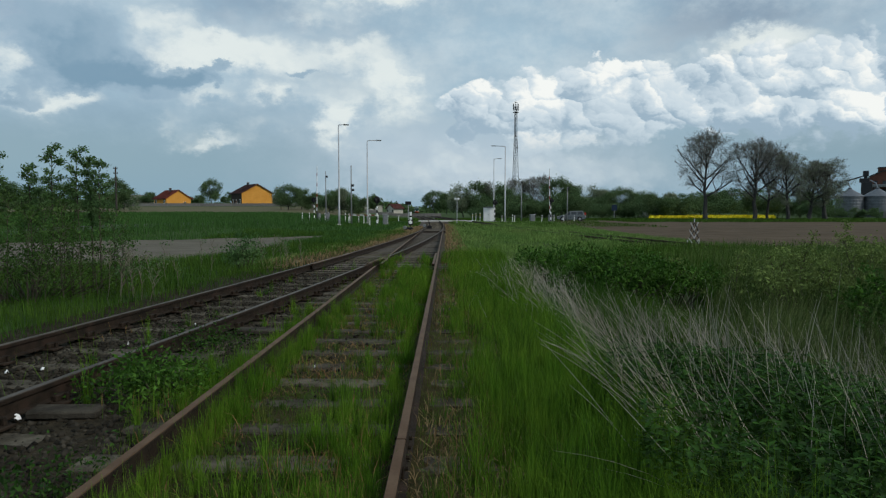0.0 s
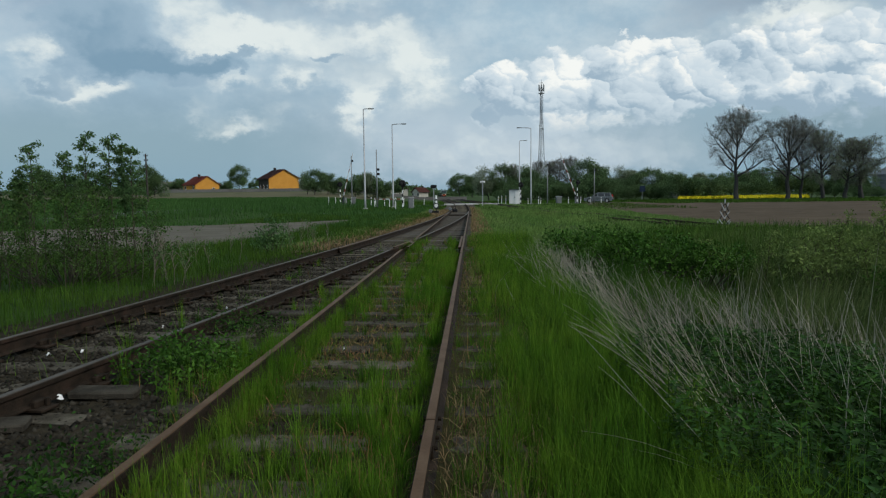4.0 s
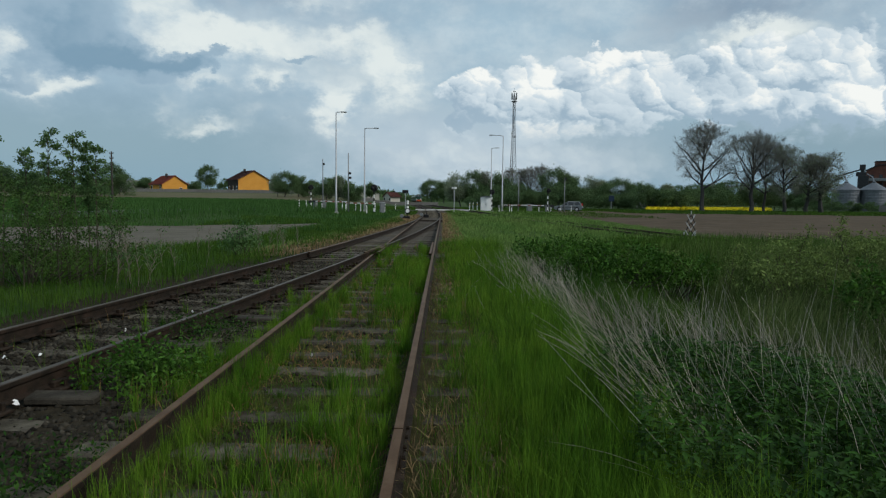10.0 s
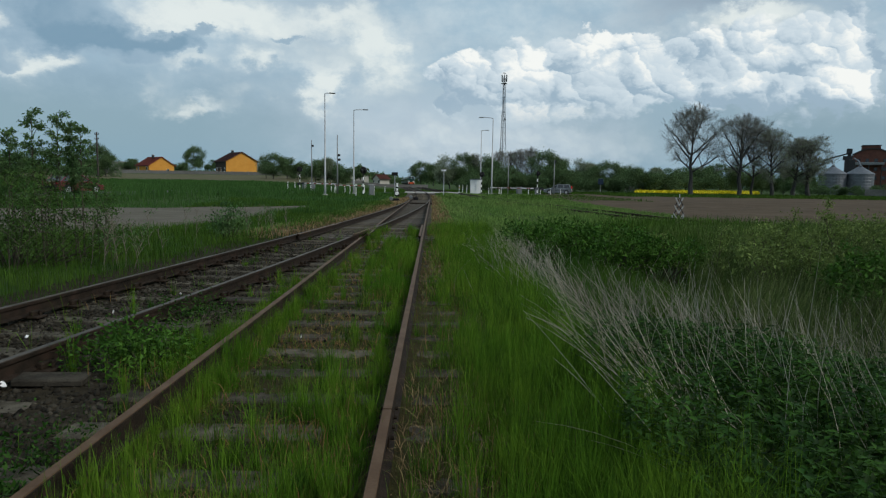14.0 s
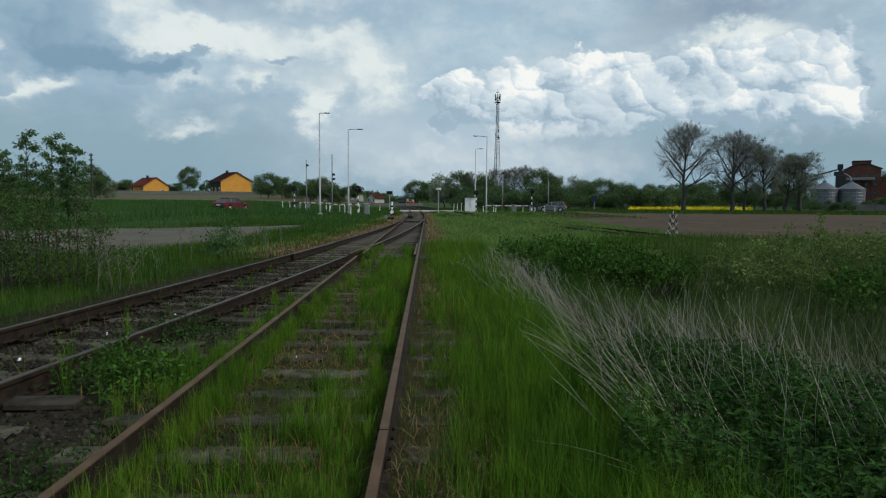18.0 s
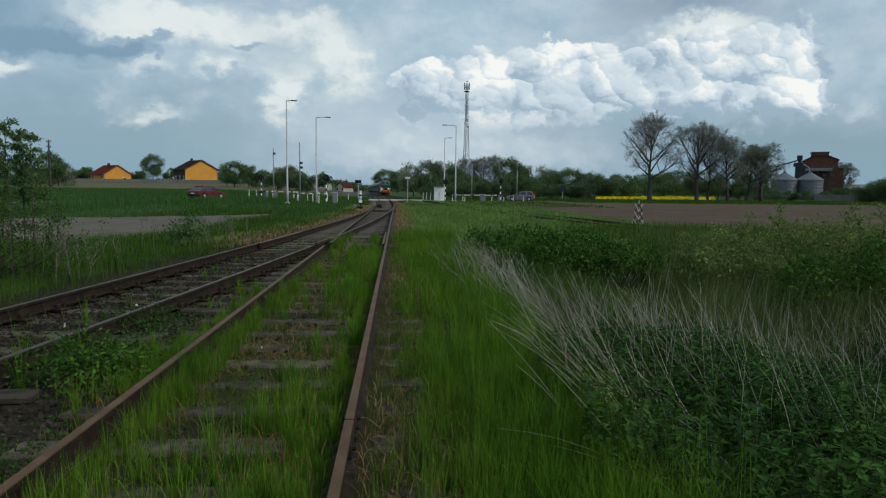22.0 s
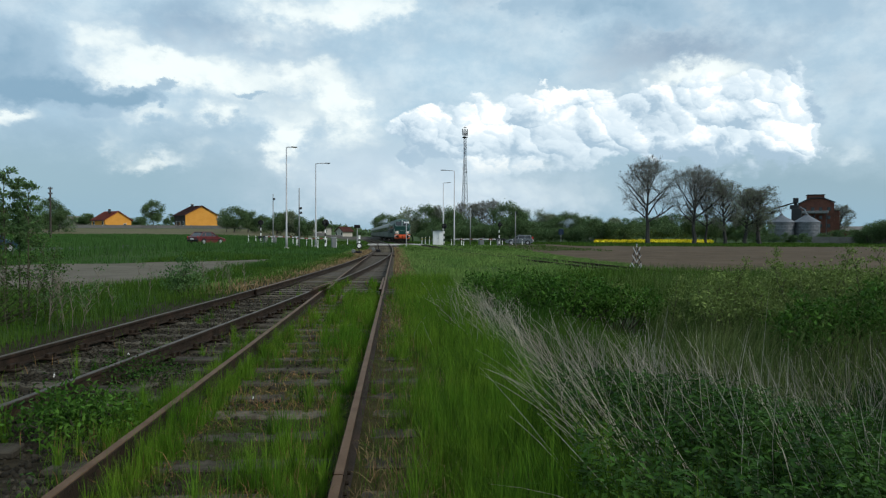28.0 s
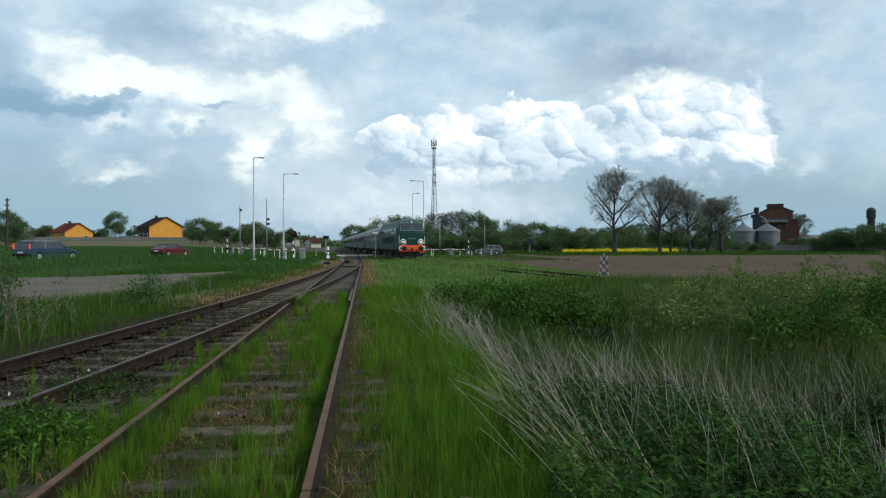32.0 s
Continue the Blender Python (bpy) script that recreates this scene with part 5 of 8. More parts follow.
def house(name, x, y, turn, w, l, eave, ridge, wallm, roofm, label, windows=(), chimney=None, dark_side=None):
    """Gable faces -y; w across the gable, l its length."""
    t = thing(name, pose(x, y, land(x, y) - 0.4, 0, 0, turn), label, "house")
    part("wall", G().prism([(-w / 2, -0.5), (w / 2, -0.5), (w / 2, eave), (0, ridge - 0.15), (-w / 2, eave)], "y", 0, l), wallm, t)
    k = (ridge - eave) / (w / 2)
    for s in (-1, 1):
        o = w / 2 + 0.55
        r = part("roof", G().prism([(0, ridge + 0.12), (s * o, ridge + 0.12 - k * o), (s * o, ridge - 0.10 - k * o), (0, ridge - 0.10)], "y", -0.5, l + 0.5), roofm, t)
        for j in range(9):
            a = (j + 0.5) / 9 * o
            part("roof_step", G().box((s * a, l / 2, ridge + 0.135 - k * a), (o / 9 * 0.9, l + 0.96, 0.04), 0.01, None), roofm, r)
        part("gutter", G().tube((s * (o + 0.05), -0.5, ridge - 0.1 - k * o), (s * (o + 0.05), l + 0.5, ridge - 0.1 - k * o), 0.07, n=6), DARKSTEEL, t)
    for cx, cz, ww, hh in windows:
        wi = part("window", G().box((cx, -0.02, cz), (ww, 0.1, hh), 0.01), WHITE, t)
        part("pane", G().box((cx, -0.085, cz), (ww - 0.16, 0.03, hh - 0.16), 0.004), PANE, wi)
        part("sill", G().box((cx, -0.12, cz - hh / 2 - 0.04), (ww + 0.15, 0.2, 0.06), 0.01), SLAB, wi)
    if dark_side:
        if roofm is ROOFBROWN:
            # dark brown sheet: the shade of the sunless side, put into colour
            part("shaded_side", G().box((-w / 2 - 0.01, l / 2, eave / 2), (0.03, l - 0.1, eave - 0.1), 0.01), WOODPOLE, t, "dark brown side wall with its shade in the colour")
        for j in range(dark_side):
            wi = part("window", G().box((-w / 2 - 0.02, 1.5 + j * (l - 3) / max(1, dark_side - 1), 1.6), (0.1, 1.2, 1.3), 0.01), WHITE, t)
            part("pane", G().box((-w / 2 - 0.085, 1.5 + j * (l - 3) / max(1, dark_side - 1), 1.6), (0.03, 1.0, 1.1), 0.004), PANE, wi)
    if chimney:
        c = part("chimney", G().box((chimney[0], chimney[1], ridge + 0.1), (0.7, 0.6, 1.2), 0.03), DARKSTEEL, t)
        part("chimney_cap", G().box((chimney[0], chimney[1], ridge + 0.75), (0.85, 0.75, 0.12), 0.03), SLAB, c)
    return t


house("house", -62.3, 214, 38, 10.6, 9.6, 4.5, 7.4, ORANGE, ROOFBROWN, "bright orange two-storey house with a dark brown roof", (), (-0.4, 7.0), 3)
house("house", -98.6, 238, 50, 9.6, 9.4, 2.9, 5.9, ORANGE, ROOFRED, "low bright orange house with a red tiled roof", ((2.4, 0.9, 1.0, 1.4),), (-1.4, 3.4), 2)
house("house", -33.0, 300, 10, 9, 9, 3.2, 5.2, PALEWALL, ROOFBROWN, "pale distant house with a faded red-brown roof", ((-2, 1.6, 1.2, 1.3), (2, 1.6, 1.2, 1.3)), (0, 4))
house("house", -24.2, 292, -50, 5.6, 5.2, 2.9, 4.7, PALEWALL, ROOFBROWN, "pale distant two-storey house with a brown roof", ((-2, 1.6, 1.2, 1.3), (2, 1.6, 1.2, 1.3)), (0, 4))
house("house", -41, 312, -12, 12, 7, 2.4, 3.6, PALEWALL, FENCEGREY, "low pale outbuilding near the distant houses", ((-2, 1.2, 1.2, 0.9), (2, 1.2, 1.2, 0.9)))
house("house", -128, 260, -20, 8, 10, 2.8, 4.4, PALEWALL, FENCEGREY, "low grey farm building behind the hedges", ((-1.6, 1.4, 1.0, 1.1), (1.8, 1.4, 1.0, 1.1)))
house("house", 61, 190, -30, 7, 9, 2.6, 4.6, PALEWALL, ROOFBROWN, "small pale cottage behind the rapeseed", ((-1.6, 1.4, 1.0, 1.1), (1.6, 1.4, 1.0, 1.1)), (0, 3))

# long concrete wall and stubble strip below the houses
wall = thing("boundary_wall", pose(0, 0, 0), "long grey concrete boundary wall across the fields", "wall", kind="structure")
panel = G().box((0, 0, 0), (4.9, 0.14, 1.0), 0.02).mesh("panel", FENCEGREY)
post_m = G().box((0, 0, 0), (0.22, 0.22, 1.2), 0.02).mesh("post", FENCEGREY)
for k in range(34):
    x = -168 + k * 5
    y = 196 - 0.02 * x
    ob = new("panel", panel)
    ob.parent = wall
    ob.matrix_basis = pose(x, y, land(x, y) + 0.45, 0, 0, -1.2)
    ob = new("post", post_m)
    ob.parent = wall
    ob.matrix_basis = pose(x - 2.5, y, land(x, y) + 0.5)


def stubble():
    a, b = np.linspace(-260, -22, 60), np.linspace(128, 192, 14)
    X_, Y_ = np.meshgrid(a, b)
    V = np.stack([X_, Y_, ground_z(X_, Y_) + 0.05], -1).reshape(-1, 3)
    nx, ny = len(a), len(b)
    i = (np.arange(ny - 1)[:, None] * nx + np.arange(nx - 1)[None, :]).ravel()
    tagged(new("stubble_field", np_mesh("stubble_field", V, np.stack([i, i + 1, i + nx + 1, i + nx], 1), TANFIELD)), "dull dry stubble strip below the houses", "field", kind="structure")


stubble()


def utility_pole(x, y, h):
    t = thing("utility_pole", pose(x, y, land(x, y)), "old wooden utility pole with cross arms", "utility pole")
    part("pole", G().path([(0, 0, 0), (0, 0, h)], [0.15, 0.10], 10), WOODPOLE, t)
    for z in (h - 0.3, h - 1.0, h - 1.9):
        a = part("cross_arm", G().box((0, 0, z), (0.62, 0.1, 0.1), 0.02), WOODPOLE, t)
        for s in (-1, 1):
            part("insulator", G().lathe([(0.03, 0), (0.06, 0.03), (0.06, 0.12), (0.02, 0.16)], 8, pose(s * 0.26, 0, z + 0.05)), DARKSTEEL, a)


utility_pole(-0.512 * 96, 96, 7.6)


# grain store
def grain_store():
    t = thing("grain_elevator", pose(132.6, 190, -0.2, 0, 0, -30), "tall old red brick grain elevator with a stepped roof", "grain elevator")
    W_ = 9.4
    part("tower", G().prism([(-W_ / 2, 0), (W_ / 2, 0), (W_ / 2, 12.2), (W_ / 2 - 2.9, 13.6), (-W_ / 2 + 2.9, 13.6), (-W_ / 2, 12.0)], "y", 0, 10), BRICK, t)
    part("roof", G().prism([(-W_ / 2 - 0.3, 12.0), (-W_ / 2 + 3.2, 13.65), (W_ / 2 - 3.2, 13.65), (W_ / 2 + 0.3, 12.2), (W_ / 2 + 0.3, 12.5), (W_ / 2 - 3.0, 13.95), (-W_ / 2 + 3.0, 13.95), (-W_ / 2 - 0.3, 12.3)], "y", -0.3, 10.3), DARKSTEEL, t)
    part("roof_monitor", G().box((0, 5, 14.3), (4.6, 5, 1.1), 0.08), BRICK, t)
    part("monitor_roof", G().box((0, 5, 14.95), (5.0, 5.4, 0.25), 0.05), DARKSTEEL, t)
    part("side_tower", G().box((W_ / 2 + 0.8, 5, 4.8), (1.6, 8, 9.8), 0.1), BRICK, t)
    part("side_roof", G().box((W_ / 2 + 0.8, 5, 9.8), (1.9, 8.4, 0.25), 0.05), DARKSTEEL, t)
    for r in range(4):
        for k in range(4):
            w_ = part("window", G().box((-3.3 + 2.2 * k, -0.02, 2.5 + 2.6 * r), (0.9, 0.1, 1.1), 0.02), DARKSTEEL, t)
            part("pane", G().box((-3.3 + 2.2 * k, -0.08, 2.5 + 2.6 * r), (0.7, 0.04, 0.9), 0.01), PANE, w_)
    part("canopy", G().box((-0.8, -1.6, 9.3), (7.5, 2.6, 0.8), 0.06), GREYBOX, t, "grey conveyor gallery")
    for k in range(3):
        part("canopy_post", G().tube((-4 + 3.2 * k, -2.6, 0), (-4 + 3.2 * k, -2.6, 9), 0.16, n=6), DARKSTEEL, t)
    part("hopper", G().box((-W_ / 2 - 1.0, 2, 13.2), (1.5, 1.5, 1.6), 0.1), DARKSTEEL, t)
    part("hopper_leg", G().box((-W_ / 2 - 1.0, 2, 6.2), (0.9, 0.9, 12.4), 0.06), DARKSTEEL, t)
    part("conveyor", G().path([(-W_ / 2 - 1, 2, 12.6), (-W_ / 2 - 8, 1, 10.4)], 0.24, 6), DARKSTEEL, t)
    s2 = thing("lift_tower", pose(122.0, 184, -0.2, 0, 0, -30), "narrow grey lift tower above the grain silos", "tower")
    part("shaft", G().box((0, 0, 5.0), (2.6, 2.4, 10.2), 0.08), DARKSTEEL, s2)
    part("head", G().box((-0.6, 0, 10.6), (2.4, 2.0, 1.2), 0.08), DARKSTEEL, s2)
    for bx, by in ((110.2, 173), (116.4, 171)):
        s = thing("grain_silo", pose(bx, by, -0.2), "round corrugated steel grain silo with a conical roof", "silo", "grain silos")
        for k in range(7):
            part("ring", G().lathe([(3.3, k * 0.82), (3.36, k * 0.82 + 0.1), (3.36, k * 0.82 + 0.72), (3.3, k * 0.82 + 0.82)], 28), METAL, s)
        part("roof", G().lathe([(3.55, 5.7), (3.5, 5.8), (0.5, 7.7), (0.5, 8.0), (0.1, 8.1)], 28), METAL, s)
        part("feed_pipe", G().path([(0, 0, 8.0), (1.5, 3, 9.4), (3.4, 8, 10.4)], 0.16, 6), METAL, s)
    w = thing("water_tower", pose(154.0, 176, -0.2), "slim dark round tower behind the hedges", "tower")
    part("shaft", G().lathe([(1.0, 0), (1.0, 9.6), (1.25, 9.9), (1.25, 12.2), (1.0, 12.7), (0.3, 13.1)], 20), DARKSTEEL, w)
    for k in range(5):
        part("hoop", G().lathe([(1.02, 2 * k + 1), (1.08, 2 * k + 1.05), (1.08, 2 * k + 1.2), (1.02, 2 * k + 1.25)], 20), DARKSTEEL, w)
    lw = thing("yard_wall", pose(95.5, 118, -0.15, 0, 0, -35), "low pale concrete yard wall by the grain store", "wall")
    for k in range(8):
        part("panel", G().box((-10 + 3 * k, 0, 0.8), (2.95, 0.16, 1.6), 0.02), FENCEGREY, lw)
    sh = thing("shed", pose(150, 206, -0.2, 0, 0, -30), "long low shed with a grey roof", "shed")
    part("wall", G().box((0, 0, 1.8), (26, 8, 3.8), 0.05), BRICK, sh)
    part("roof", G().prism([(-4.6, 3.7), (4.6, 3.7), (0, 5.2)], "x", -13.4, 13.4), FENCEGREY, sh)


grain_store()


# crossed-lath marker at the field's edge
def lath_marker(x, y):
    t = thing("lath_marker", pose(x, y, land(x, y) - 0.05, 0, 0, 10), "weathered marker of crossed wooden laths at the field edge", "marker")
    for j in range(3):
        w = 0.13 - 0.02 * j
        for c in (-1, 1):
            for s in (-1, 1):
                part("lath", G().box((0, 0, 0), (0.040, 0.020, 0.44), 0.006, pose(c * w, 0.013 * s, 0.30 + 0.34 * j, 0, s * math.degrees(math.atan(2 * w / 0.34)), 0)), STEEL if s * c > 0 else BLACK, t)
    for s in (-1, 1):
        part("leg", G().box((0, 0, 0), (0.05, 0.03, 0.42), 0.006, pose(s * 0.24, 0.06, 0.18, 0, s * 12, 0)), STEEL, t)
    part("tip", G().box((0, 0, 1.22), (0.04, 0.03, 0.22), 0.006), STEEL, t)


lath_marker(11.05, 28)

# ---------- vehicles ----------
GREEN_D = mat("dark_green_loco_paint", (0.012, 0.045, 0.038), (0.018, 0.06, 0.05), 1.0, 0.45, 0, 0.05, stain=((0.02, 0.035, 0.03), 0.5))
GREEN_L = mat("pale_green_loco_paint", (0.16, 0.23, 0.21), (0.20, 0.27, 0.25), 1.0, 0.45, 0, 0.05)
BUFFER_RED = mat("orange_red_buffer_beam", (0.62, 0.09, 0.03), (0.7, 0.12, 0.04), 2.0, 0.5, 0, 0.05)
COACH_SIDE = mat("dull_green_coach_paint", (0.05, 0.075, 0.065), (0.075, 0.10, 0.09), 0.5, 0.45, 0, 0.05, stain=((0.06, 0.06, 0.055), 0.5))
COACH_UP = mat("grey_coach_paint", (0.085, 0.098, 0.098), (0.115, 0.128, 0.126), 0.5, 0.45, 0, 0.05)
ROOF_GREY = mat("weathered_coach_roof", (0.22, 0.24, 0.235), (0.30, 0.32, 0.31), 0.5, 0.7, 0, 0.1)
UNDER = mat("grimy_underframe", (0.018, 0.016, 0.014), (0.03, 0.027, 0.024), 3, 0.8, 0.2, 0.3)
CAR_RED = mat("red_car_paint", (0.085, 0.010, 0.011), (0.11, 0.014, 0.016), 2, 0.4, 0.0, 0, spec=0.4)
CAR_BLUE = mat("blue_car_paint", (0.018, 0.048, 0.085), (0.024, 0.058, 0.10), 2, 0.3, 0.3, 0, spec=0.6)
CAR_GREY = mat("grey_car_paint", (0.14, 0.16, 0.17), (0.17, 0.19, 0.20), 2, 0.3, 0.3, 0, spec=0.6)
TYRE = mat("tyre_rubber", (0.015, 0.015, 0.015), (0.025, 0.025, 0.025), 6, 0.9, 0, 0.2)
ALLOY = mat("wheel_alloy", (0.42, 0.42, 0.43), (0.5, 0.5, 0.5), 3, 0.4, 0.6, 0)


def bogie(parent, y, wheelbase=2.6, axles=2):
    b = part("bogie", G().box((-0.98, y, 0.55), (0.16, wheelbase + 1.4, 0.34), 0.04).box((0.98, y, 0.55), (0.16, wheelbase + 1.4, 0.34), 0.04).box((0, y, 0.6), (2.0, 0.5, 0.3), 0.04), UNDER, parent)
    for k in range(axles):
        yy = y - wheelbase / 2 + wheelbase * k / max(1, axles - 1)
        for s in (-1, 1):
            part("wheel", G().lathe([(0.1, -0.06), (0.47, -0.06), (0.50, -0.02), (0.46, 0.06), (0.1, 0.06)], 18, pose(s * 0.75, yy, 0.46, 0, 90, 0)), UNDER, b)
    return b


def section(half, z0, z1, top, n=7):
    """Half-round roofed body section, from the sill round the roof."""
    pts = [(-half, z0), (-half, z1)]
    for k in range(1, n):
        a = math.pi * k / n
        pts.append((-half * math.cos(a) * (0.98 if 0 < k < n else 1), z1 + (top - z1) * math.sin(a) ** 0.75))
    return pts + [(half, z1), (half, z0)]


def coach(label):
    L, H_ = 24.2, 1.44
    t = thing("coach", pose(0, 0, 0), label, "railway coach", "coaches of the train")
    part("lower_side", G().prism([(-H_, 0.95), (H_, 0.95), (H_, 2.05), (-H_, 2.05)], "y", 0.3, L - 0.3), COACH_SIDE, t)
    part("upper_side", G().prism([(-H_, 2.05), (H_, 2.05), (H_, 3.05), (-H_, 3.05)], "y", 0.3, L - 0.3), COACH_UP, t)
    part("roof", G().prism(section(H_ + 0.02, 3.02, 3.15, 4.05), "y", 0.25, L - 0.25), ROOF_GREY, t, smooth=False)
    for k in range(6):
        part("roof_vent", G().box((0, 2.5 + 3.8 * k, 4.08), (0.5, 0.7, 0.16), 0.04), ROOF_GREY, t)
    for s in (-1, 1):
        for k in range(10):
            w = part("window", G().box((s * (H_ + 0.004), 2.9 + 2.05 * k, 2.5), (0.03, 1.3, 0.95), 0.008), DARKSTEEL, t)
            part("pane", G().box((s * (H_ + 0.02), 2.9 + 2.05 * k, 2.5), (0.02, 1.16, 0.82), 0.005), PANE, w)
        for y in (1.0, L - 1.0):
            d = part("door", G().box((s * (H_ + 0.006), y, 2.0), (0.04, 0.8, 2.0), 0.01), COACH_SIDE, t)
            part("pane", G().box((s * (H_ + 0.03), y, 2.5), (0.02, 0.5, 0.7), 0.005), PANE, d)
    part("gangway", G().box((0, 0.1, 2.1), (1.1, 0.5, 2.3), 0.08), BLACK, t)
    part("gangway", G().box((0, L - 0.1, 2.1), (1.1, 0.5, 2.3), 0.08), BLACK, t)
    part("underframe", G().box((0, L / 2, 0.82), (2.5, L - 1.2, 0.26), 0.04).box((0.5, L / 2, 0.55), (1.4, 4.6, 0.5), 0.05), UNDER, t)
    bogie(t, 3.2)
    bogie(t, L - 3.2)
    return t


def locomotive():
    L, W_ = 18.9, 1.48
    t = thing("diesel_locomotive", pose(0, 0, 0), "dark green diesel locomotive with an orange-red buffer beam", "locomotive")
    # body as a stepped loft: vertical nose, raked windscreens
    sec = [(-0.0, 1.36, 2.75), (0.50, 1.45, 3.92), (1.0, W_, 4.10), (1.6, W_, 4.18), (L - 1.6, W_, 4.18), (L - 1.0, W_, 4.10), (L - 0.50, 1.45, 3.92), (L, 1.36, 2.75)]
    vs, fs, n = [], [], 9
    for y, hw, top in sec:
        zs = min(3.05, top - 0.22)
        vs += [(-hw, y, 0.95), (-hw, y, 2.45 if zs > 2.5 else 2.3), (-hw * 0.99, y, zs), (-hw * 0.80, y, top - 0.08 * (top - 2)), (0, y, top), (hw * 0.80, y, top - 0.08 * (top - 2)), (hw * 0.99, y, zs), (hw, y, 2.45 if zs > 2.5 else 2.3), (hw, y, 0.95)]
    for i in range(len(sec) - 1):
        fs += [(i * n + k, i * n + k + 1, i * n + n + k + 1, i * n + n + k) for k in range(n - 1)]
        fs.append((i * n + n - 1, i * n, i * n + n, i * n + 2 * n - 1))
    fs += [tuple(range(n)), tuple(range((len(sec) - 1) * n, len(sec) * n))]
    part("body", G().add(vs, fs), GREEN_D, t)
    part("upper_band", G().box((-W_ - 0.005, L / 2, 2.86), (0.03, L - 3.0, 0.80), 0.01).box((W_ + 0.005, L / 2, 2.86), (0.03, L - 3.0, 0.80), 0.01), GREEN_D, t, "dark green window band")
    part("roof", G().prism([(-1.2, 4.02), (-0.7, 4.2), (0, 4.25), (0.7, 4.2), (1.2, 4.02)], "y", 1.3, L - 1.3), GREEN_L, t, "pale green roof")
    for k in range(3):
        part("roof_fan", G().lathe([(0.75, 0), (0.75, 0.12), (0.6, 0.16), (0.1, 0.16)], 18, pose(0, 6 + 3 * k, 4.22)), DARKSTEEL, t)
    # windscreens lie on the raked front
    for s in (-1, 1):
        m = Matrix.Translation((s * 0.64, 0.225, 3.36)) @ Euler((radians(-23), 0, radians(s * 3))).to_matrix().to_4x4()
        w = part("windscreen", G().box((0, 0, 0), (1.20, 0.05, 0.98), 0.02, m), GREEN_L, t, "windscreen with a pale surround")
        part("pane", G().box((0, -0.03, 0), (1.08, 0.03, 0.84), 0.01, m), PANE, w)
        h = part("headlight", G().lathe([(0.1, 0.0), (0.30, 0.0), (0.32, 0.05), (0.29, 0.14), (0.24, 0.16)], 20, pose(s * 0.93, 0.02, 1.74, 90, 0, 0)), WHITE, t, "large round headlight with a white rim")
        part("bezel", G().lathe([(0.05, 0.0), (0.22, 0.0), (0.22, 0.01), (0.05, 0.012)], 18, pose(s * 0.93, -0.145, 1.74, 90, 0, 0)), DARKSTEEL, h)
        part("lens", G().lathe([(0.13, 0.0), (0.11, 0.03), (0.0, 0.05)], 18, pose(s * 0.93, -0.16, 1.74, 90, 0, 0)), HEADGLOW, h)
        bf = part("buffer", G().path([(s * 0.875, -0.05, 1.05), (s * 0.875, -0.45, 1.05)], [0.12, 0.10], 12).lathe([(0.05, 0), (0.26, 0.0), (0.26, 0.05), (0.05, 0.07)], 18, pose(s * 0.875, -0.45, 1.05, 90, 0, 0)), UNDER, t)
        part("marker_plate", G().box((s * 1.12, -0.16, 1.10), (0.54, 0.03, 0.34), 0.03), WHITE, t, "white edged lamp surround")
        part("marker_lamp", G().box((s * 1.12, -0.18, 1.10), (0.38, 0.03, 0.18), 0.02), DARKSTEEL, t)
        part("step", G().box((s * 1.2, 0.1, 0.45), (0.4, 0.3, 0.05), 0.01).tube((s * 1.35, 0.1, 0.3), (s * 1.35, 0.1, 1.1), 0.025, n=6), UNDER, t)
        part("grab_rail", G().tube((s * 1.36, -0.02, 1.5), (s * 1.36, -0.02, 2.4), 0.02, n=6), WHITE, t)
        for k, y in enumerate((1.9, 4.4, 5.8, 7.2, 8.6, 10, 11.4, 12.8, 14.4, 16.9)):
            w = part("side_window", G().box((s * (W_ + 0.03), y, 2.92), (0.04, 1.26, 0.90), 0.02), GREEN_L, t, "window in a pale green frame")
            part("pane", G().box((s * (W_ + 0.055), y, 2.9), (0.02, 1.08, 0.72), 0.006), PANE, w)
            if 0 < k < 9:
                gr = part("grille", G().box((s * (W_ + 0.01), y, 2.0), (0.04, 1.0, 0.7), 0.01), UNDER, t)
                for j in range(5):
                    part("slat", G().box((s * (W_ + 0.04), y, 1.74 + 0.13 * j), (0.03, 0.9, 0.05), 0.006), GREEN_D, gr)
        d = part("cab_door", G().box((s * (W_ + 0.012), 2.95, 2.1), (0.04, 0.7, 1.95), 0.02), GREEN_D, t)
        part("pane", G().box((s * (W_ + 0.04), 2.95, 2.75), (0.02, 0.45, 0.5), 0.006), PANE, d)
    part("buffer_beam", G().box((0, -0.06, 1.05), (2.80, 0.14, 0.72), 0.05), BUFFER_RED, t, "orange-red buffer beam")
    part("coupler", G().box((0, -0.28, 1.0), (0.16, 0.4, 0.28), 0.03).tube((0, -0.4, 0.9), (0, -0.42, 0.5), 0.04, n=8), UNDER, t)
    for s in (-0.45, 0.45):
        part("air_hose", G().path([(s, -0.1, 0.95), (s, -0.28, 0.8), (s, -0.3, 0.5)], 0.03, 8), BLACK, t)
    part("snow_plough", G().prism([(-1.3, 0.62), (1.3, 0.62), (1.2, 0.22), (-1.2, 0.22)], "y", -0.05, 0.1), UNDER, t)
    top = part("top_lamp", G().lathe([(0.05, 0), (0.17, 0), (0.18, 0.15), (0.1, 0.18)], 14, pose(0, 0.5, 3.86, 90, 0, 0)), GREEN_D, t)
    part("lens", G().lathe([(0.13, 0), (0.1, 0.03), (0, 0.04)], 14, pose(0, 0.32, 3.86, 90, 0, 0)), LAMPOFF, top)
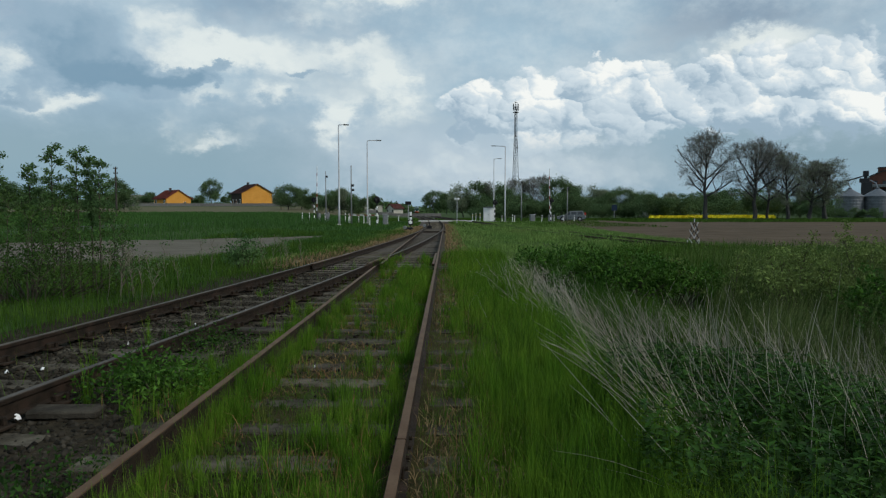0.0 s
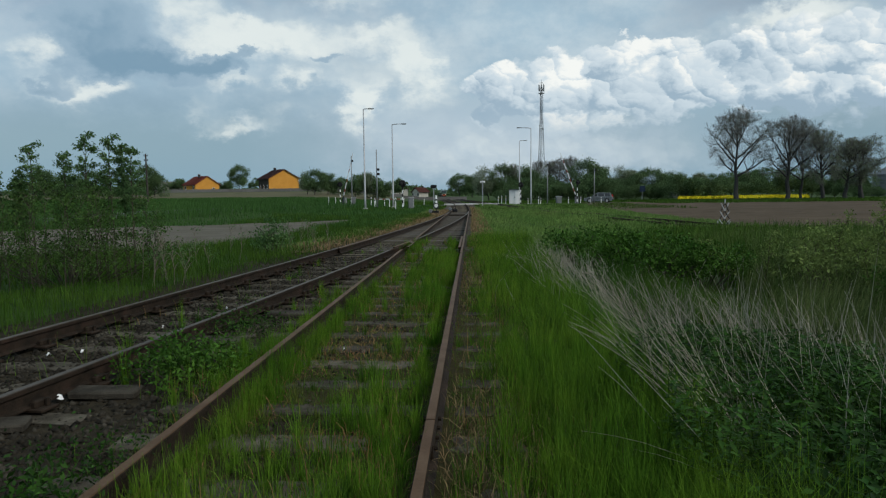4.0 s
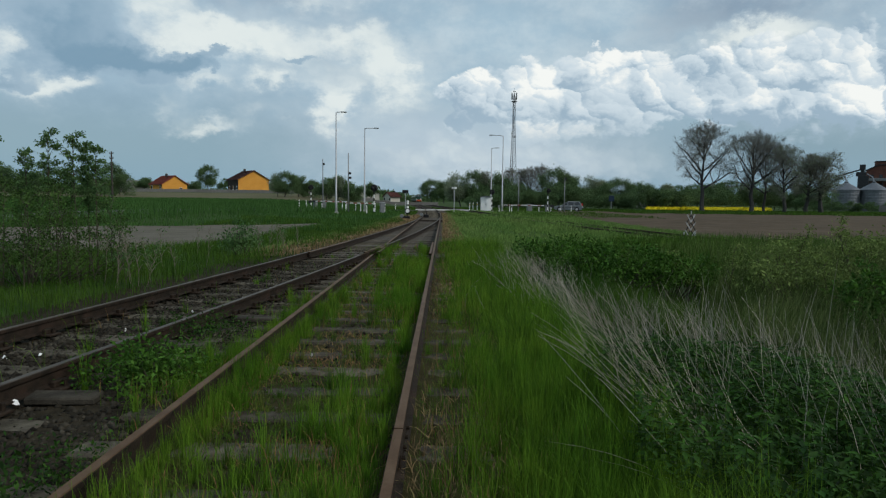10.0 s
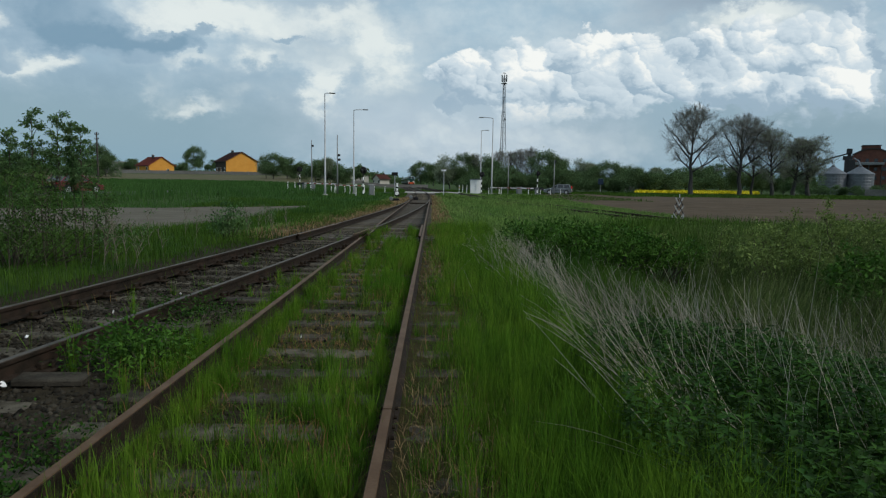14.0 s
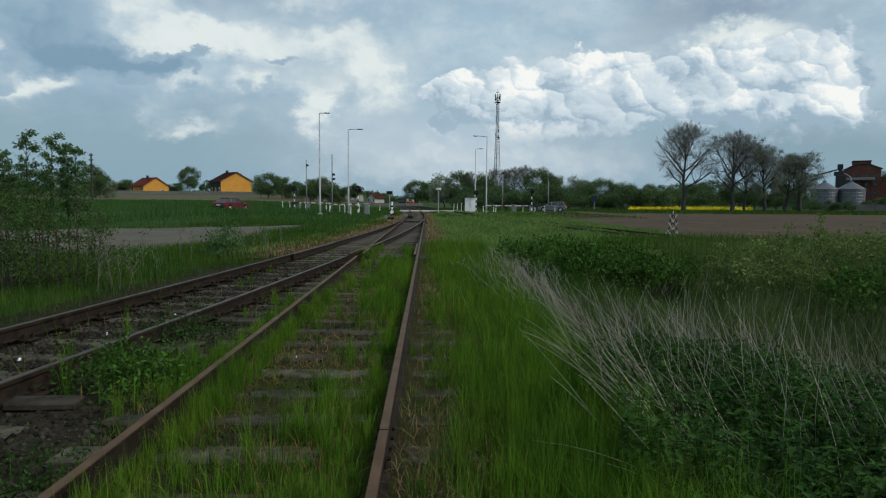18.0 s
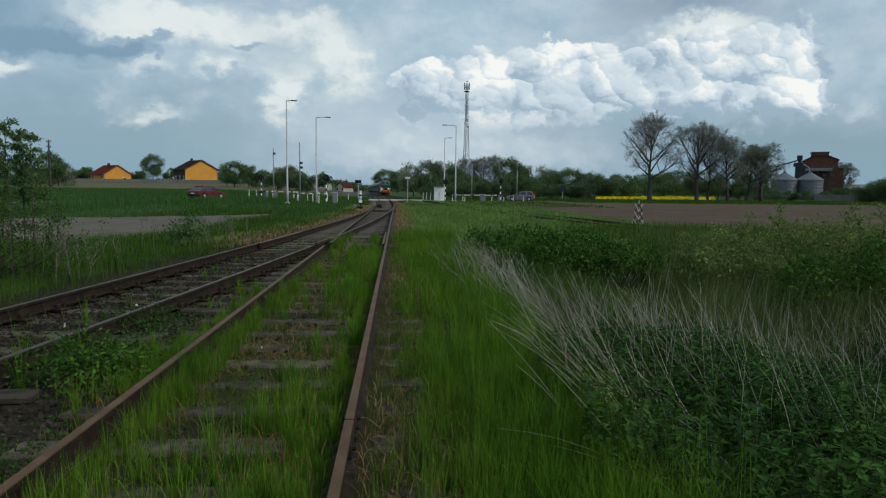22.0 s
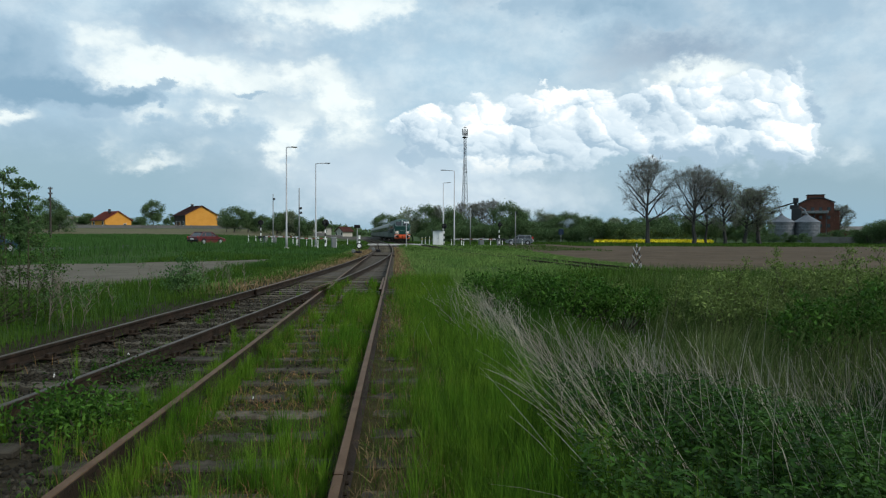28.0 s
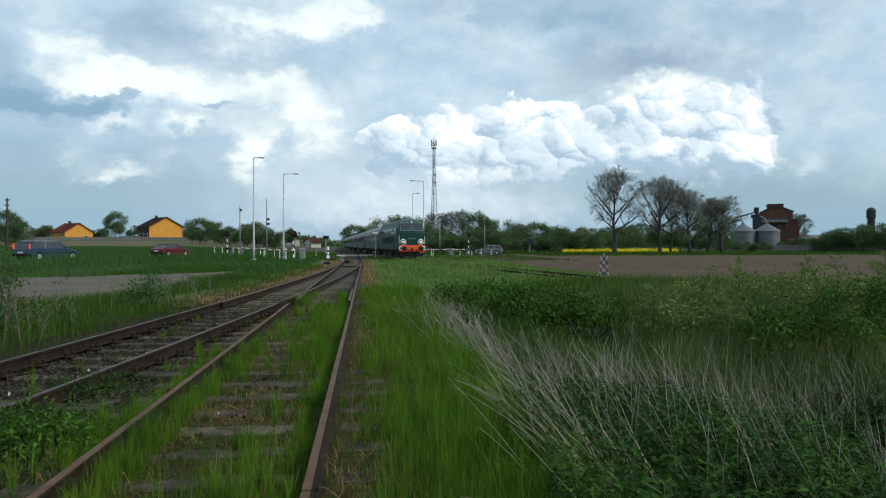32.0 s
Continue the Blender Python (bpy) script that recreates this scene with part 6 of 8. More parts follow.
    for k in range(5):
        part("number_bar", G().box((-0.32 + 0.16 * k, -0.015, 2.12), (0.10, 0.02, 0.12), 0.004), GREEN_L, t)
    part("underframe", G().box((0, L / 2, 0.85), (2.6, L - 0.6, 0.3), 0.05).box((0, L / 2, 0.5), (2.3, 4.2, 0.55), 0.08), UNDER, t)
    bogie(t, 3.9, 3.9, 3)
    bogie(t, L - 3.9, 3.9, 3)
    return t


def car(label, paint, L, W_, H_, estate, lights):
    """Front towards +y, origin on the ground below the middle."""
    t = thing("car", pose(0, 0, 0), label, "car")
    hw, y0, y1 = W_ / 2, -L / 2, L / 2
    sill, belt = 0.22, 0.62 * H_
    low = [(y0 + 0.05, sill + 0.12), (y0, sill + 0.35), (y0 + 0.02, belt - 0.02), (y0 + 0.15, belt + 0.04), (y1 - 1.35, belt + 0.03), (y1 - 0.75, belt - 0.06), (y1 - 0.12, belt - 0.22), (y1, sill + 0.34), (y1 - 0.05, sill + 0.06), (y1 - 0.5, sill), (y0 + 0.5, sill)]
    g = G()
    k = len(low)
    vs = []
    for x, inset in ((-hw, 0.07), (-hw + 0.07, 0.0), (hw - 0.07, 0.0), (hw, 0.07)):
        vs += [(x, y + (inset if y < 0 else -inset) * 0.8, z - inset * 0.3 if z > belt - 0.3 else z) for y, z in low]
    fs = [(i * k + j, i * k + (j + 1) % k, i * k + k + (j + 1) % k, i * k + k + j) for i in range(3) for j in range(k)] + [tuple(range(k)), tuple(range(3 * k, 4 * k))]
    body = part("body", g.add(vs, fs), paint, t)
    # cabin: glasshouse and roof
    rear = y0 + (0.18 if estate else 0.35)
    roof_r = y0 + (0.45 if estate else 0.95)
    roof_f, base_f = y1 - 1.95, y1 - 1.20
    gl = []
    for x0, x1 in ((-1, -1), (1, 1)):
        gl += [(x0 * (hw - 0.06), rear, belt), (x0 * (hw - 0.06), base_f, belt), (x0 * (hw - 0.20), roof_f, H_ - 0.05), (x0 * (hw - 0.20), roof_r, H_ - 0.05)]
    part("glasshouse", G().add(gl, [(0, 1, 2, 3), (4, 5, 6, 7), (0, 4, 7, 3), (1, 5, 6, 2), (3, 2, 6, 7), (0, 1, 5, 4)]), PANE, t, "dark car windows")
    part("roof", G().box((0, (roof_r + roof_f) / 2, H_ - 0.04), (W_ - 0.36, roof_f - roof_r + 0.12, 0.07), 0.03), paint, t)
    for s in (-1, 1):
        for a, b in (((rear, belt), (roof_r, H_ - 0.05)), ((base_f, belt), (roof_f, H_ - 0.05)), ((0.1, belt), (0.05, H_ - 0.05)), ((-0.95, belt), (-0.9, H_ - 0.05))):
            part("pillar", G().path([(s * (hw - 0.055), a[0], a[1]), (s * (hw - 0.195), b[0], b[1])], 0.045, 6), paint, t)
        part("mirror", G().box((s * (hw + 0.08), base_f - 0.25, belt + 0.08), (0.18, 0.12, 0.13), 0.04), paint, t)
        part("head_lamp", G().box((s * (hw - 0.32), y1 - 0.09, belt - 0.27), (0.4, 0.12, 0.15), 0.04), LAMPOFF, t)
        part("tail_lamp", G().box((s * (hw - 0.12), y0 + 0.05, belt + (0.14 if estate else -0.08)), (0.10, 0.10, 0.42 if estate else 0.2), 0.03), lights, t, "red tail lamp")
        part("door_seam", G().box((s * (hw - 0.004), 0.08, belt - 0.3), (0.012, 0.02, 0.55), 0.002).box((s * (hw - 0.004), -0.95, belt - 0.3), (0.012, 0.02, 0.5), 0.002), BLACK, t)
        part("side_strip", G().box((s * (hw + 0.005), -0.1, belt - 0.33), (0.03, L * 0.56, 0.05), 0.01), BLACK, t)
        if estate:
            part("roof_rail", G().path([(s * (hw - 0.24), roof_r + 0.1, H_ + 0.03), (s * (hw - 0.24), roof_f - 0.1, H_ + 0.03)], 0.02, 6), STEEL, t)
        for yy in (y1 - 0.85, y0 + 0.80):
            part("wheel_arch", G().lathe([(0.36, -0.02), (0.385, 0.0), (0.36, 0.02)], 20, pose(s * (hw - 0.01), yy, 0.33, 0, 90, 0)), BLACK, t)
            wh = part("wheel", G().lathe([(0.20, -0.1), (0.30, -0.1), (0.32, -0.06), (0.32, 0.06), (0.30, 0.1), (0.20, 0.1)], 20, pose(s * (hw - 0.09), yy, 0.32, 0, 90, 0)), TYRE, t)
            part("rim", G().lathe([(0.03, 0.0), (0.20, 0.0), (0.21, 0.02), (0.05, 0.03)], 14, pose(s * (hw + 0.015), yy, 0.32, 0, 90, 0)), ALLOY, wh)
    part("bumper", G().box((0, y0 + 0.02, sill + 0.26), (W_ - 0.12, 0.16, 0.22), 0.06), BLACK, t)
    part("bumper", G().box((0, y1 - 0.03, sill + 0.22), (W_ - 0.12, 0.16, 0.22), 0.06), paint, t)
    part("number_plate", G().box((0, y0 - 0.06, sill + 0.42), (0.52, 0.02, 0.12), 0.004), WHITE, t)
    return t


loco = locomotive()
coaches = [coach("dull grey-green passenger coach of the train")]
for k in range(5):
    coaches.append(copy_thing(coaches[0], pose(0, 0, 0)))
red_car = car("red hatchback waiting in line at the crossing", CAR_RED, 4.1, 1.68, 1.42, False, REDP)
blue_car = car("blue estate car braking on the road with lit tail lamps", CAR_BLUE, 4.7, 1.80, 1.50, True, LAMPRED)
grey_car = car("grey car waiting behind the far barrier", CAR_GREY, 4.3, 1.75, 1.50, True, REDP)
grey_car.matrix_basis = pose(20.2, 100.2, land(20.2, 100.2) + 0.09, 0, 0, 74)

# ---------- plants ----------


class Patch:
    """Smooth random field over the plan, for clumps and gaps."""

    def __init__(self, seed, cell):
        self.r, self.c = np.random.default_rng(seed).random((64, 64)), cell

    def __call__(self, x, y):
        u, v = np.asarray(x) / self.c + 900.3, np.asarray(y) / self.c + 900.7
        i, j = np.floor(u).astype(int), np.floor(v).astype(int)
        a, b = u - i, v - j
        a, b = a * a * (3 - 2 * a), b * b * (3 - 2 * b)
        r = lambda p, q: self.r[p % 64, q % 64]
        return (r(i, j) * (1 - a) + r(i + 1, j) * a) * (1 - b) + (r(i, j + 1) * (1 - a) + r(i + 1, j + 1) * a) * b


def blades(name, P, h, w, lean, nr, material, label, category="grass", z=None, wind=(0.0, 0.0), curl=1.0, fan=None):
    """Grass blades as tapered, bent strips; one mesh."""
    n = len(P)
    if n == 0:
        return
    z0 = ground_z(P[:, 0], P[:, 1]) - 0.02 if z is None else z
    az = nr.uniform(0, 2 * np.pi, n)
    side = np.stack([np.cos(az), np.sin(az), np.zeros(n)], 1)
    la = nr.uniform(0, 2 * np.pi, n)
    amt = np.abs(nr.normal(0, 1, n)) * lean
    if fan is not None:
        la, amt = fan
    d = np.stack([np.cos(la) * amt + wind[0], np.sin(la) * amt + wind[1], np.zeros(n)], 1)
    B = np.stack([P[:, 0], P[:, 1], z0], 1)
    h, w = h[:, None], w[:, None]
    up = np.array([0, 0, 1.0])
    m = B + up * h * 0.55 + d * h * 0.35
    t = B + up * h * (1 - 0.25 * np.minimum(1, amt[:, None] * curl)) + d * h * 1.0
    V = np.stack([B - side * w / 2, B + side * w / 2, m + side * w * 0.42, m - side * w * 0.42, t + side * w * 0.06, t - side * w * 0.06], 1).reshape(-1, 3)
    i = np.arange(n)[:, None] * 6
    Q = np.concatenate([i + np.array([[0, 1, 2, 3]]), i + np.array([[3, 2, 4, 5]])], 1).reshape(-1, 4)
    tagged(new(name, np_mesh(name, V, Q, material)), label, category, kind="stuff")


def tufts(name, C, h, per, radius, nr, material, label, width=0.0036, z=None):
    """Tufts: blades that fan out from common roots."""
    n = len(C) * per
    a, q = nr.uniform(0, 6.283, n), np.abs(nr.normal(0, 1, n))
    k = nr.uniform(0.6, 1.4, len(C)).repeat(per) * radius
    P = C.repeat(per, 0) + np.stack([np.cos(a), np.sin(a)], 1) * (q * k)[:, None]
    hh = h.repeat(per) * nr.uniform(0.35, 1.1, n) * np.clip(1.15 - 0.22 * q, 0.4, 1.2)
    la = a + nr.normal(0, 0.7, n)
    amt = 0.06 + 0.26 * q * nr.uniform(0.3, 1.2, n)
    blades(name, P, hh, width * (1 + np.maximum(0, P[:, 1] - 5) * 0.04) * nr.uniform(0.6, 1.3, n), 0, nr, material, label, z=None if z is None else np.full(n, z), fan=(la, amt), curl=1.3)


NR = np.random.default_rng(77)
PA, PB, PC = Patch(1, 0.55), Patch(2, 1.7), Patch(3, 5.0)
SX, BX = np.vectorize(siding_x), np.vectorize(branch_x)
MX = np.vectorize(main_x)


def sample(n, x0, x1, y0, y1, power=1.0):
    y = y0 + (y1 - y0) * NR.random(n) ** power
    return np.stack([x0 + (x1 - x0) * NR.random(n), y], 1)


def track_off(P):
    """Signed distance from the siding's and the branch's centre lines."""
    return P[:, 0] - SX(P[:, 1]), P[:, 0] - BX(P[:, 1])


def keep(P, p):
    return P[NR.random(len(P)) < p]


def lod(P, base, k):
    return base * (1 + np.maximum(0, P[:, 1] - 5) * k)


# tall bright verge beside the near rail
P = sample(52000, -0.2, 2.1, 1.6, 22, 1.7)
edge = 1.25 + 0.032 * P[:, 1] + 0.25 * (PA(P[:, 0], P[:, 1]) - 0.5)
P = P[(P[:, 0] < edge) & (P[:, 0] > SX(P[:, 1]) + 0.86)]
near = (P[:, 0] - SX(P[:, 1]) - 0.86)
P = keep(P, np.clip(near * 1.5 - 0.10 + 0.02 * P[:, 1], 0.02, 1) * np.clip((PA(P[:, 0], P[:, 1]) - 0.25) * 2.0 + (PB(P[:, 0] + 3, P[:, 1]) - 0.45) * 1.3 + near * 0.5, 0.04, 1))
hh = (0.45 + 0.95 * PA(P[:, 0] + 11, P[:, 1])) * (0.16 + 0.26 * PB(P[:, 0], P[:, 1]) + 0.14 * np.clip(P[:, 0] - SX(P[:, 1]) - 0.9, 0, 1)) * NR.uniform(0.5, 1.15, len(P))
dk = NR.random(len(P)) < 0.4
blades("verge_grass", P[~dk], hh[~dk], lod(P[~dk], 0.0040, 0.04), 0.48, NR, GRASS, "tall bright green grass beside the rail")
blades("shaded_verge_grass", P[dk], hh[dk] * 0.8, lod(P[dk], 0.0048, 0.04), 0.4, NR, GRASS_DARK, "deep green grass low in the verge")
C = sample(1500, -0.2, 2.1, 1.7, 20, 1.7)
C = C[(C[:, 0] < 1.25 + 0.032 * C[:, 1]) & (C[:, 0] > SX(C[:, 1]) + 0.85)]
C = keep(C, np.clip((PB(C[:, 0] + 3, C[:, 1]) - 0.2) * 2.2, 0.05, 1) * np.clip((C[:, 0] - SX(C[:, 1]) - 0.9) * 2.2 + 0.02 * C[:, 1], 0.08, 1))
tufts("verge_tufts", C, (0.20 + 0.28 * NR.random(len(C))) * np.clip(0.45 + (C[:, 0] - SX(C[:, 1]) - 0.9), 0.5, 1), 62, 0.038, NR, GRASS, "tall fanning green grass tufts beside the rail")
C = keep(C, 0.45)
C += NR.normal(0, 0.15, C.shape)
tufts("dark_verge_tufts", C, 0.16 + 0.22 * NR.random(len(C)), 40, 0.04, NR, GRASS_DARK, "deep green grass tufts beside the rail")
OLIVEGRASS = mat("olive_track_grass", (0.062, 0.098, 0.018), (0.128, 0.158, 0.036), 1.4, 0.7, 0, 0, island=0.9, trans=0.3, spec=0.06)
DRYGRASS = mat("dry_reddish_grass", (0.16, 0.085, 0.035), (0.22, 0.15, 0.06), 1.2, 0.7, 0, 0, island=0.6)
Q_ = P[NR.random(len(P)) < np.where(P[:, 0] - SX(P[:, 1]) < 1.4, 0.30, 0.06)]
blades("dry_verge_grass", Q_, (0.08 + 0.17 * NR.random(len(Q_))), lod(Q_, 0.005, 0.06), 0.4, NR, DRYGRASS, "dry reddish blades among the verge grass")

# low dry thatch close to the near rail
C = sample(26000, -0.4, 0.9, 1.7, 14, 1.6)
o_ = C[:, 0] - SX(C[:, 1])
C = keep(C, np.where((o_ > 0.82) & (o_ < 1.75), np.clip(1.25 - (o_ - 0.82) * 1.2, 0, 1) * np.clip((PB(C[:, 0] + 5, C[:, 1] + 2) - 0.36) * 1.2, 0.03, 0.28), 0))
blades("verge_thatch", C, 0.04 + 0.09 * NR.random(len(C)), lod(C, 0.0055, 0.05), 1.3, NR, THATCH, "matted dry grass beside the rail", z=np.full(len(C), -0.05))

C = sample(30000, -1.9, -0.2, 1.7, 16, 1.6)
o_ = np.abs(C[:, 0] - SX(C[:, 1]))
C = keep(C, np.where(o_ < 0.68, np.clip((PA(C[:, 0] + 2, C[:, 1] + 9) - 0.36) * 1.4, 0.03, 0.45), 0))
blades("track_thatch", C, 0.03 + 0.06 * NR.random(len(C)), lod(C, 0.005, 0.05), 1.4, NR, DRYGRASS, "matted brown dead grass between the sleepers", z=np.full(len(C), -0.07))
C = keep(sample(16000, -1.9, -0.2, 1.7, 16, 1.6), 1.0)
o_ = np.abs(C[:, 0] - SX(C[:, 1]))
C = keep(C, np.where(o_ < 0.68, np.clip((PB(C[:, 0] + 8, C[:, 1] + 4) - 0.25) * 2.2, 0.06, 0.9), 0))
blades("track_moss", C, 0.03 + 0.05 * NR.random(len(C)), lod(C, 0.008, 0.05), 0.9, NR, GRASS_DARK, "low green weeds and moss between the sleepers", z=np.full(len(C), -0.075))

# tufts between and beside the rails
P = sample(80000, -4.6, -0.2, 1.8, 24, 1.6)
s, b = track_off(P)
inside = (np.abs(s) < 0.70)
strip = np.exp(-((s - 0.42) / 0.22) ** 2) * 1.0 + np.exp(-((s + 0.52) / 0.20) ** 2) * 0.75
mid = np.clip((P[:, 1] - 8.5) / 4, 0, 0.5) * (s > -0.12) * (P[:, 1] < 17) + np.clip((4.4 - P[:, 1]) / 1.5, 0, 0.16)
gap = (s < -0.80) & (b > 0.80)
clump = np.clip((PA(P[:, 0], P[:, 1]) - 0.38) * 4, 0, 1)
big = np.clip((PB(P[:, 0], P[:, 1]) - 0.36) * 4, 0, 1)
p = np.where(inside, np.clip((strip * np.clip(big + 0.25, 0, 1) + mid) * (0.25 + clump), 0, 1), np.where(gap, clump * big * np.exp(-((s + 1.05) / 0.42) ** 2) * 0.9 * np.clip((P[:, 1] - 4.4) / 1.2, 0.06, 1), 0))
p = np.where((np.abs(b) < 0.7), 0.012, p) * np.clip((21 - P[:, 1]) / 4, 0, 1)
P = keep(P, p)
s, b = track_off(P)
hh = (0.10 + 0.24 * PA(P[:, 0] + 7, P[:, 1])) * NR.uniform(0.45, 1.2, len(P)) * np.where(np.abs(s) < 0.7, 1, 1.15)
blades("track_grass", P, hh, lod(P, 0.0036, 0.04), 0.45, NR, GRASS, "bright green grass tufts growing between the rails", z=np.full(len(P), -0.085))
C = keep(P, np.clip(0.045 + 0.003 * P[:, 1], 0, 0.09))
tufts("track_tufts", C, 0.14 + 0.24 * NR.random(len(C)), 56, 0.030, NR, GRASS, "bright green grass tufts rooted between the sleepers", z=-0.085)
C = keep(P, 0.05) + NR.normal(0, 0.08, (1, 2))
tufts("dark_track_tufts", C, 0.10 + 0.16 * NR.random(len(C)), 44, 0.036, NR, GRASS_DARK, "deep green grass tufts rooted between the sleepers", z=-0.085)
Q_ = P[NR.random(len(P)) < 0.30]
blades("dry_track_grass", Q_, (0.06 + 0.14 * NR.random(len(Q_))), lod(Q_, 0.005, 0.06), 0.5, NR, DRYGRASS, "withered reddish blades between the sleepers", z=np.full(len(Q_), -0.06))

# fine olive growth all over the siding, thickest along its rails
P = sample(52000, -2.3, 0.9, 1.7, 15, 1.5)
s, b = track_off(P)
q = np.abs(np.abs(s) - 0.7535)
p = np.where(np.abs(s) < 0.70, 0.16 + 0.62 * np.exp(-(q / 0.17) ** 2), np.where((s > 0.80) & (s < 1.7), 0.28 + 0.2 * (s - 0.8), np.where((s < -0.80) & (b > 0.85), 0.42 * np.exp(-((s + 0.85) / 0.3) ** 2), 0)))
P = keep(P, p * np.clip((PA(P[:, 0] + 4, P[:, 1] + 6) - 0.22) * 2.0, 0.08, 1))
s, b = track_off(P)
hh = (0.04 + 0.13 * PA(P[:, 0] + 1, P[:, 1] + 3)) * NR.uniform(0.5, 1.4, len(P)) * (1 + 0.6 * np.exp(-((np.abs(s) - 0.7535) / 0.15) ** 2))
dk = NR.random(len(P)) < 0.55
blades("olive_track_grass", P[dk], hh[dk], lod(P[dk], 0.0026, 0.05), 0.6, NR, OLIVEGRASS, "fine olive grass spread over the old siding", z=np.full(dk.sum(), -0.08))
blades("fine_track_grass", P[~dk], hh[~dk] * 1.15, lod(P[~dk], 0.0026, 0.05), 0.55, NR, GRASS, "fine bright grass along the rusty rails", z=np.full((~dk).sum(), -0.08))

# clumps that lean against the rails
for name, s0, spread, y0, y1, n, h0, material, label in (
        ("rail_tufts", -0.62, 0.06, 2.2, 9, 150, 0.17, GRASS, "green grass clumps leaning on the rusty rail"),
        ("outer_rail_tufts", -0.92, 0.08, 4.8, 9, 100, 0.17, GRASS, "green grass clumps outside the rusty rail"),
        ("inner_rail_tufts", 0.58, 0.06, 2.4, 15, 190, 0.15, GRASS, "bright grass clumps inside the near rail"),
        ("olive_rail_tufts", -0.58, 0.16, 2.0, 5, 70, 0.12, OLIVEGRASS, "olive grass clumps between the sleepers"),
        ("olive_mid_tufts", 0.0, 0.30, 2.0, 9, 90, 0.07, OLIVEGRASS, "low olive grass clumps between the sleepers")):
    C = sample(n, -1, 1, y0, y1, 1.4)
    C[:, 0] = SX(C[:, 1]) + s0 + NR.normal(0, spread, n)
    C = C[np.abs(np.abs(C[:, 0] - SX(C[:, 1])) - 0.7535) > 0.05]
    C = keep(C, np.clip((PB(C[:, 0] + 2, C[:, 1] + 1) - 0.22) * 2.6, 0.1, 1))
    tufts(name, C, h0 * (0.6 + 0.9 * NR.random(len(C))), 52, 0.034, NR, material, label, width=0.0030, z=-0.07)

# verge beyond the branch track
P = sample(90000, -14, -2.0, 5, 46, 1.35)
b = P[:, 0] - BX(P[:, 1])
P = P[b < -1.02 - 0.25 * PA(P[:, 0], P[:, 1])]
hh = (0.12 + 0.26 * PB(P[:, 0], P[:, 1])) * NR.uniform(0.5, 1.2, len(P)) * np.clip((-1.2 - (P[:, 0] - BX(P[:, 1]))) * 1.2, 0.35, 1)


def in_yard(P):
    o = yard_outline()
    c = np.zeros(len(P), bool)
    for (x0, y0), (x1, y1) in zip(o, o[1:] + o[:1]):
        hit = ((y0 > P[:, 1]) != (y1 > P[:, 1])) & (P[:, 0] < (x1 - x0) * (P[:, 1] - y0) / (y1 - y0 + 1e-12) + x0)
        c ^= hit
    return c


m_ = ~in_yard(P)
P, hh = P[m_], hh[m_]
blades("far_verge_grass", P, hh, lod(P, 0.007, 0.075), 0.28, NR, GRASS_DARK, "dense green grass on the verge beyond the branch track")

# green crop and meadow between the yard and the houses
P = sample(170000, -120, -3, 30, 130, 1.5)
P = P[(P[:, 0] > -1.0 * P[:, 1] - 5) & ~in_yard(P) & (P[:, 0] < SX(P[:, 1]) - 3.2)]
rd = np.array([np.interp(y, [-60, -20, 10, 30, 48, 60, 72, 80, 86, 90], [-41, -36, -31, -29.2, -26.1, -23.5, -20.4, -17.0, -13.5, -9]) for y in P[:, 1]])
P = P[(np.abs(P[:, 0] - rd) > 3.2) & ~((P[:, 1] > 84) & (P[:, 1] < 100) & (P[:, 0] > -16))]
hh = (0.26 + 0.14 * PC(P[:, 0], P[:, 1])) * NR.uniform(0.6, 1.2, len(P))
rr_ = P[:, 0] - np.array([road_x(min(80, y)) for y in P[:, 1]])
hh = hh * np.where((rr_ > 0) & (rr_ < 9) & (P[:, 1] < 80), 2.3, 1.0)
blades("green_crop", P, hh, 0.008 + 0.0006 * P[:, 1], 0.25, NR, GRASS_FIELD, "even dark green young crop across the fields", "crop")

# meadow between the siding and the ploughed field
P = sample(120000, -0.5, 16, 17, 92, 1.5)
fe = np.interp(P[:, 1], [16, 21, 27, 43, 76, 104], [20, 15.2, 12.6, 12.2, 14.0, 18.0])
P = P[(P[:, 0] < fe + 0.3) & (P[:, 0] > SX(P[:, 1]) + 1.7 + 0.5 * PB(P[:, 0], P[:, 1])) & ((np.abs(P[:, 0] - MX(P[:, 1])) > 0.95) | (P[:, 1] < 66))]
inner = np.abs(P[:, 0] - MX(P[:, 1])) < 2.0
hh = (0.12 + 0.16 * PB(P[:, 0], P[:, 1])) * NR.uniform(0.5, 1.2, len(P)) * np.where(inner, 1.5, 1)
blades("meadow_grass", P, hh, 0.007 + 0.0007 * P[:, 1], 0.34, NR, MEADOW, "short green meadow grass beside the running line")

# grass round the crossing and by the road on the far side
P = sample(26000, -14, 22, 60, 135)
P = P[(np.abs(P[:, 0] - SX(P[:, 1])) > 1.9) & (np.abs(P[:, 0] - MX(P[:, 1])) > 1.9) & ~((P[:, 1] > 89 + 0.2 * P[:, 0]) & (P[:, 1] < 98.5 + 0.2 * P[:, 0]))]
blades("roadside_grass", P, 0.16 + 0.18 * NR.random(len(P)), 0.012 + 0.0008 * P[:, 1], 0.3, NR, GRASS_DARK, "rough grass round the level crossing")
P = np.concatenate([sample(22000, 12, 110, 101, 122), sample(22000, 26, 125, 87, 103)])
blades("field_edge_grass", P, 0.2 + 0.3 * NR.random(len(P)), 0.03 + 0.0008 * P[:, 1], 0.3, NR, GRASS_DARK, "rough grass along the far field edge")

# dry orange verges close to the points


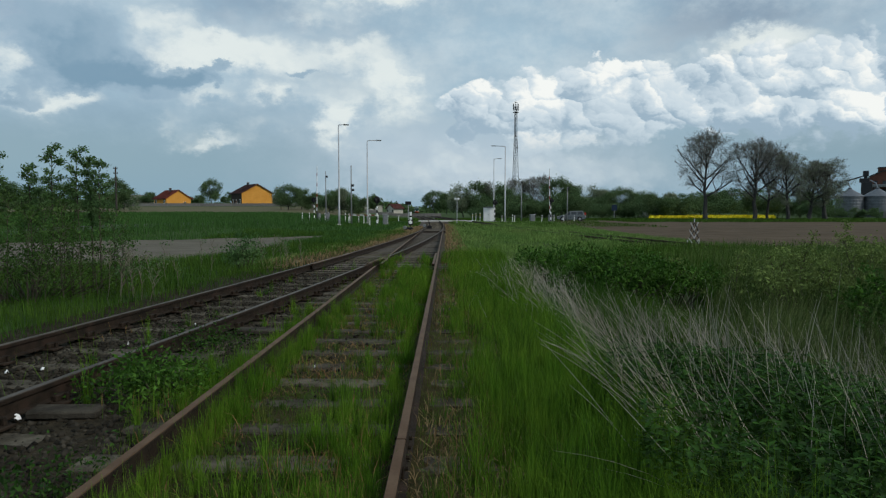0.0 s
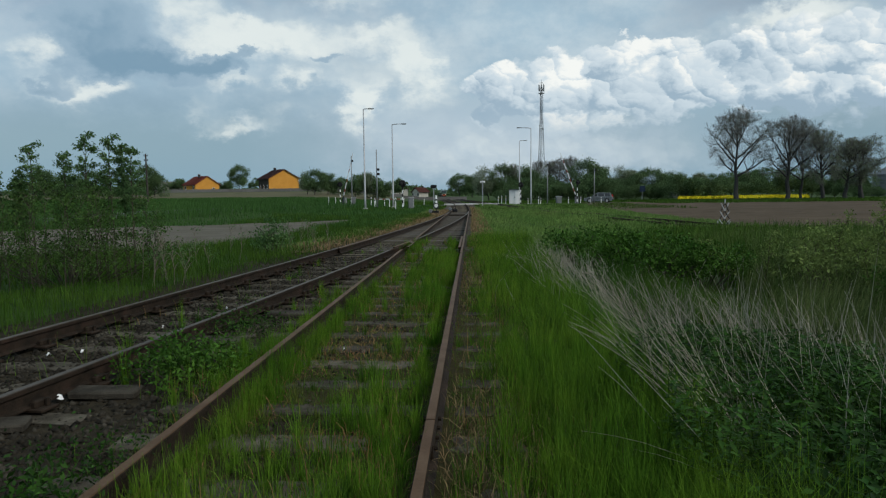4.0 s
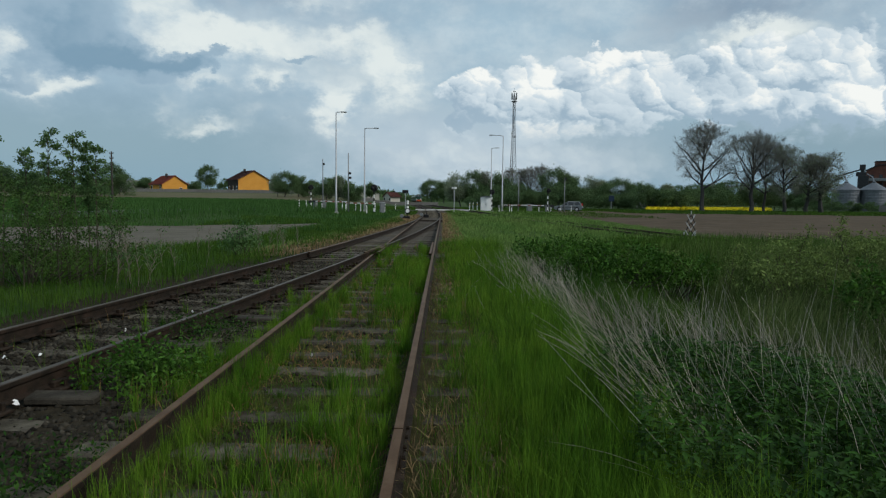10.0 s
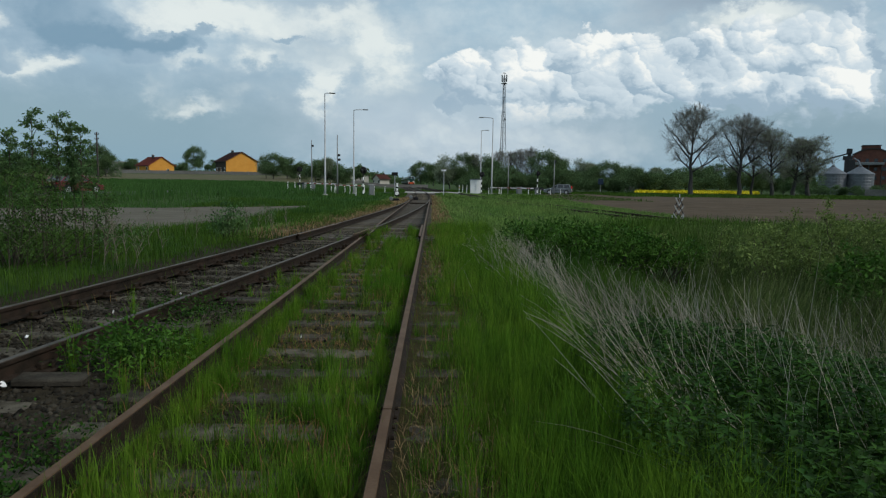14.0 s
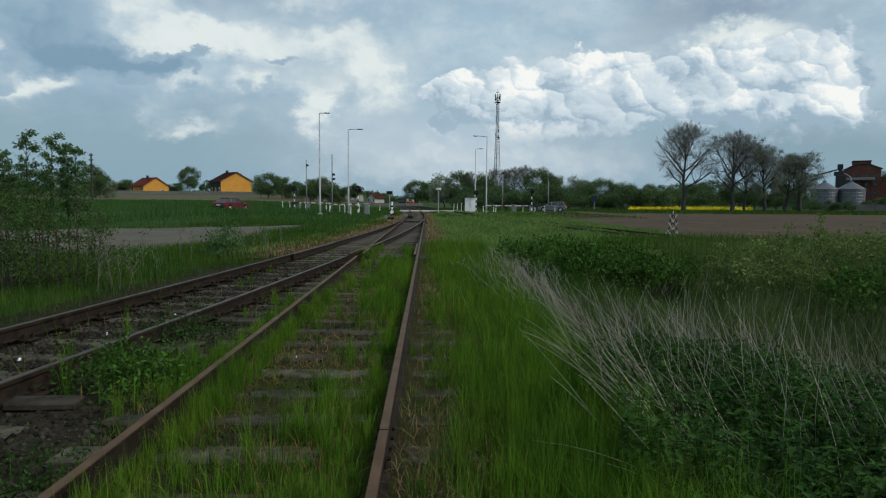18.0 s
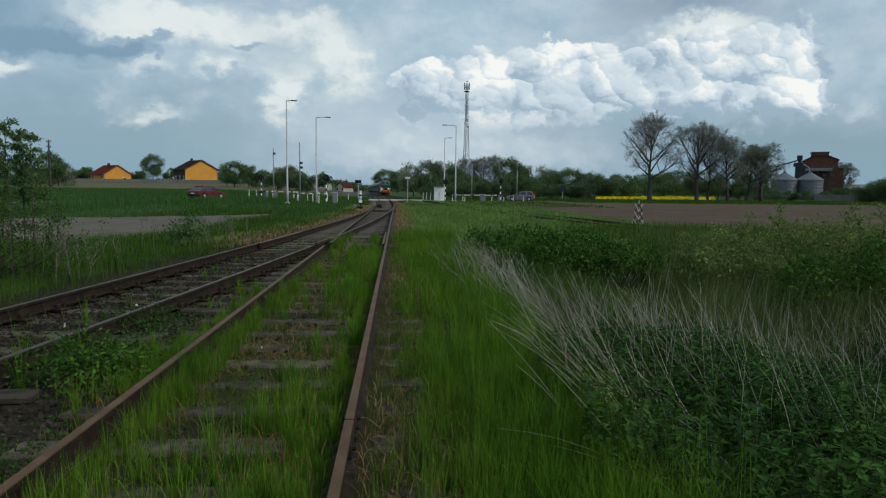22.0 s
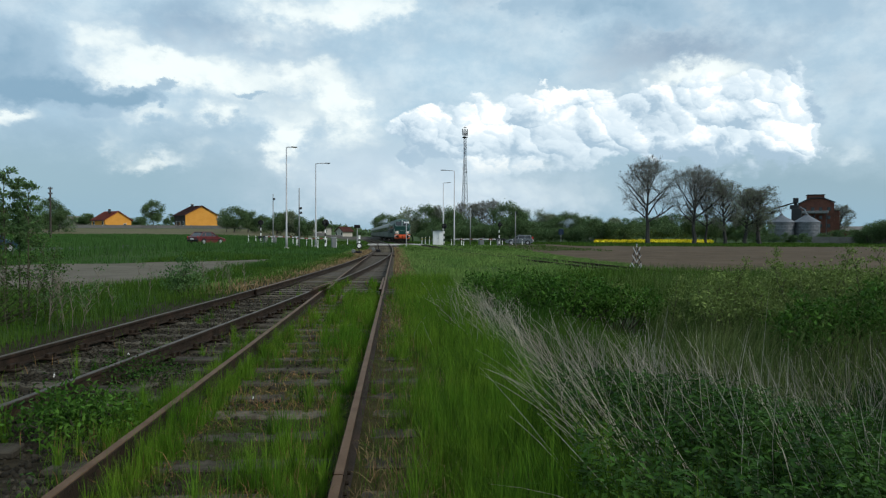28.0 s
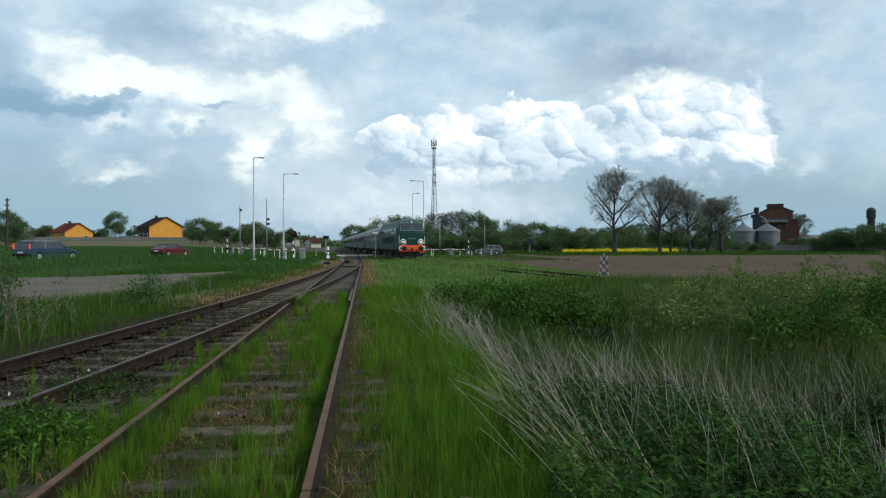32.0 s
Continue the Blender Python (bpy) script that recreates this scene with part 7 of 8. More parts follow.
def dry_strip(name, fx, off, y0, y1, wid):
    g, vs = G(), []
    r_ = random.Random(name)
    n = int((y1 - y0) / 0.6)
    for k in range(n + 1):
        y = y0 + (y1 - y0) * k / n
        w = wid * math.sin(math.pi * (0.06 + 0.88 * k / n)) + 0.1
        vs += [(fx(y) + off - w / 2 + r_.uniform(-.2, .2), y, -0.075), (fx(y) + off + w / 2 + r_.gauss(0, .26), y, -0.075)]
    g.add(vs, [(2 * k, 2 * k + 1, 2 * k + 3, 2 * k + 2) for k in range(n)])
    g.v = [(x, y, max(z, -0.05 if abs(x) < 9 else z) + 0.012) for x, y, z in g.v]
    solo(name, g, DRYEARTH, "dry orange-brown earth strip beside the track", "earth", "structure")
    P = sample(5200, -1.3, 1.3, y0, y1)
    P[:, 0] = np.array([fx(y) for y in P[:, 1]]) + off + (P[:, 0]) * wid * 0.55
    blades(name.replace("earth", "straw"), P, 0.06 + 0.12 * NR.random(len(P)), 0.008 + 0.0007 * P[:, 1], 0.6, NR, THATCH, "sparse dry straw-coloured grass beside the track", z=np.full(len(P), -0.06))
    P = sample(4200, -1, 1, y0, y1)
    P[:, 0] = np.array([fx(y) for y in P[:, 1]]) + off + math.copysign(wid * 0.55, off) + NR.normal(0, 0.26, len(P))
    blades(name.replace("earth", "grass"), P, 0.05 + 0.14 * NR.random(len(P)), 0.008 + 0.0007 * P[:, 1], 0.5, NR, MEADOW, "short green grass creeping over the dry strip", z=np.full(len(P), -0.06))


dry_strip("earth_strip_siding", siding_x, 1.40, 20, 74, 0.60)
dry_strip("earth_strip_branch", branch_x, -2.1, 17, 64, 1.3)

# tall reed grass on the far side of the ditch
P = sample(46000, 2.2, 15, 5.5, 20, 1.2)
P = P[(P[:, 0] > 0.41 * P[:, 1] + 1.0 * (PB(P[:, 0], P[:, 1]) - 0.5)) | (P[:, 1] > 17)]
P = P[(P[:, 0] > 0.9 + 0.09 * P[:, 1]) & ((P[:, 1] > 9.2) | (P[:, 0] > 5.4))]
hh = 0.78 * (0.62 + 0.5 * PB(P[:, 0], P[:, 1])) * NR.uniform(0.55, 1.15, len(P)) * np.clip(1.35 - P[:, 1] * 0.036, 0.5, 1.1) * np.clip(0.85 + 0.07 * (P[:, 0] - 4), 0.85, 1.25)
blades("reed_grass", P, hh, lod(P, 0.0055, 0.06), 0.26, NR, SEDGE, "tall grey-green reed grass along the ditch", wind=(0.10, 0.0))
P = sample(16000, 2.0, 16, 8, 24)
P = P[(P[:, 0] > 0.40 * P[:, 1]) | (P[:, 1] > 16)]
P = P[P[:, 0] > 1.2 + 0.1 * P[:, 1]]
blades("reed_undergrowth", P, 0.3 + 0.35 * NR.random(len(P)), lod(P, 0.012, 0.06), 0.3, NR, GRASS_DARK, "dark green undergrowth below the reeds")


P = sample(9000, 1.8, 5.2, 7.4, 11.6)
P = P[P[:, 0] > 1.15 + 0.105 * P[:, 1]]
blades("ditch_growth", P, 0.22 + 0.34 * PA(P[:, 0] + 5, P[:, 1]) * NR.uniform(0.6, 1.3, len(P)), lod(P, 0.007, 0.05), 0.4, NR, GRASS_DARK, "dark green weeds on the floor of the ditch")
P = sample(30000, 3.6, 13, 6.2, 15, 1.1)
P = P[P[:, 0] > 0.43 * P[:, 1] + 0.9 * (PB(P[:, 0] + 6, P[:, 1]) - 0.5)]
P = keep(P, np.clip((PB(P[:, 0] + 1, P[:, 1] + 7) - 0.30) * 2.4, 0.05, 1))
blades("reed_plumes", P, (0.75 + 0.35 * PB(P[:, 0] + 2, P[:, 1] + 2)) * NR.uniform(0.6, 1.2, len(P)), lod(P, 0.0045, 0.05), 0.34, NR, PLUME, "tall soft olive grass waving over the ditch", wind=(0.16, -0.04), curl=1.4)


def leaf_mesh(name, P, D, U, size, material, narrow=0.5):
    """Folded pointed leaves: P base, D direction, U upward hint."""
    S = np.cross(D, U)
    S /= np.linalg.norm(S, axis=1, keepdims=True) + 1e-9
    Nn = np.cross(S, D)
    s = size[:, None]
    a, b, c = P, P + D * s * 0.45 - Nn * s * 0.02, P + D * s
    l = P + D * s * 0.40 + S * s * narrow * 0.5 + Nn * s * 0.10
    r = P + D * s * 0.40 - S * s * narrow * 0.5 + Nn * s * 0.10
    V = np.stack([a, l, c, b, r], 1).reshape(-1, 3)
    i = np.arange(len(P))[:, None] * 5
    Q = np.concatenate([i + np.array([[0, 1, 2, 3]]), i + np.array([[0, 3, 2, 4]])], 1).reshape(-1, 4)
    return np_mesh(name, V, Q, material)


def nettles():
    P0 = np.concatenate([sample(2900, 0.9, 5.6, 1.9, 7.0), sample(1150, 2.0, 7.0, 3.0, 8.0)])
    P0 = P0[(P0[:, 0] > 0.86 + 0.095 * P0[:, 1] + 0.65 * (PA(P0[:, 0], P0[:, 1]) - 0.5))]
    rows = []
    stems = G()
    for x, y in P0:
        h = NR.uniform(0.20, 0.46) * (0.40 + 0.95 * float(PB(x, y))) * float(1 - 0.5 * sstep(4.6, 6.6, y))
        z = float(ground_z(x, y)) + 0.06 * float(PB(x, y))
        dx, dy = NR.normal(0, 0.08, 2)
        tiers = int(NR.integers(6, 9))
        a0 = NR.uniform(0, 6.28)
        for k in range(tiers):
            f = 0.30 + 0.70 * (k + 1) / tiers
            for q in range(2 if k < tiers - 1 else 4):
                a = a0 + k * 1.571 + q * (3.1416 if k < tiers - 1 else 1.571)
                rows.append((x + dx * f, y + dy * f, z + h * f, math.cos(a), math.sin(a), -0.30 - 0.25 * (1 - f) + (0.35 if k == tiers - 1 else 0), NR.uniform(0.044, 0.084) * (1.15 - 0.40 * f)))
        if NR.random() < 0.5:
            stems.path([(x, y, z), (x + dx, y + dy, z + h)], [0.004, 0.002], 3, False)
    A = np.array(rows)
    A[:, 3:6] += NR.normal(0, 0.24, (len(A), 3))
    D = A[:, 3:6] / np.linalg.norm(A[:, 3:6], axis=1, keepdims=True)
    U = np.tile([0, 0, 1.0], (len(A), 1)) + NR.normal(0, 0.25, (len(A), 3))
    tagged(new("nettle_patch", leaf_mesh("nettle_patch", A[:, :3], D, U, A[:, 6], NETTLE, 0.46)), "thick patch of dark green nettles in the ditch", "nettles", kind="stuff")
    tagged(new("nettle_stems", stems.mesh("nettle_stems", GRASS_DARK)), "thin green nettle stems in the ditch", "nettles", kind="stuff")


nettles()


def stalks(name, P, length, lean_x, lean_s, radius, label, material=STRAW):
    g = G()
    for x, y in P.tolist():
        L_ = float(length * NR.uniform(0.45, 1.15)) * (1.0 if x < 3.5 else max(0.55, 1.0 - 0.12 * (x - 3.5)))
        z = float(ground_z(x, y)) + 0.12
        lx, ly, k = float(NR.normal(lean_x, lean_s)), float(NR.normal(-0.05, 0.28)), float(NR.normal(0, 0.10))
        d = Vector((lx, ly, 1)).normalized() * L_
        sag = 0.13 * abs(lx) * L_
        p0 = Vector((x, y, z))
        pts = [p0 + d * f + Vector((k * f * f, 0.1 * k * f, -sag * f * f)) for f in (0, 0.35, 0.6, 0.8, 1)]
        r = float(radius * NR.uniform(0.7, 1.4) * (1 + 0.03 * y))
        g.path(pts, [r, r * 0.9, r * 0.75, r * 0.55, r * 0.3], 3, False)
    tagged(new(name, g.mesh(name, material)), label, "dead reeds", kind="stuff")


# dead stalks: a drift leaning over the verge, a belt across the ditch, strays over the nettles
n_ = 85
y_ = NR.uniform(5.0, 9.0, n_)
stalks("dead_reed_drift", np.stack([1.10 + 0.105 * y_ + NR.normal(0, 0.16, n_), y_], 1), 0.72, -0.74, 0.25, 0.0018, "pale dead reed stalks leaning over the verge")
y_ = NR.uniform(3.5, 5.4, n_)
stalks("dead_reed_slant", np.stack([1.08 + 0.125 * y_ + NR.normal(0, 0.17, n_), y_], 1), 0.86, -0.64, 0.16, 0.0018, "long pale dead reed stalks slanting out of the nettles")
P = sample(1050, 1.6, 7.6, 5.8, 8.2)
P = keep(P, np.clip(1.05 - 0.06 * P[:, 0] + 0.9 * (PA(P[:, 0], P[:, 1]) - 0.5), 0.1, 1))
stalks("dead_reed_thicket", P, 0.54, -0.12, 0.30, 0.0013, "belt of fine grey dead stalks behind the nettles", DEADSTEM)
P = sample(820, 1.7, 7.2, 3.1, 7.2)
P = P[P[:, 0] > 0.95 + 0.15 * P[:, 1]]
stalks("dead_reed_stray", P, 0.88, -0.38, 0.34, 0.0016, "long dead reed stalks standing over the nettles")
P = sample(9, 1.5, 5.6, 4.4, 7.0)
stalks("dead_reed_tall", P, 1.2, -0.10, 0.30, 0.0020, "single tall dead reed stalks above the ditch")
P = sample(4, 1.15, 1.5, 2.9, 4.0)
stalks("dead_reed_fallen", P, 0.75, -1.25, 0.25, 0.0018, "fallen dead reed stalks arching over the verge")
y_ = NR.uniform(8.6, 15.5, 460)
stalks("dead_reed_far", np.stack([1.40 + 0.032 * y_ + NR.normal(0.10, 0.42, 460), y_], 1), 0.52, -0.40, 0.40, 0.0017, "faded dead reeds at the edge of the verge")


def bush(name, x, y, w, d, h, lumps, leaves, size, material, label, seed):
    r_, nr = random.Random(seed), np.random.default_rng(seed)
    t = thing(name, pose(x, y, land(x, y)), label, "bush")
    C = []
    for k in range(lumps):
        a, q = r_.uniform(0, 6.28), math.sqrt(r_.random())
        cx, cy, cz = 0.5 * w * q * math.cos(a), 0.5 * d * q * math.sin(a), h * r_.uniform(0.45, 1.0) * (1 - 0.35 * q)
        part("branch", G().path([(cx * 0.3, cy * 0.3, -0.05), (cx * 0.7, cy * 0.7, cz * 0.5), (cx, cy, cz)], [0.014, 0.010, 0.004], 4, False), STEM, t)
        for _ in range(7):
            v = Vector((r_.gauss(0, 1), r_.gauss(0, 1), r_.gauss(0, 1))).normalized() * r_.uniform(0.5, 1.0)
            C.append((cx + v.x * 0.30, cy + v.y * 0.30, max(0.08, cz + v.z * 0.22)))
    part("foliage", leaf_cloud(C, nr, leaves, 0.075, size, material, "foliage", 0.9, 0.3), None, t)
    return t


bush("ditch_bush", 3.3, 12.4, 2.4, 2.0, 1.15, 60, 16, 0.042, BUSHLEAF, "low dense dark green bush in the ditch", 3)
bush("ditch_bush", 4.6, 12.9, 2.0, 2.0, 1.1, 46, 16, 0.042, BUSHLEAF, "low dense dark green bush in the ditch", 4)
bush("ditch_bush", 2.6, 14.8, 1.8, 2.6, 0.9, 32, 14, 0.045, BUSHLEAF, "low dark bush beside the grassy verge", 5)
bush("willow_bush", 6.6, 12.0, 1.8, 1.8, 1.05, 30, 10, 0.04, WILLOW, "grey-green willow bush among the reeds", 6)
bush("willow_bush", 9.6, 12.4, 2.2, 2.0, 1.3, 40, 10, 0.042, WILLOW, "grey-green willow bush among the reeds", 27)
bush("willow_bush", 8.0, 11.2, 2.0, 1.8, 1.2, 36, 10, 0.04, WILLOW, "grey-green willow bush among the reeds", 28)
bush("willow_bush", 5.9, 10.2, 1.8, 1.5, 0.95, 30, 10, 0.038, WILLOW, "grey-green willow bush among the reeds", 29)
bush("ditch_bush", 8.0, 9.0, 2.0, 1.8, 1.1, 44, 16, 0.042, BUSHLEAF, "dense dark green bush among the reeds", 7)
bush("ditch_bush", 6.3, 8.3, 1.9, 1.5, 0.95, 40, 16, 0.040, BUSHLEAF, "dense dark green bush among the reeds", 8)


def sapling(x, y, h, spread, seed, label, leafy=1.0, size=0.055, low=0.3, per=24, bark=None, leaf=None, tuft=0.072, sway=0.08, name="sapling", group="saplings beside the branch track"):
    r_, nr = random.Random(seed), np.random.default_rng(seed)
    t = thing(name, pose(x, y, land(x, y)), label, "sapling", group)
    g, C = G(), []
    lean = Vector((r_.uniform(-sway, sway) / min(1, h / 2), r_.uniform(-sway, sway) / min(1, h / 2), 1))
    pts = [Vector((0, 0, 0))]
    for k in range(5):
        pts.append(pts[-1] + (lean + Vector((r_.uniform(-1, 1), r_.uniform(-1, 1), 0)) * sway * 1.25).normalized() * h / 5)
    g.path(pts, [h * w for w in (0.0062, 0.0055, 0.0046, 0.0036, 0.0026, 0.0014)], 6, False)
    part("stem", g, bark or STEM, t)
    n = int(7 + h * 4)
    for k in range(n):
        f = low + (1 - low) * (k + r_.random()) / n
        i = min(4, int(f * 5))
        p = pts[i].lerp(pts[i + 1], f * 5 - i)
        a = k * 2.4 + r_.uniform(-.5, .5)
        L_ = spread * (1.15 - 0.75 * f) * r_.uniform(0.6, 1.2)
        q = p + Vector((math.cos(a) * L_, math.sin(a) * L_, L_ * r_.uniform(0.7, 1.5)))
        mid_ = p.lerp(q, 0.5) + Vector((0, 0, 0.04))
        part("branch", G().path([p, mid_, q], [0.006, 0.004, 0.002], 4, False), bark or STEM, t)
        C += [q, mid_.lerp(q, 0.6)] if r_.random() < leafy else []
    C += [pts[-1], pts[-2]] if leafy > 0.3 else []
    if C:
        part("foliage", leaf_cloud(C, nr, per, tuft, size, leaf or SAPLEAF, "foliage", 0.75, 0.3), None, t)
    return t


lab = "slender young sapling with clustered dark green leaves"
for k, (x, y, h, s) in enumerate(((-8.15, 11.6, 2.82, 0.27), (-7.51, 11.6, 2.58, 0.26), (-7.13, 11.6, 2.90, 0.25), (-6.62, 11.6, 2.80, 0.25), (-6.26, 11.6, 2.64, 0.23), (-8.47, 11.6, 2.2, 0.2), (-8.33, 11.6, 2.34, 0.18), (-6.52, 11.8, 2.7, 0.12), (-9.1, 11.8, 2.35, 0.22), (-9.7, 12.0, 2.5, 0.28), (-10.4, 12.0, 2.4, 0.3))):
    sapling(x, y, h - 0.2, s, 60 + k, lab, 1.0, 0.030, 0.50, 40, tuft=0.044, sway=0.02)
for k, (x, y, h) in enumerate(((-7.4, 10.6, 1.6), (-6.9, 10.5, 1.5), (-6.4, 10.7, 1.55), (-8.3, 10.8, 1.6), (-7.9, 12.4, 1.9), (-6.0, 11.0, 1.15), (-5.6, 11.3, 0.95), (-9.1, 11.0, 1.6), (-7.0, 12.0, 2.0), (-6.5, 12.1, 1.95), (-7.6, 11.0, 1.85), (-8.6, 11.2, 1.7), (-6.7, 11.2, 1.7), (-7.2, 11.9, 1.9), (-8.1, 11.4, 1.9), (-7.8, 10.4, 1.2), (-6.2, 10.9, 1.3), (-6.6, 10.2, 1.1), (-7.1, 10.9, 1.6), (-5.9, 11.6, 1.3), (-7.55, 11.7, 1.9), (-6.85, 11.7, 1.9), (-8.0, 11.0, 1.3), (-7.3, 10.3, 1.0), (-6.1, 11.8, 1.5), (-6.8, 10.8, 1.2))):
    sapling(x, y, h, 0.36, 160 + k, "twiggy young sapling with sparse olive leaves", 0.9, 0.026, 0.12, 20, leaf=UNDERLEAF, tuft=0.075)
for k, (x, y, h) in enumerate(((-5.35, 11.0, 0.95), (-5.1, 11.2, 0.8), (-5.5, 10.8, 0.75), (-5.75, 11.6, 0.8), (-5.9, 13.5, 0.9), (-5.6, 15.2, 0.9), (-6.3, 16.5, 0.8), (-4.9, 17.2, 0.9), (-4.6, 18.0, 0.9), (-4.3, 17.6, 0.7), (-5.2, 12.5, 0.6), (-5.28, 11.06, 0.8), (-5.42, 11.1, 0.9), (-5.6, 10.9, 0.7), (-5.15, 11.1, 0.7), (-5.95, 11.2, 1.0), (-4.75, 17.6, 0.9), (-4.95, 17.5, 0.8), (-4.4, 17.9, 0.8), (-4.1, 18.4, 0.8))):
    sapling(x, y, h, 0.20, 90 + k, "thin bare sapling with pale stems", 0.25, 0.024, 0.35, 14, PALESTEM)
for k, (x, y, h) in enumerate(((5.2, 11.4, 1.15), (5.7, 10.6, 1.05), (6.2, 11.2, 1.25), (6.8, 10.2, 1.2), (7.2, 11.0, 1.35), (7.6, 9.6, 1.2), (8.1, 10.6, 1.4), (8.6, 9.8, 1.3), (9.1, 10.8, 1.45), (9.6, 9.9, 1.35), (10.2, 11.0, 1.5), (6.4, 9.0, 1.0), (7.0, 8.4, 1.0), (5.9, 9.5, 0.95), (8.0, 8.6, 1.15), (10.8, 11.8, 1.5), (4.9, 12.2, 1.1), (11.4, 12.0, 1.5))):
    sapling(x, y, h, 0.20, 300 + k, "slender willow shoot with pale narrow leaves in the ditch", 1.0, 0.026, 0.25, 18, leaf=WILLOW, tuft=0.05, sway=0.14, name="willow_shoot", group="willow shoots in the ditch")
bush("verge_bush", -5.4, 17.2, 0.8, 0.8, 0.95, 14, 12, 0.045, SAPLEAF, "small leafy bush beside the branch track", 15)
bush("verge_bush", -7.4, 11.4, 3.2, 1.6, 0.85, 44, 9, 0.032, UNDERLEAF, "leafy undergrowth below the saplings", 16)
bush("weed_clump", -2.42, 5.3, 0.75, 0.8, 0.26, 22, 18, 0.026, BUSHLEAF, "low broad-leaved weed clump between the tracks", 17)
bush("weed_clump", -2.55, 6.9, 0.6, 0.8, 0.20, 12, 16, 0.018, NETTLE, "low broad-leaved weed clump between the tracks", 18)
bush("weed_clump", -2.15, 2.8, 0.40, 0.4, 0.15, 9, 14, 0.024, NETTLE, "low broad-leaved weed clump beside the rail", 20)
bush("weed_clump", -2.0, 3.4, 0.6, 0.5, 0.13, 9, 14, 0.016, NETTLE, "low broad-leaved weed clump between the tracks", 19)

# loose ballast stones


def stones():
    n = 42000
    P = sample(n, -6.2, 0.6, 2.2, 20, 1.5)
    s, b = track_off(P)
    P = P[(np.abs(np.abs(s) - 0.7535) > 0.07) & (np.abs(np.abs(b) - 0.7535) > 0.07) & (b > -1.5) & (s < 0.72) & ((np.abs(s) > 0.72) | (NR.random(len(P)) < 0.22))]
    n = len(P)
    r = NR.uniform(0.012, 0.034, n) * (1 + 0.02 * P[:, 1])
    oct_ = np.array([[1, 0, 0], [0, 1, 0], [-1, 0, 0], [0, -1, 0], [0, 0, 0.8], [0, 0, -0.6]])
    V = P[:, None, :].repeat(6, 1)
    W = oct_[None] * (r[:, None, None]) * NR.uniform(0.6, 1.35, (n, 6, 1))
    a = NR.uniform(0, 6.28, n)
    c, si = np.cos(a)[:, None], np.sin(a)[:, None]
    Xs = W[:, :, 0] * c - W[:, :, 1] * si
    Ys = W[:, :, 0] * si + W[:, :, 1] * c
    Vv = np.stack([V[:, :, 0] + Xs, V[:, :, 1] + Ys, W[:, :, 2] - 0.072 + NR.uniform(-0.008, 0.01, (n, 1))], 2).reshape(-1, 3)
    T = np.array([[0, 1, 4], [1, 2, 4], [2, 3, 4], [3, 0, 4], [1, 0, 5], [2, 1, 5], [3, 2, 5], [0, 3, 5]])
    tagged(new("ballast_stones", np_mesh("ballast_stones", Vv, (np.arange(n)[:, None, None] * 6 + T[None]).reshape(-1, 3), STONES)), "loose dark ballast stones between the rails", "stones", kind="stuff")


stones()


def litter(x, y, w, d, seed, label, material=WHITE):
    r_ = random.Random(seed)
    g = G()
    k = 7
    ring = [(w * math.cos(6.28 * j / k) * r_.uniform(0.6, 1.1), d * math.sin(6.28 * j / k) * r_.uniform(0.6, 1.1), r_.uniform(0.0, 0.035)) for j in range(k)]
    vs = [(0, 0, 0.04)] + ring + [(a, b, c - 0.006) for a, b, c in ring] + [(0, 0, 0.03)]
    fs = [(0, 1 + j, 1 + (j + 1) % k) for j in range(k)] + [(2 * k + 1, 1 + k + (j + 1) % k, 1 + k + j) for j in range(k)] + [(1 + j, 1 + k + j, 1 + k + (j + 1) % k, 1 + (j + 1) % k) for j in range(k)]
    ob = solo("litter", g.add(vs, fs), material, label, "litter")
    ob.matrix_basis = pose(x, y, -0.035, 0, 0, r_.uniform(0, 180))


for k, (x, y, w) in enumerate(((-3.83, 6.0, 0.06), (-4.1, 5.9, 0.07), (-3.14, 4.6, 0.07), (-3.3, 8.4, 0.04), (-3.0, 9.6, 0.03), (-2.6, 12.4, 0.05), (-1.25, 6.1, 0.025), (-3.6, 7.2, 0.03), (-3.25, 4.5, 0.04))):
    litter(x, y, w * 0.48, w * 0.32, k, "crumpled white scrap of litter on the ballast")
for k, (x, y, L_, a) in enumerate(((-2.86, 4.75, 0.5, 8), (-2.7, 6.5, 0.55, -4), (-3.25, 4.0, 0.5, 20), (-2.35, 8.0, 0.5, 5))):
    ob = solo("broken_board", G().box((0, 0, 0), (L_, 0.2, 0.06), 0.012), OLDBOARD, "broken piece of grey sleeper timber on the ballast", "board", group="broken boards")
    ob.matrix_basis = pose(x, y, -0.03, 1, 2, a)

# ---------- what moves ----------


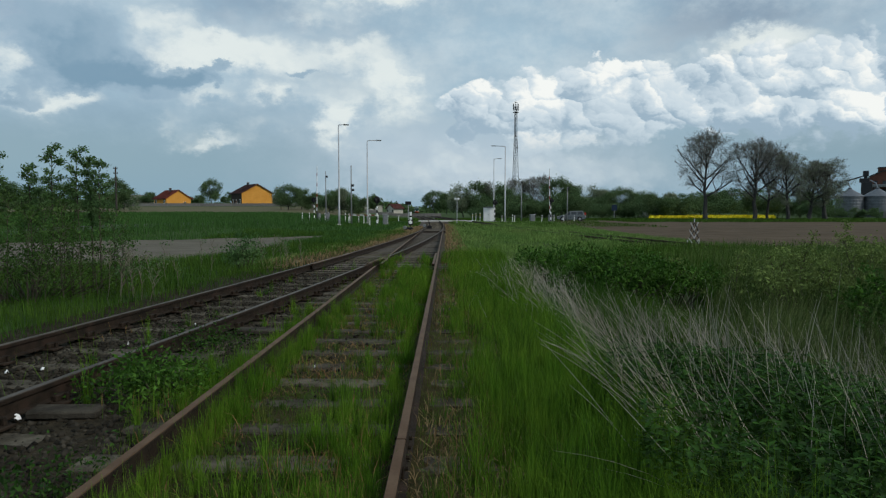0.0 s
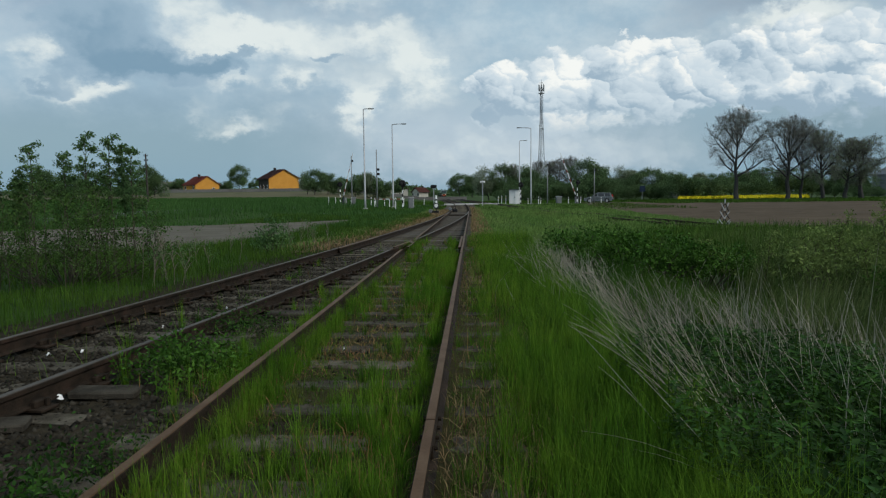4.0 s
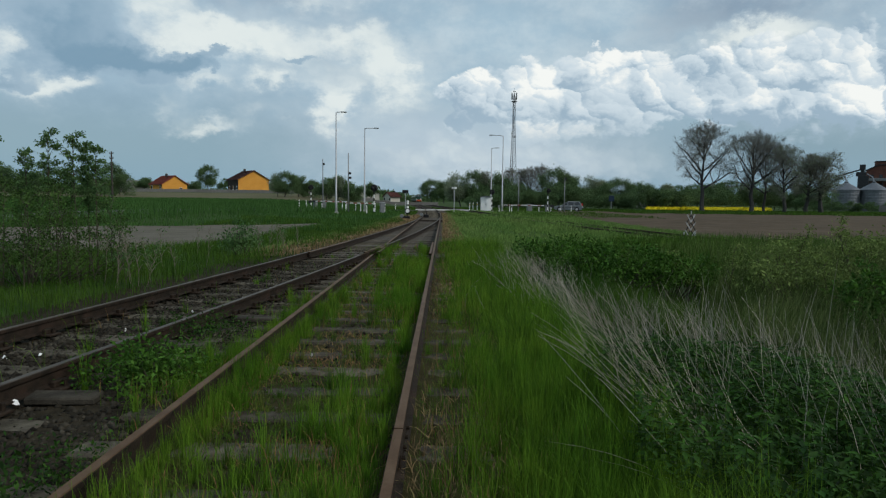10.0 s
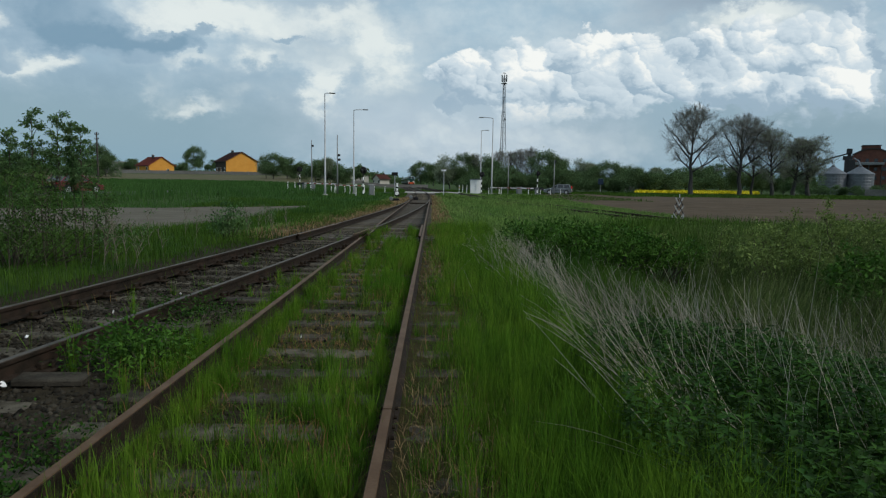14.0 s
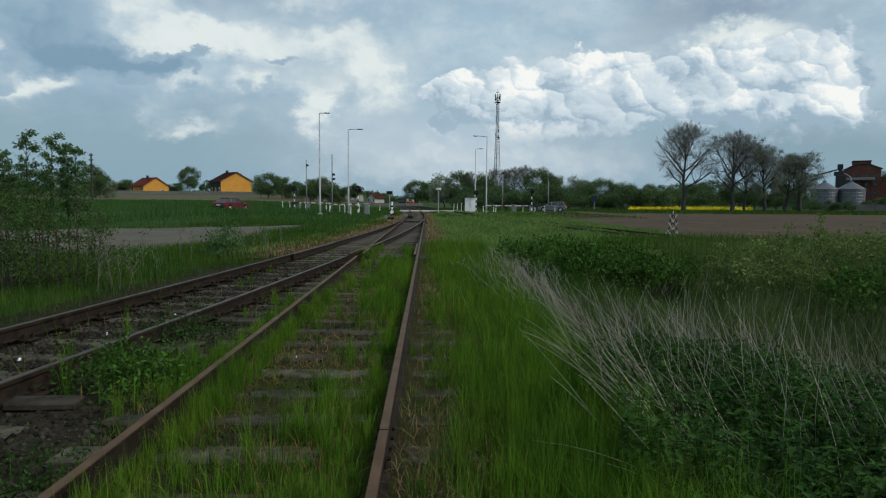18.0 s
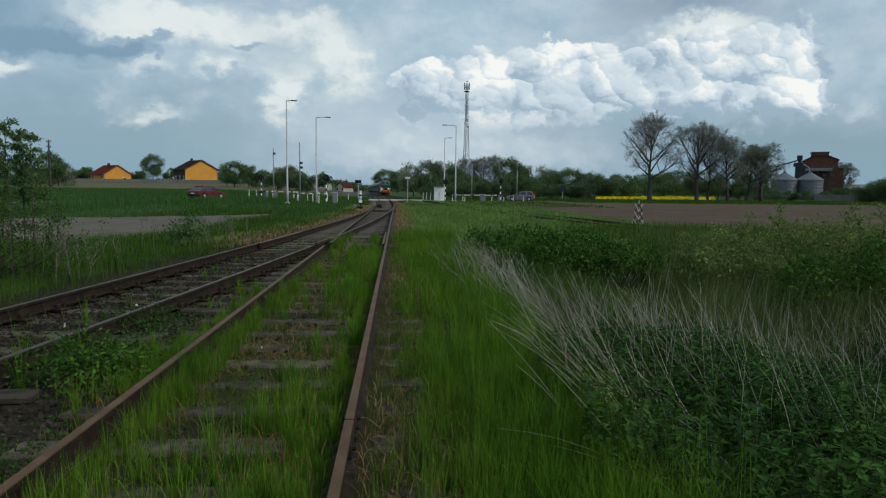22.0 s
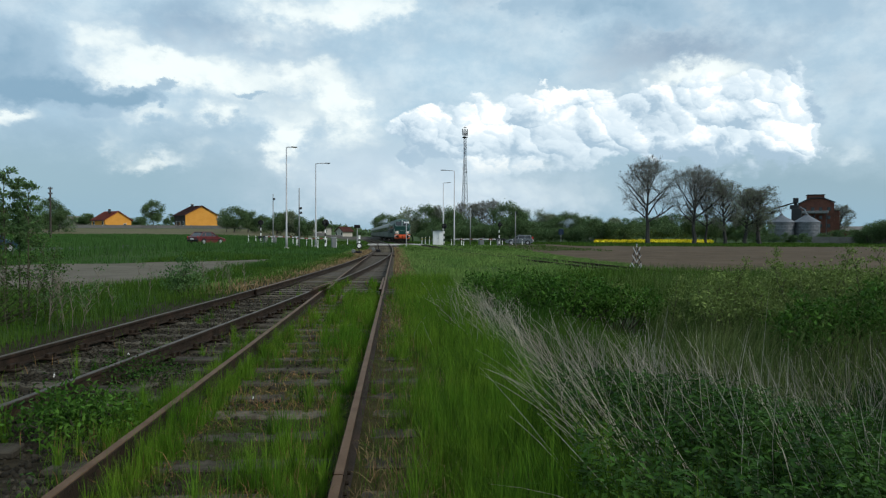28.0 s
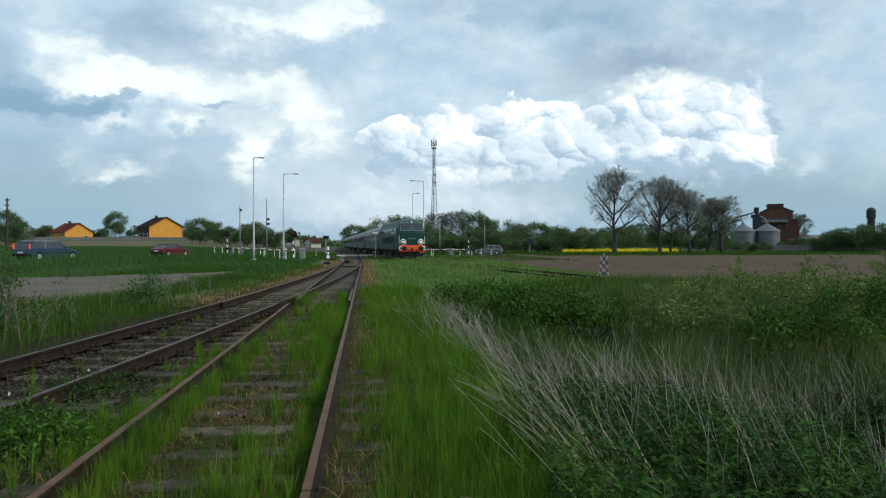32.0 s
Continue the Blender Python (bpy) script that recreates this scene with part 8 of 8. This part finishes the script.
def arc(x0, y0, back):
    """The point on the running line that lies back metres behind (x0, y0)."""
    y, s = y0, 0.0
    while s < back:
        s += 0.5 * math.hypot(1, main_x(y + 0.5) - main_x(y))
        y += 0.5
    return y


def train_y(t):
    return 67.0 + 11.8 * (32.0 - t)


def on_line(front, length):
    """Pose of a vehicle whose front stands at distance front down the line."""
    a, b = front + 0.15 * length, front + 0.85 * length
    xa, xb = main_x(a), main_x(b)
    turn = -math.degrees(math.atan((xb - xa) / (b - a)))
    x = xa - (xb - xa) / (b - a) * 0.15 * length
    return pose(x, front, RAIL_Z, 0, 0, turn)


def on_road(y, lift=0.09, extra=10.0):
    dx = road_x(y + 1.5) - road_x(y - 1.5)
    x = road_x(y)
    return pose(x, y, land(x, y) + lift, 0, 0, -math.degrees(math.atan(dx / 3)) - extra * float(sstep(30, 55, y)))


def motions():
    times = [0, 4, 8, 12, 16, 18, 20, 22, 24, 26, 28, 29, 30, 31, 32]
    walk(loco, [(t, on_line(train_y(t), 18.9)) for t in times])
    for k, c in enumerate(coaches):
        walk(c, [(t, on_line(train_y(t) + 19.4 + 24.7 * k, 24.2)) for t in times])
    red = [(0, -58), (5, -21), (10, 18), (12, 33), (13.8, 46), (14.5, 51.2), (15.5, 57.8), (16.5, 63.6), (17.2, 67.6), (18, 70), (19, 71.3), (20, 71.9), (26, 72), (32, 72)]
    walk(red_car, [(t, on_road(y)) for t, y in red])
    blue = [(0, -59), (15, -50), (20, -22), (24, 10), (26, 27), (27.5, 40), (28.5, 46.8), (29, 49.3), (29.5, 50.9), (30, 52), (30.5, 53), (31, 53.8), (31.5, 54.2), (32, 54.2)]
    walk(blue_car, [(t, on_road(y)) for t, y in blue])
    fall = [(0, 89), (2.2, 89), (3, 84), (3.5, 78), (4.5, 60), (5.5, 40), (6, 31), (6.5, 21), (7, 12), (7.5, 4.5), (8, 0.5), (8.4, 0), (20, 0), (32, 0)]
    for b in (boom_l, boom_r):
        walk(b, [(t, pose(0, 0, 1.0, 0, -a, 0)) for t, a in fall])


motions()
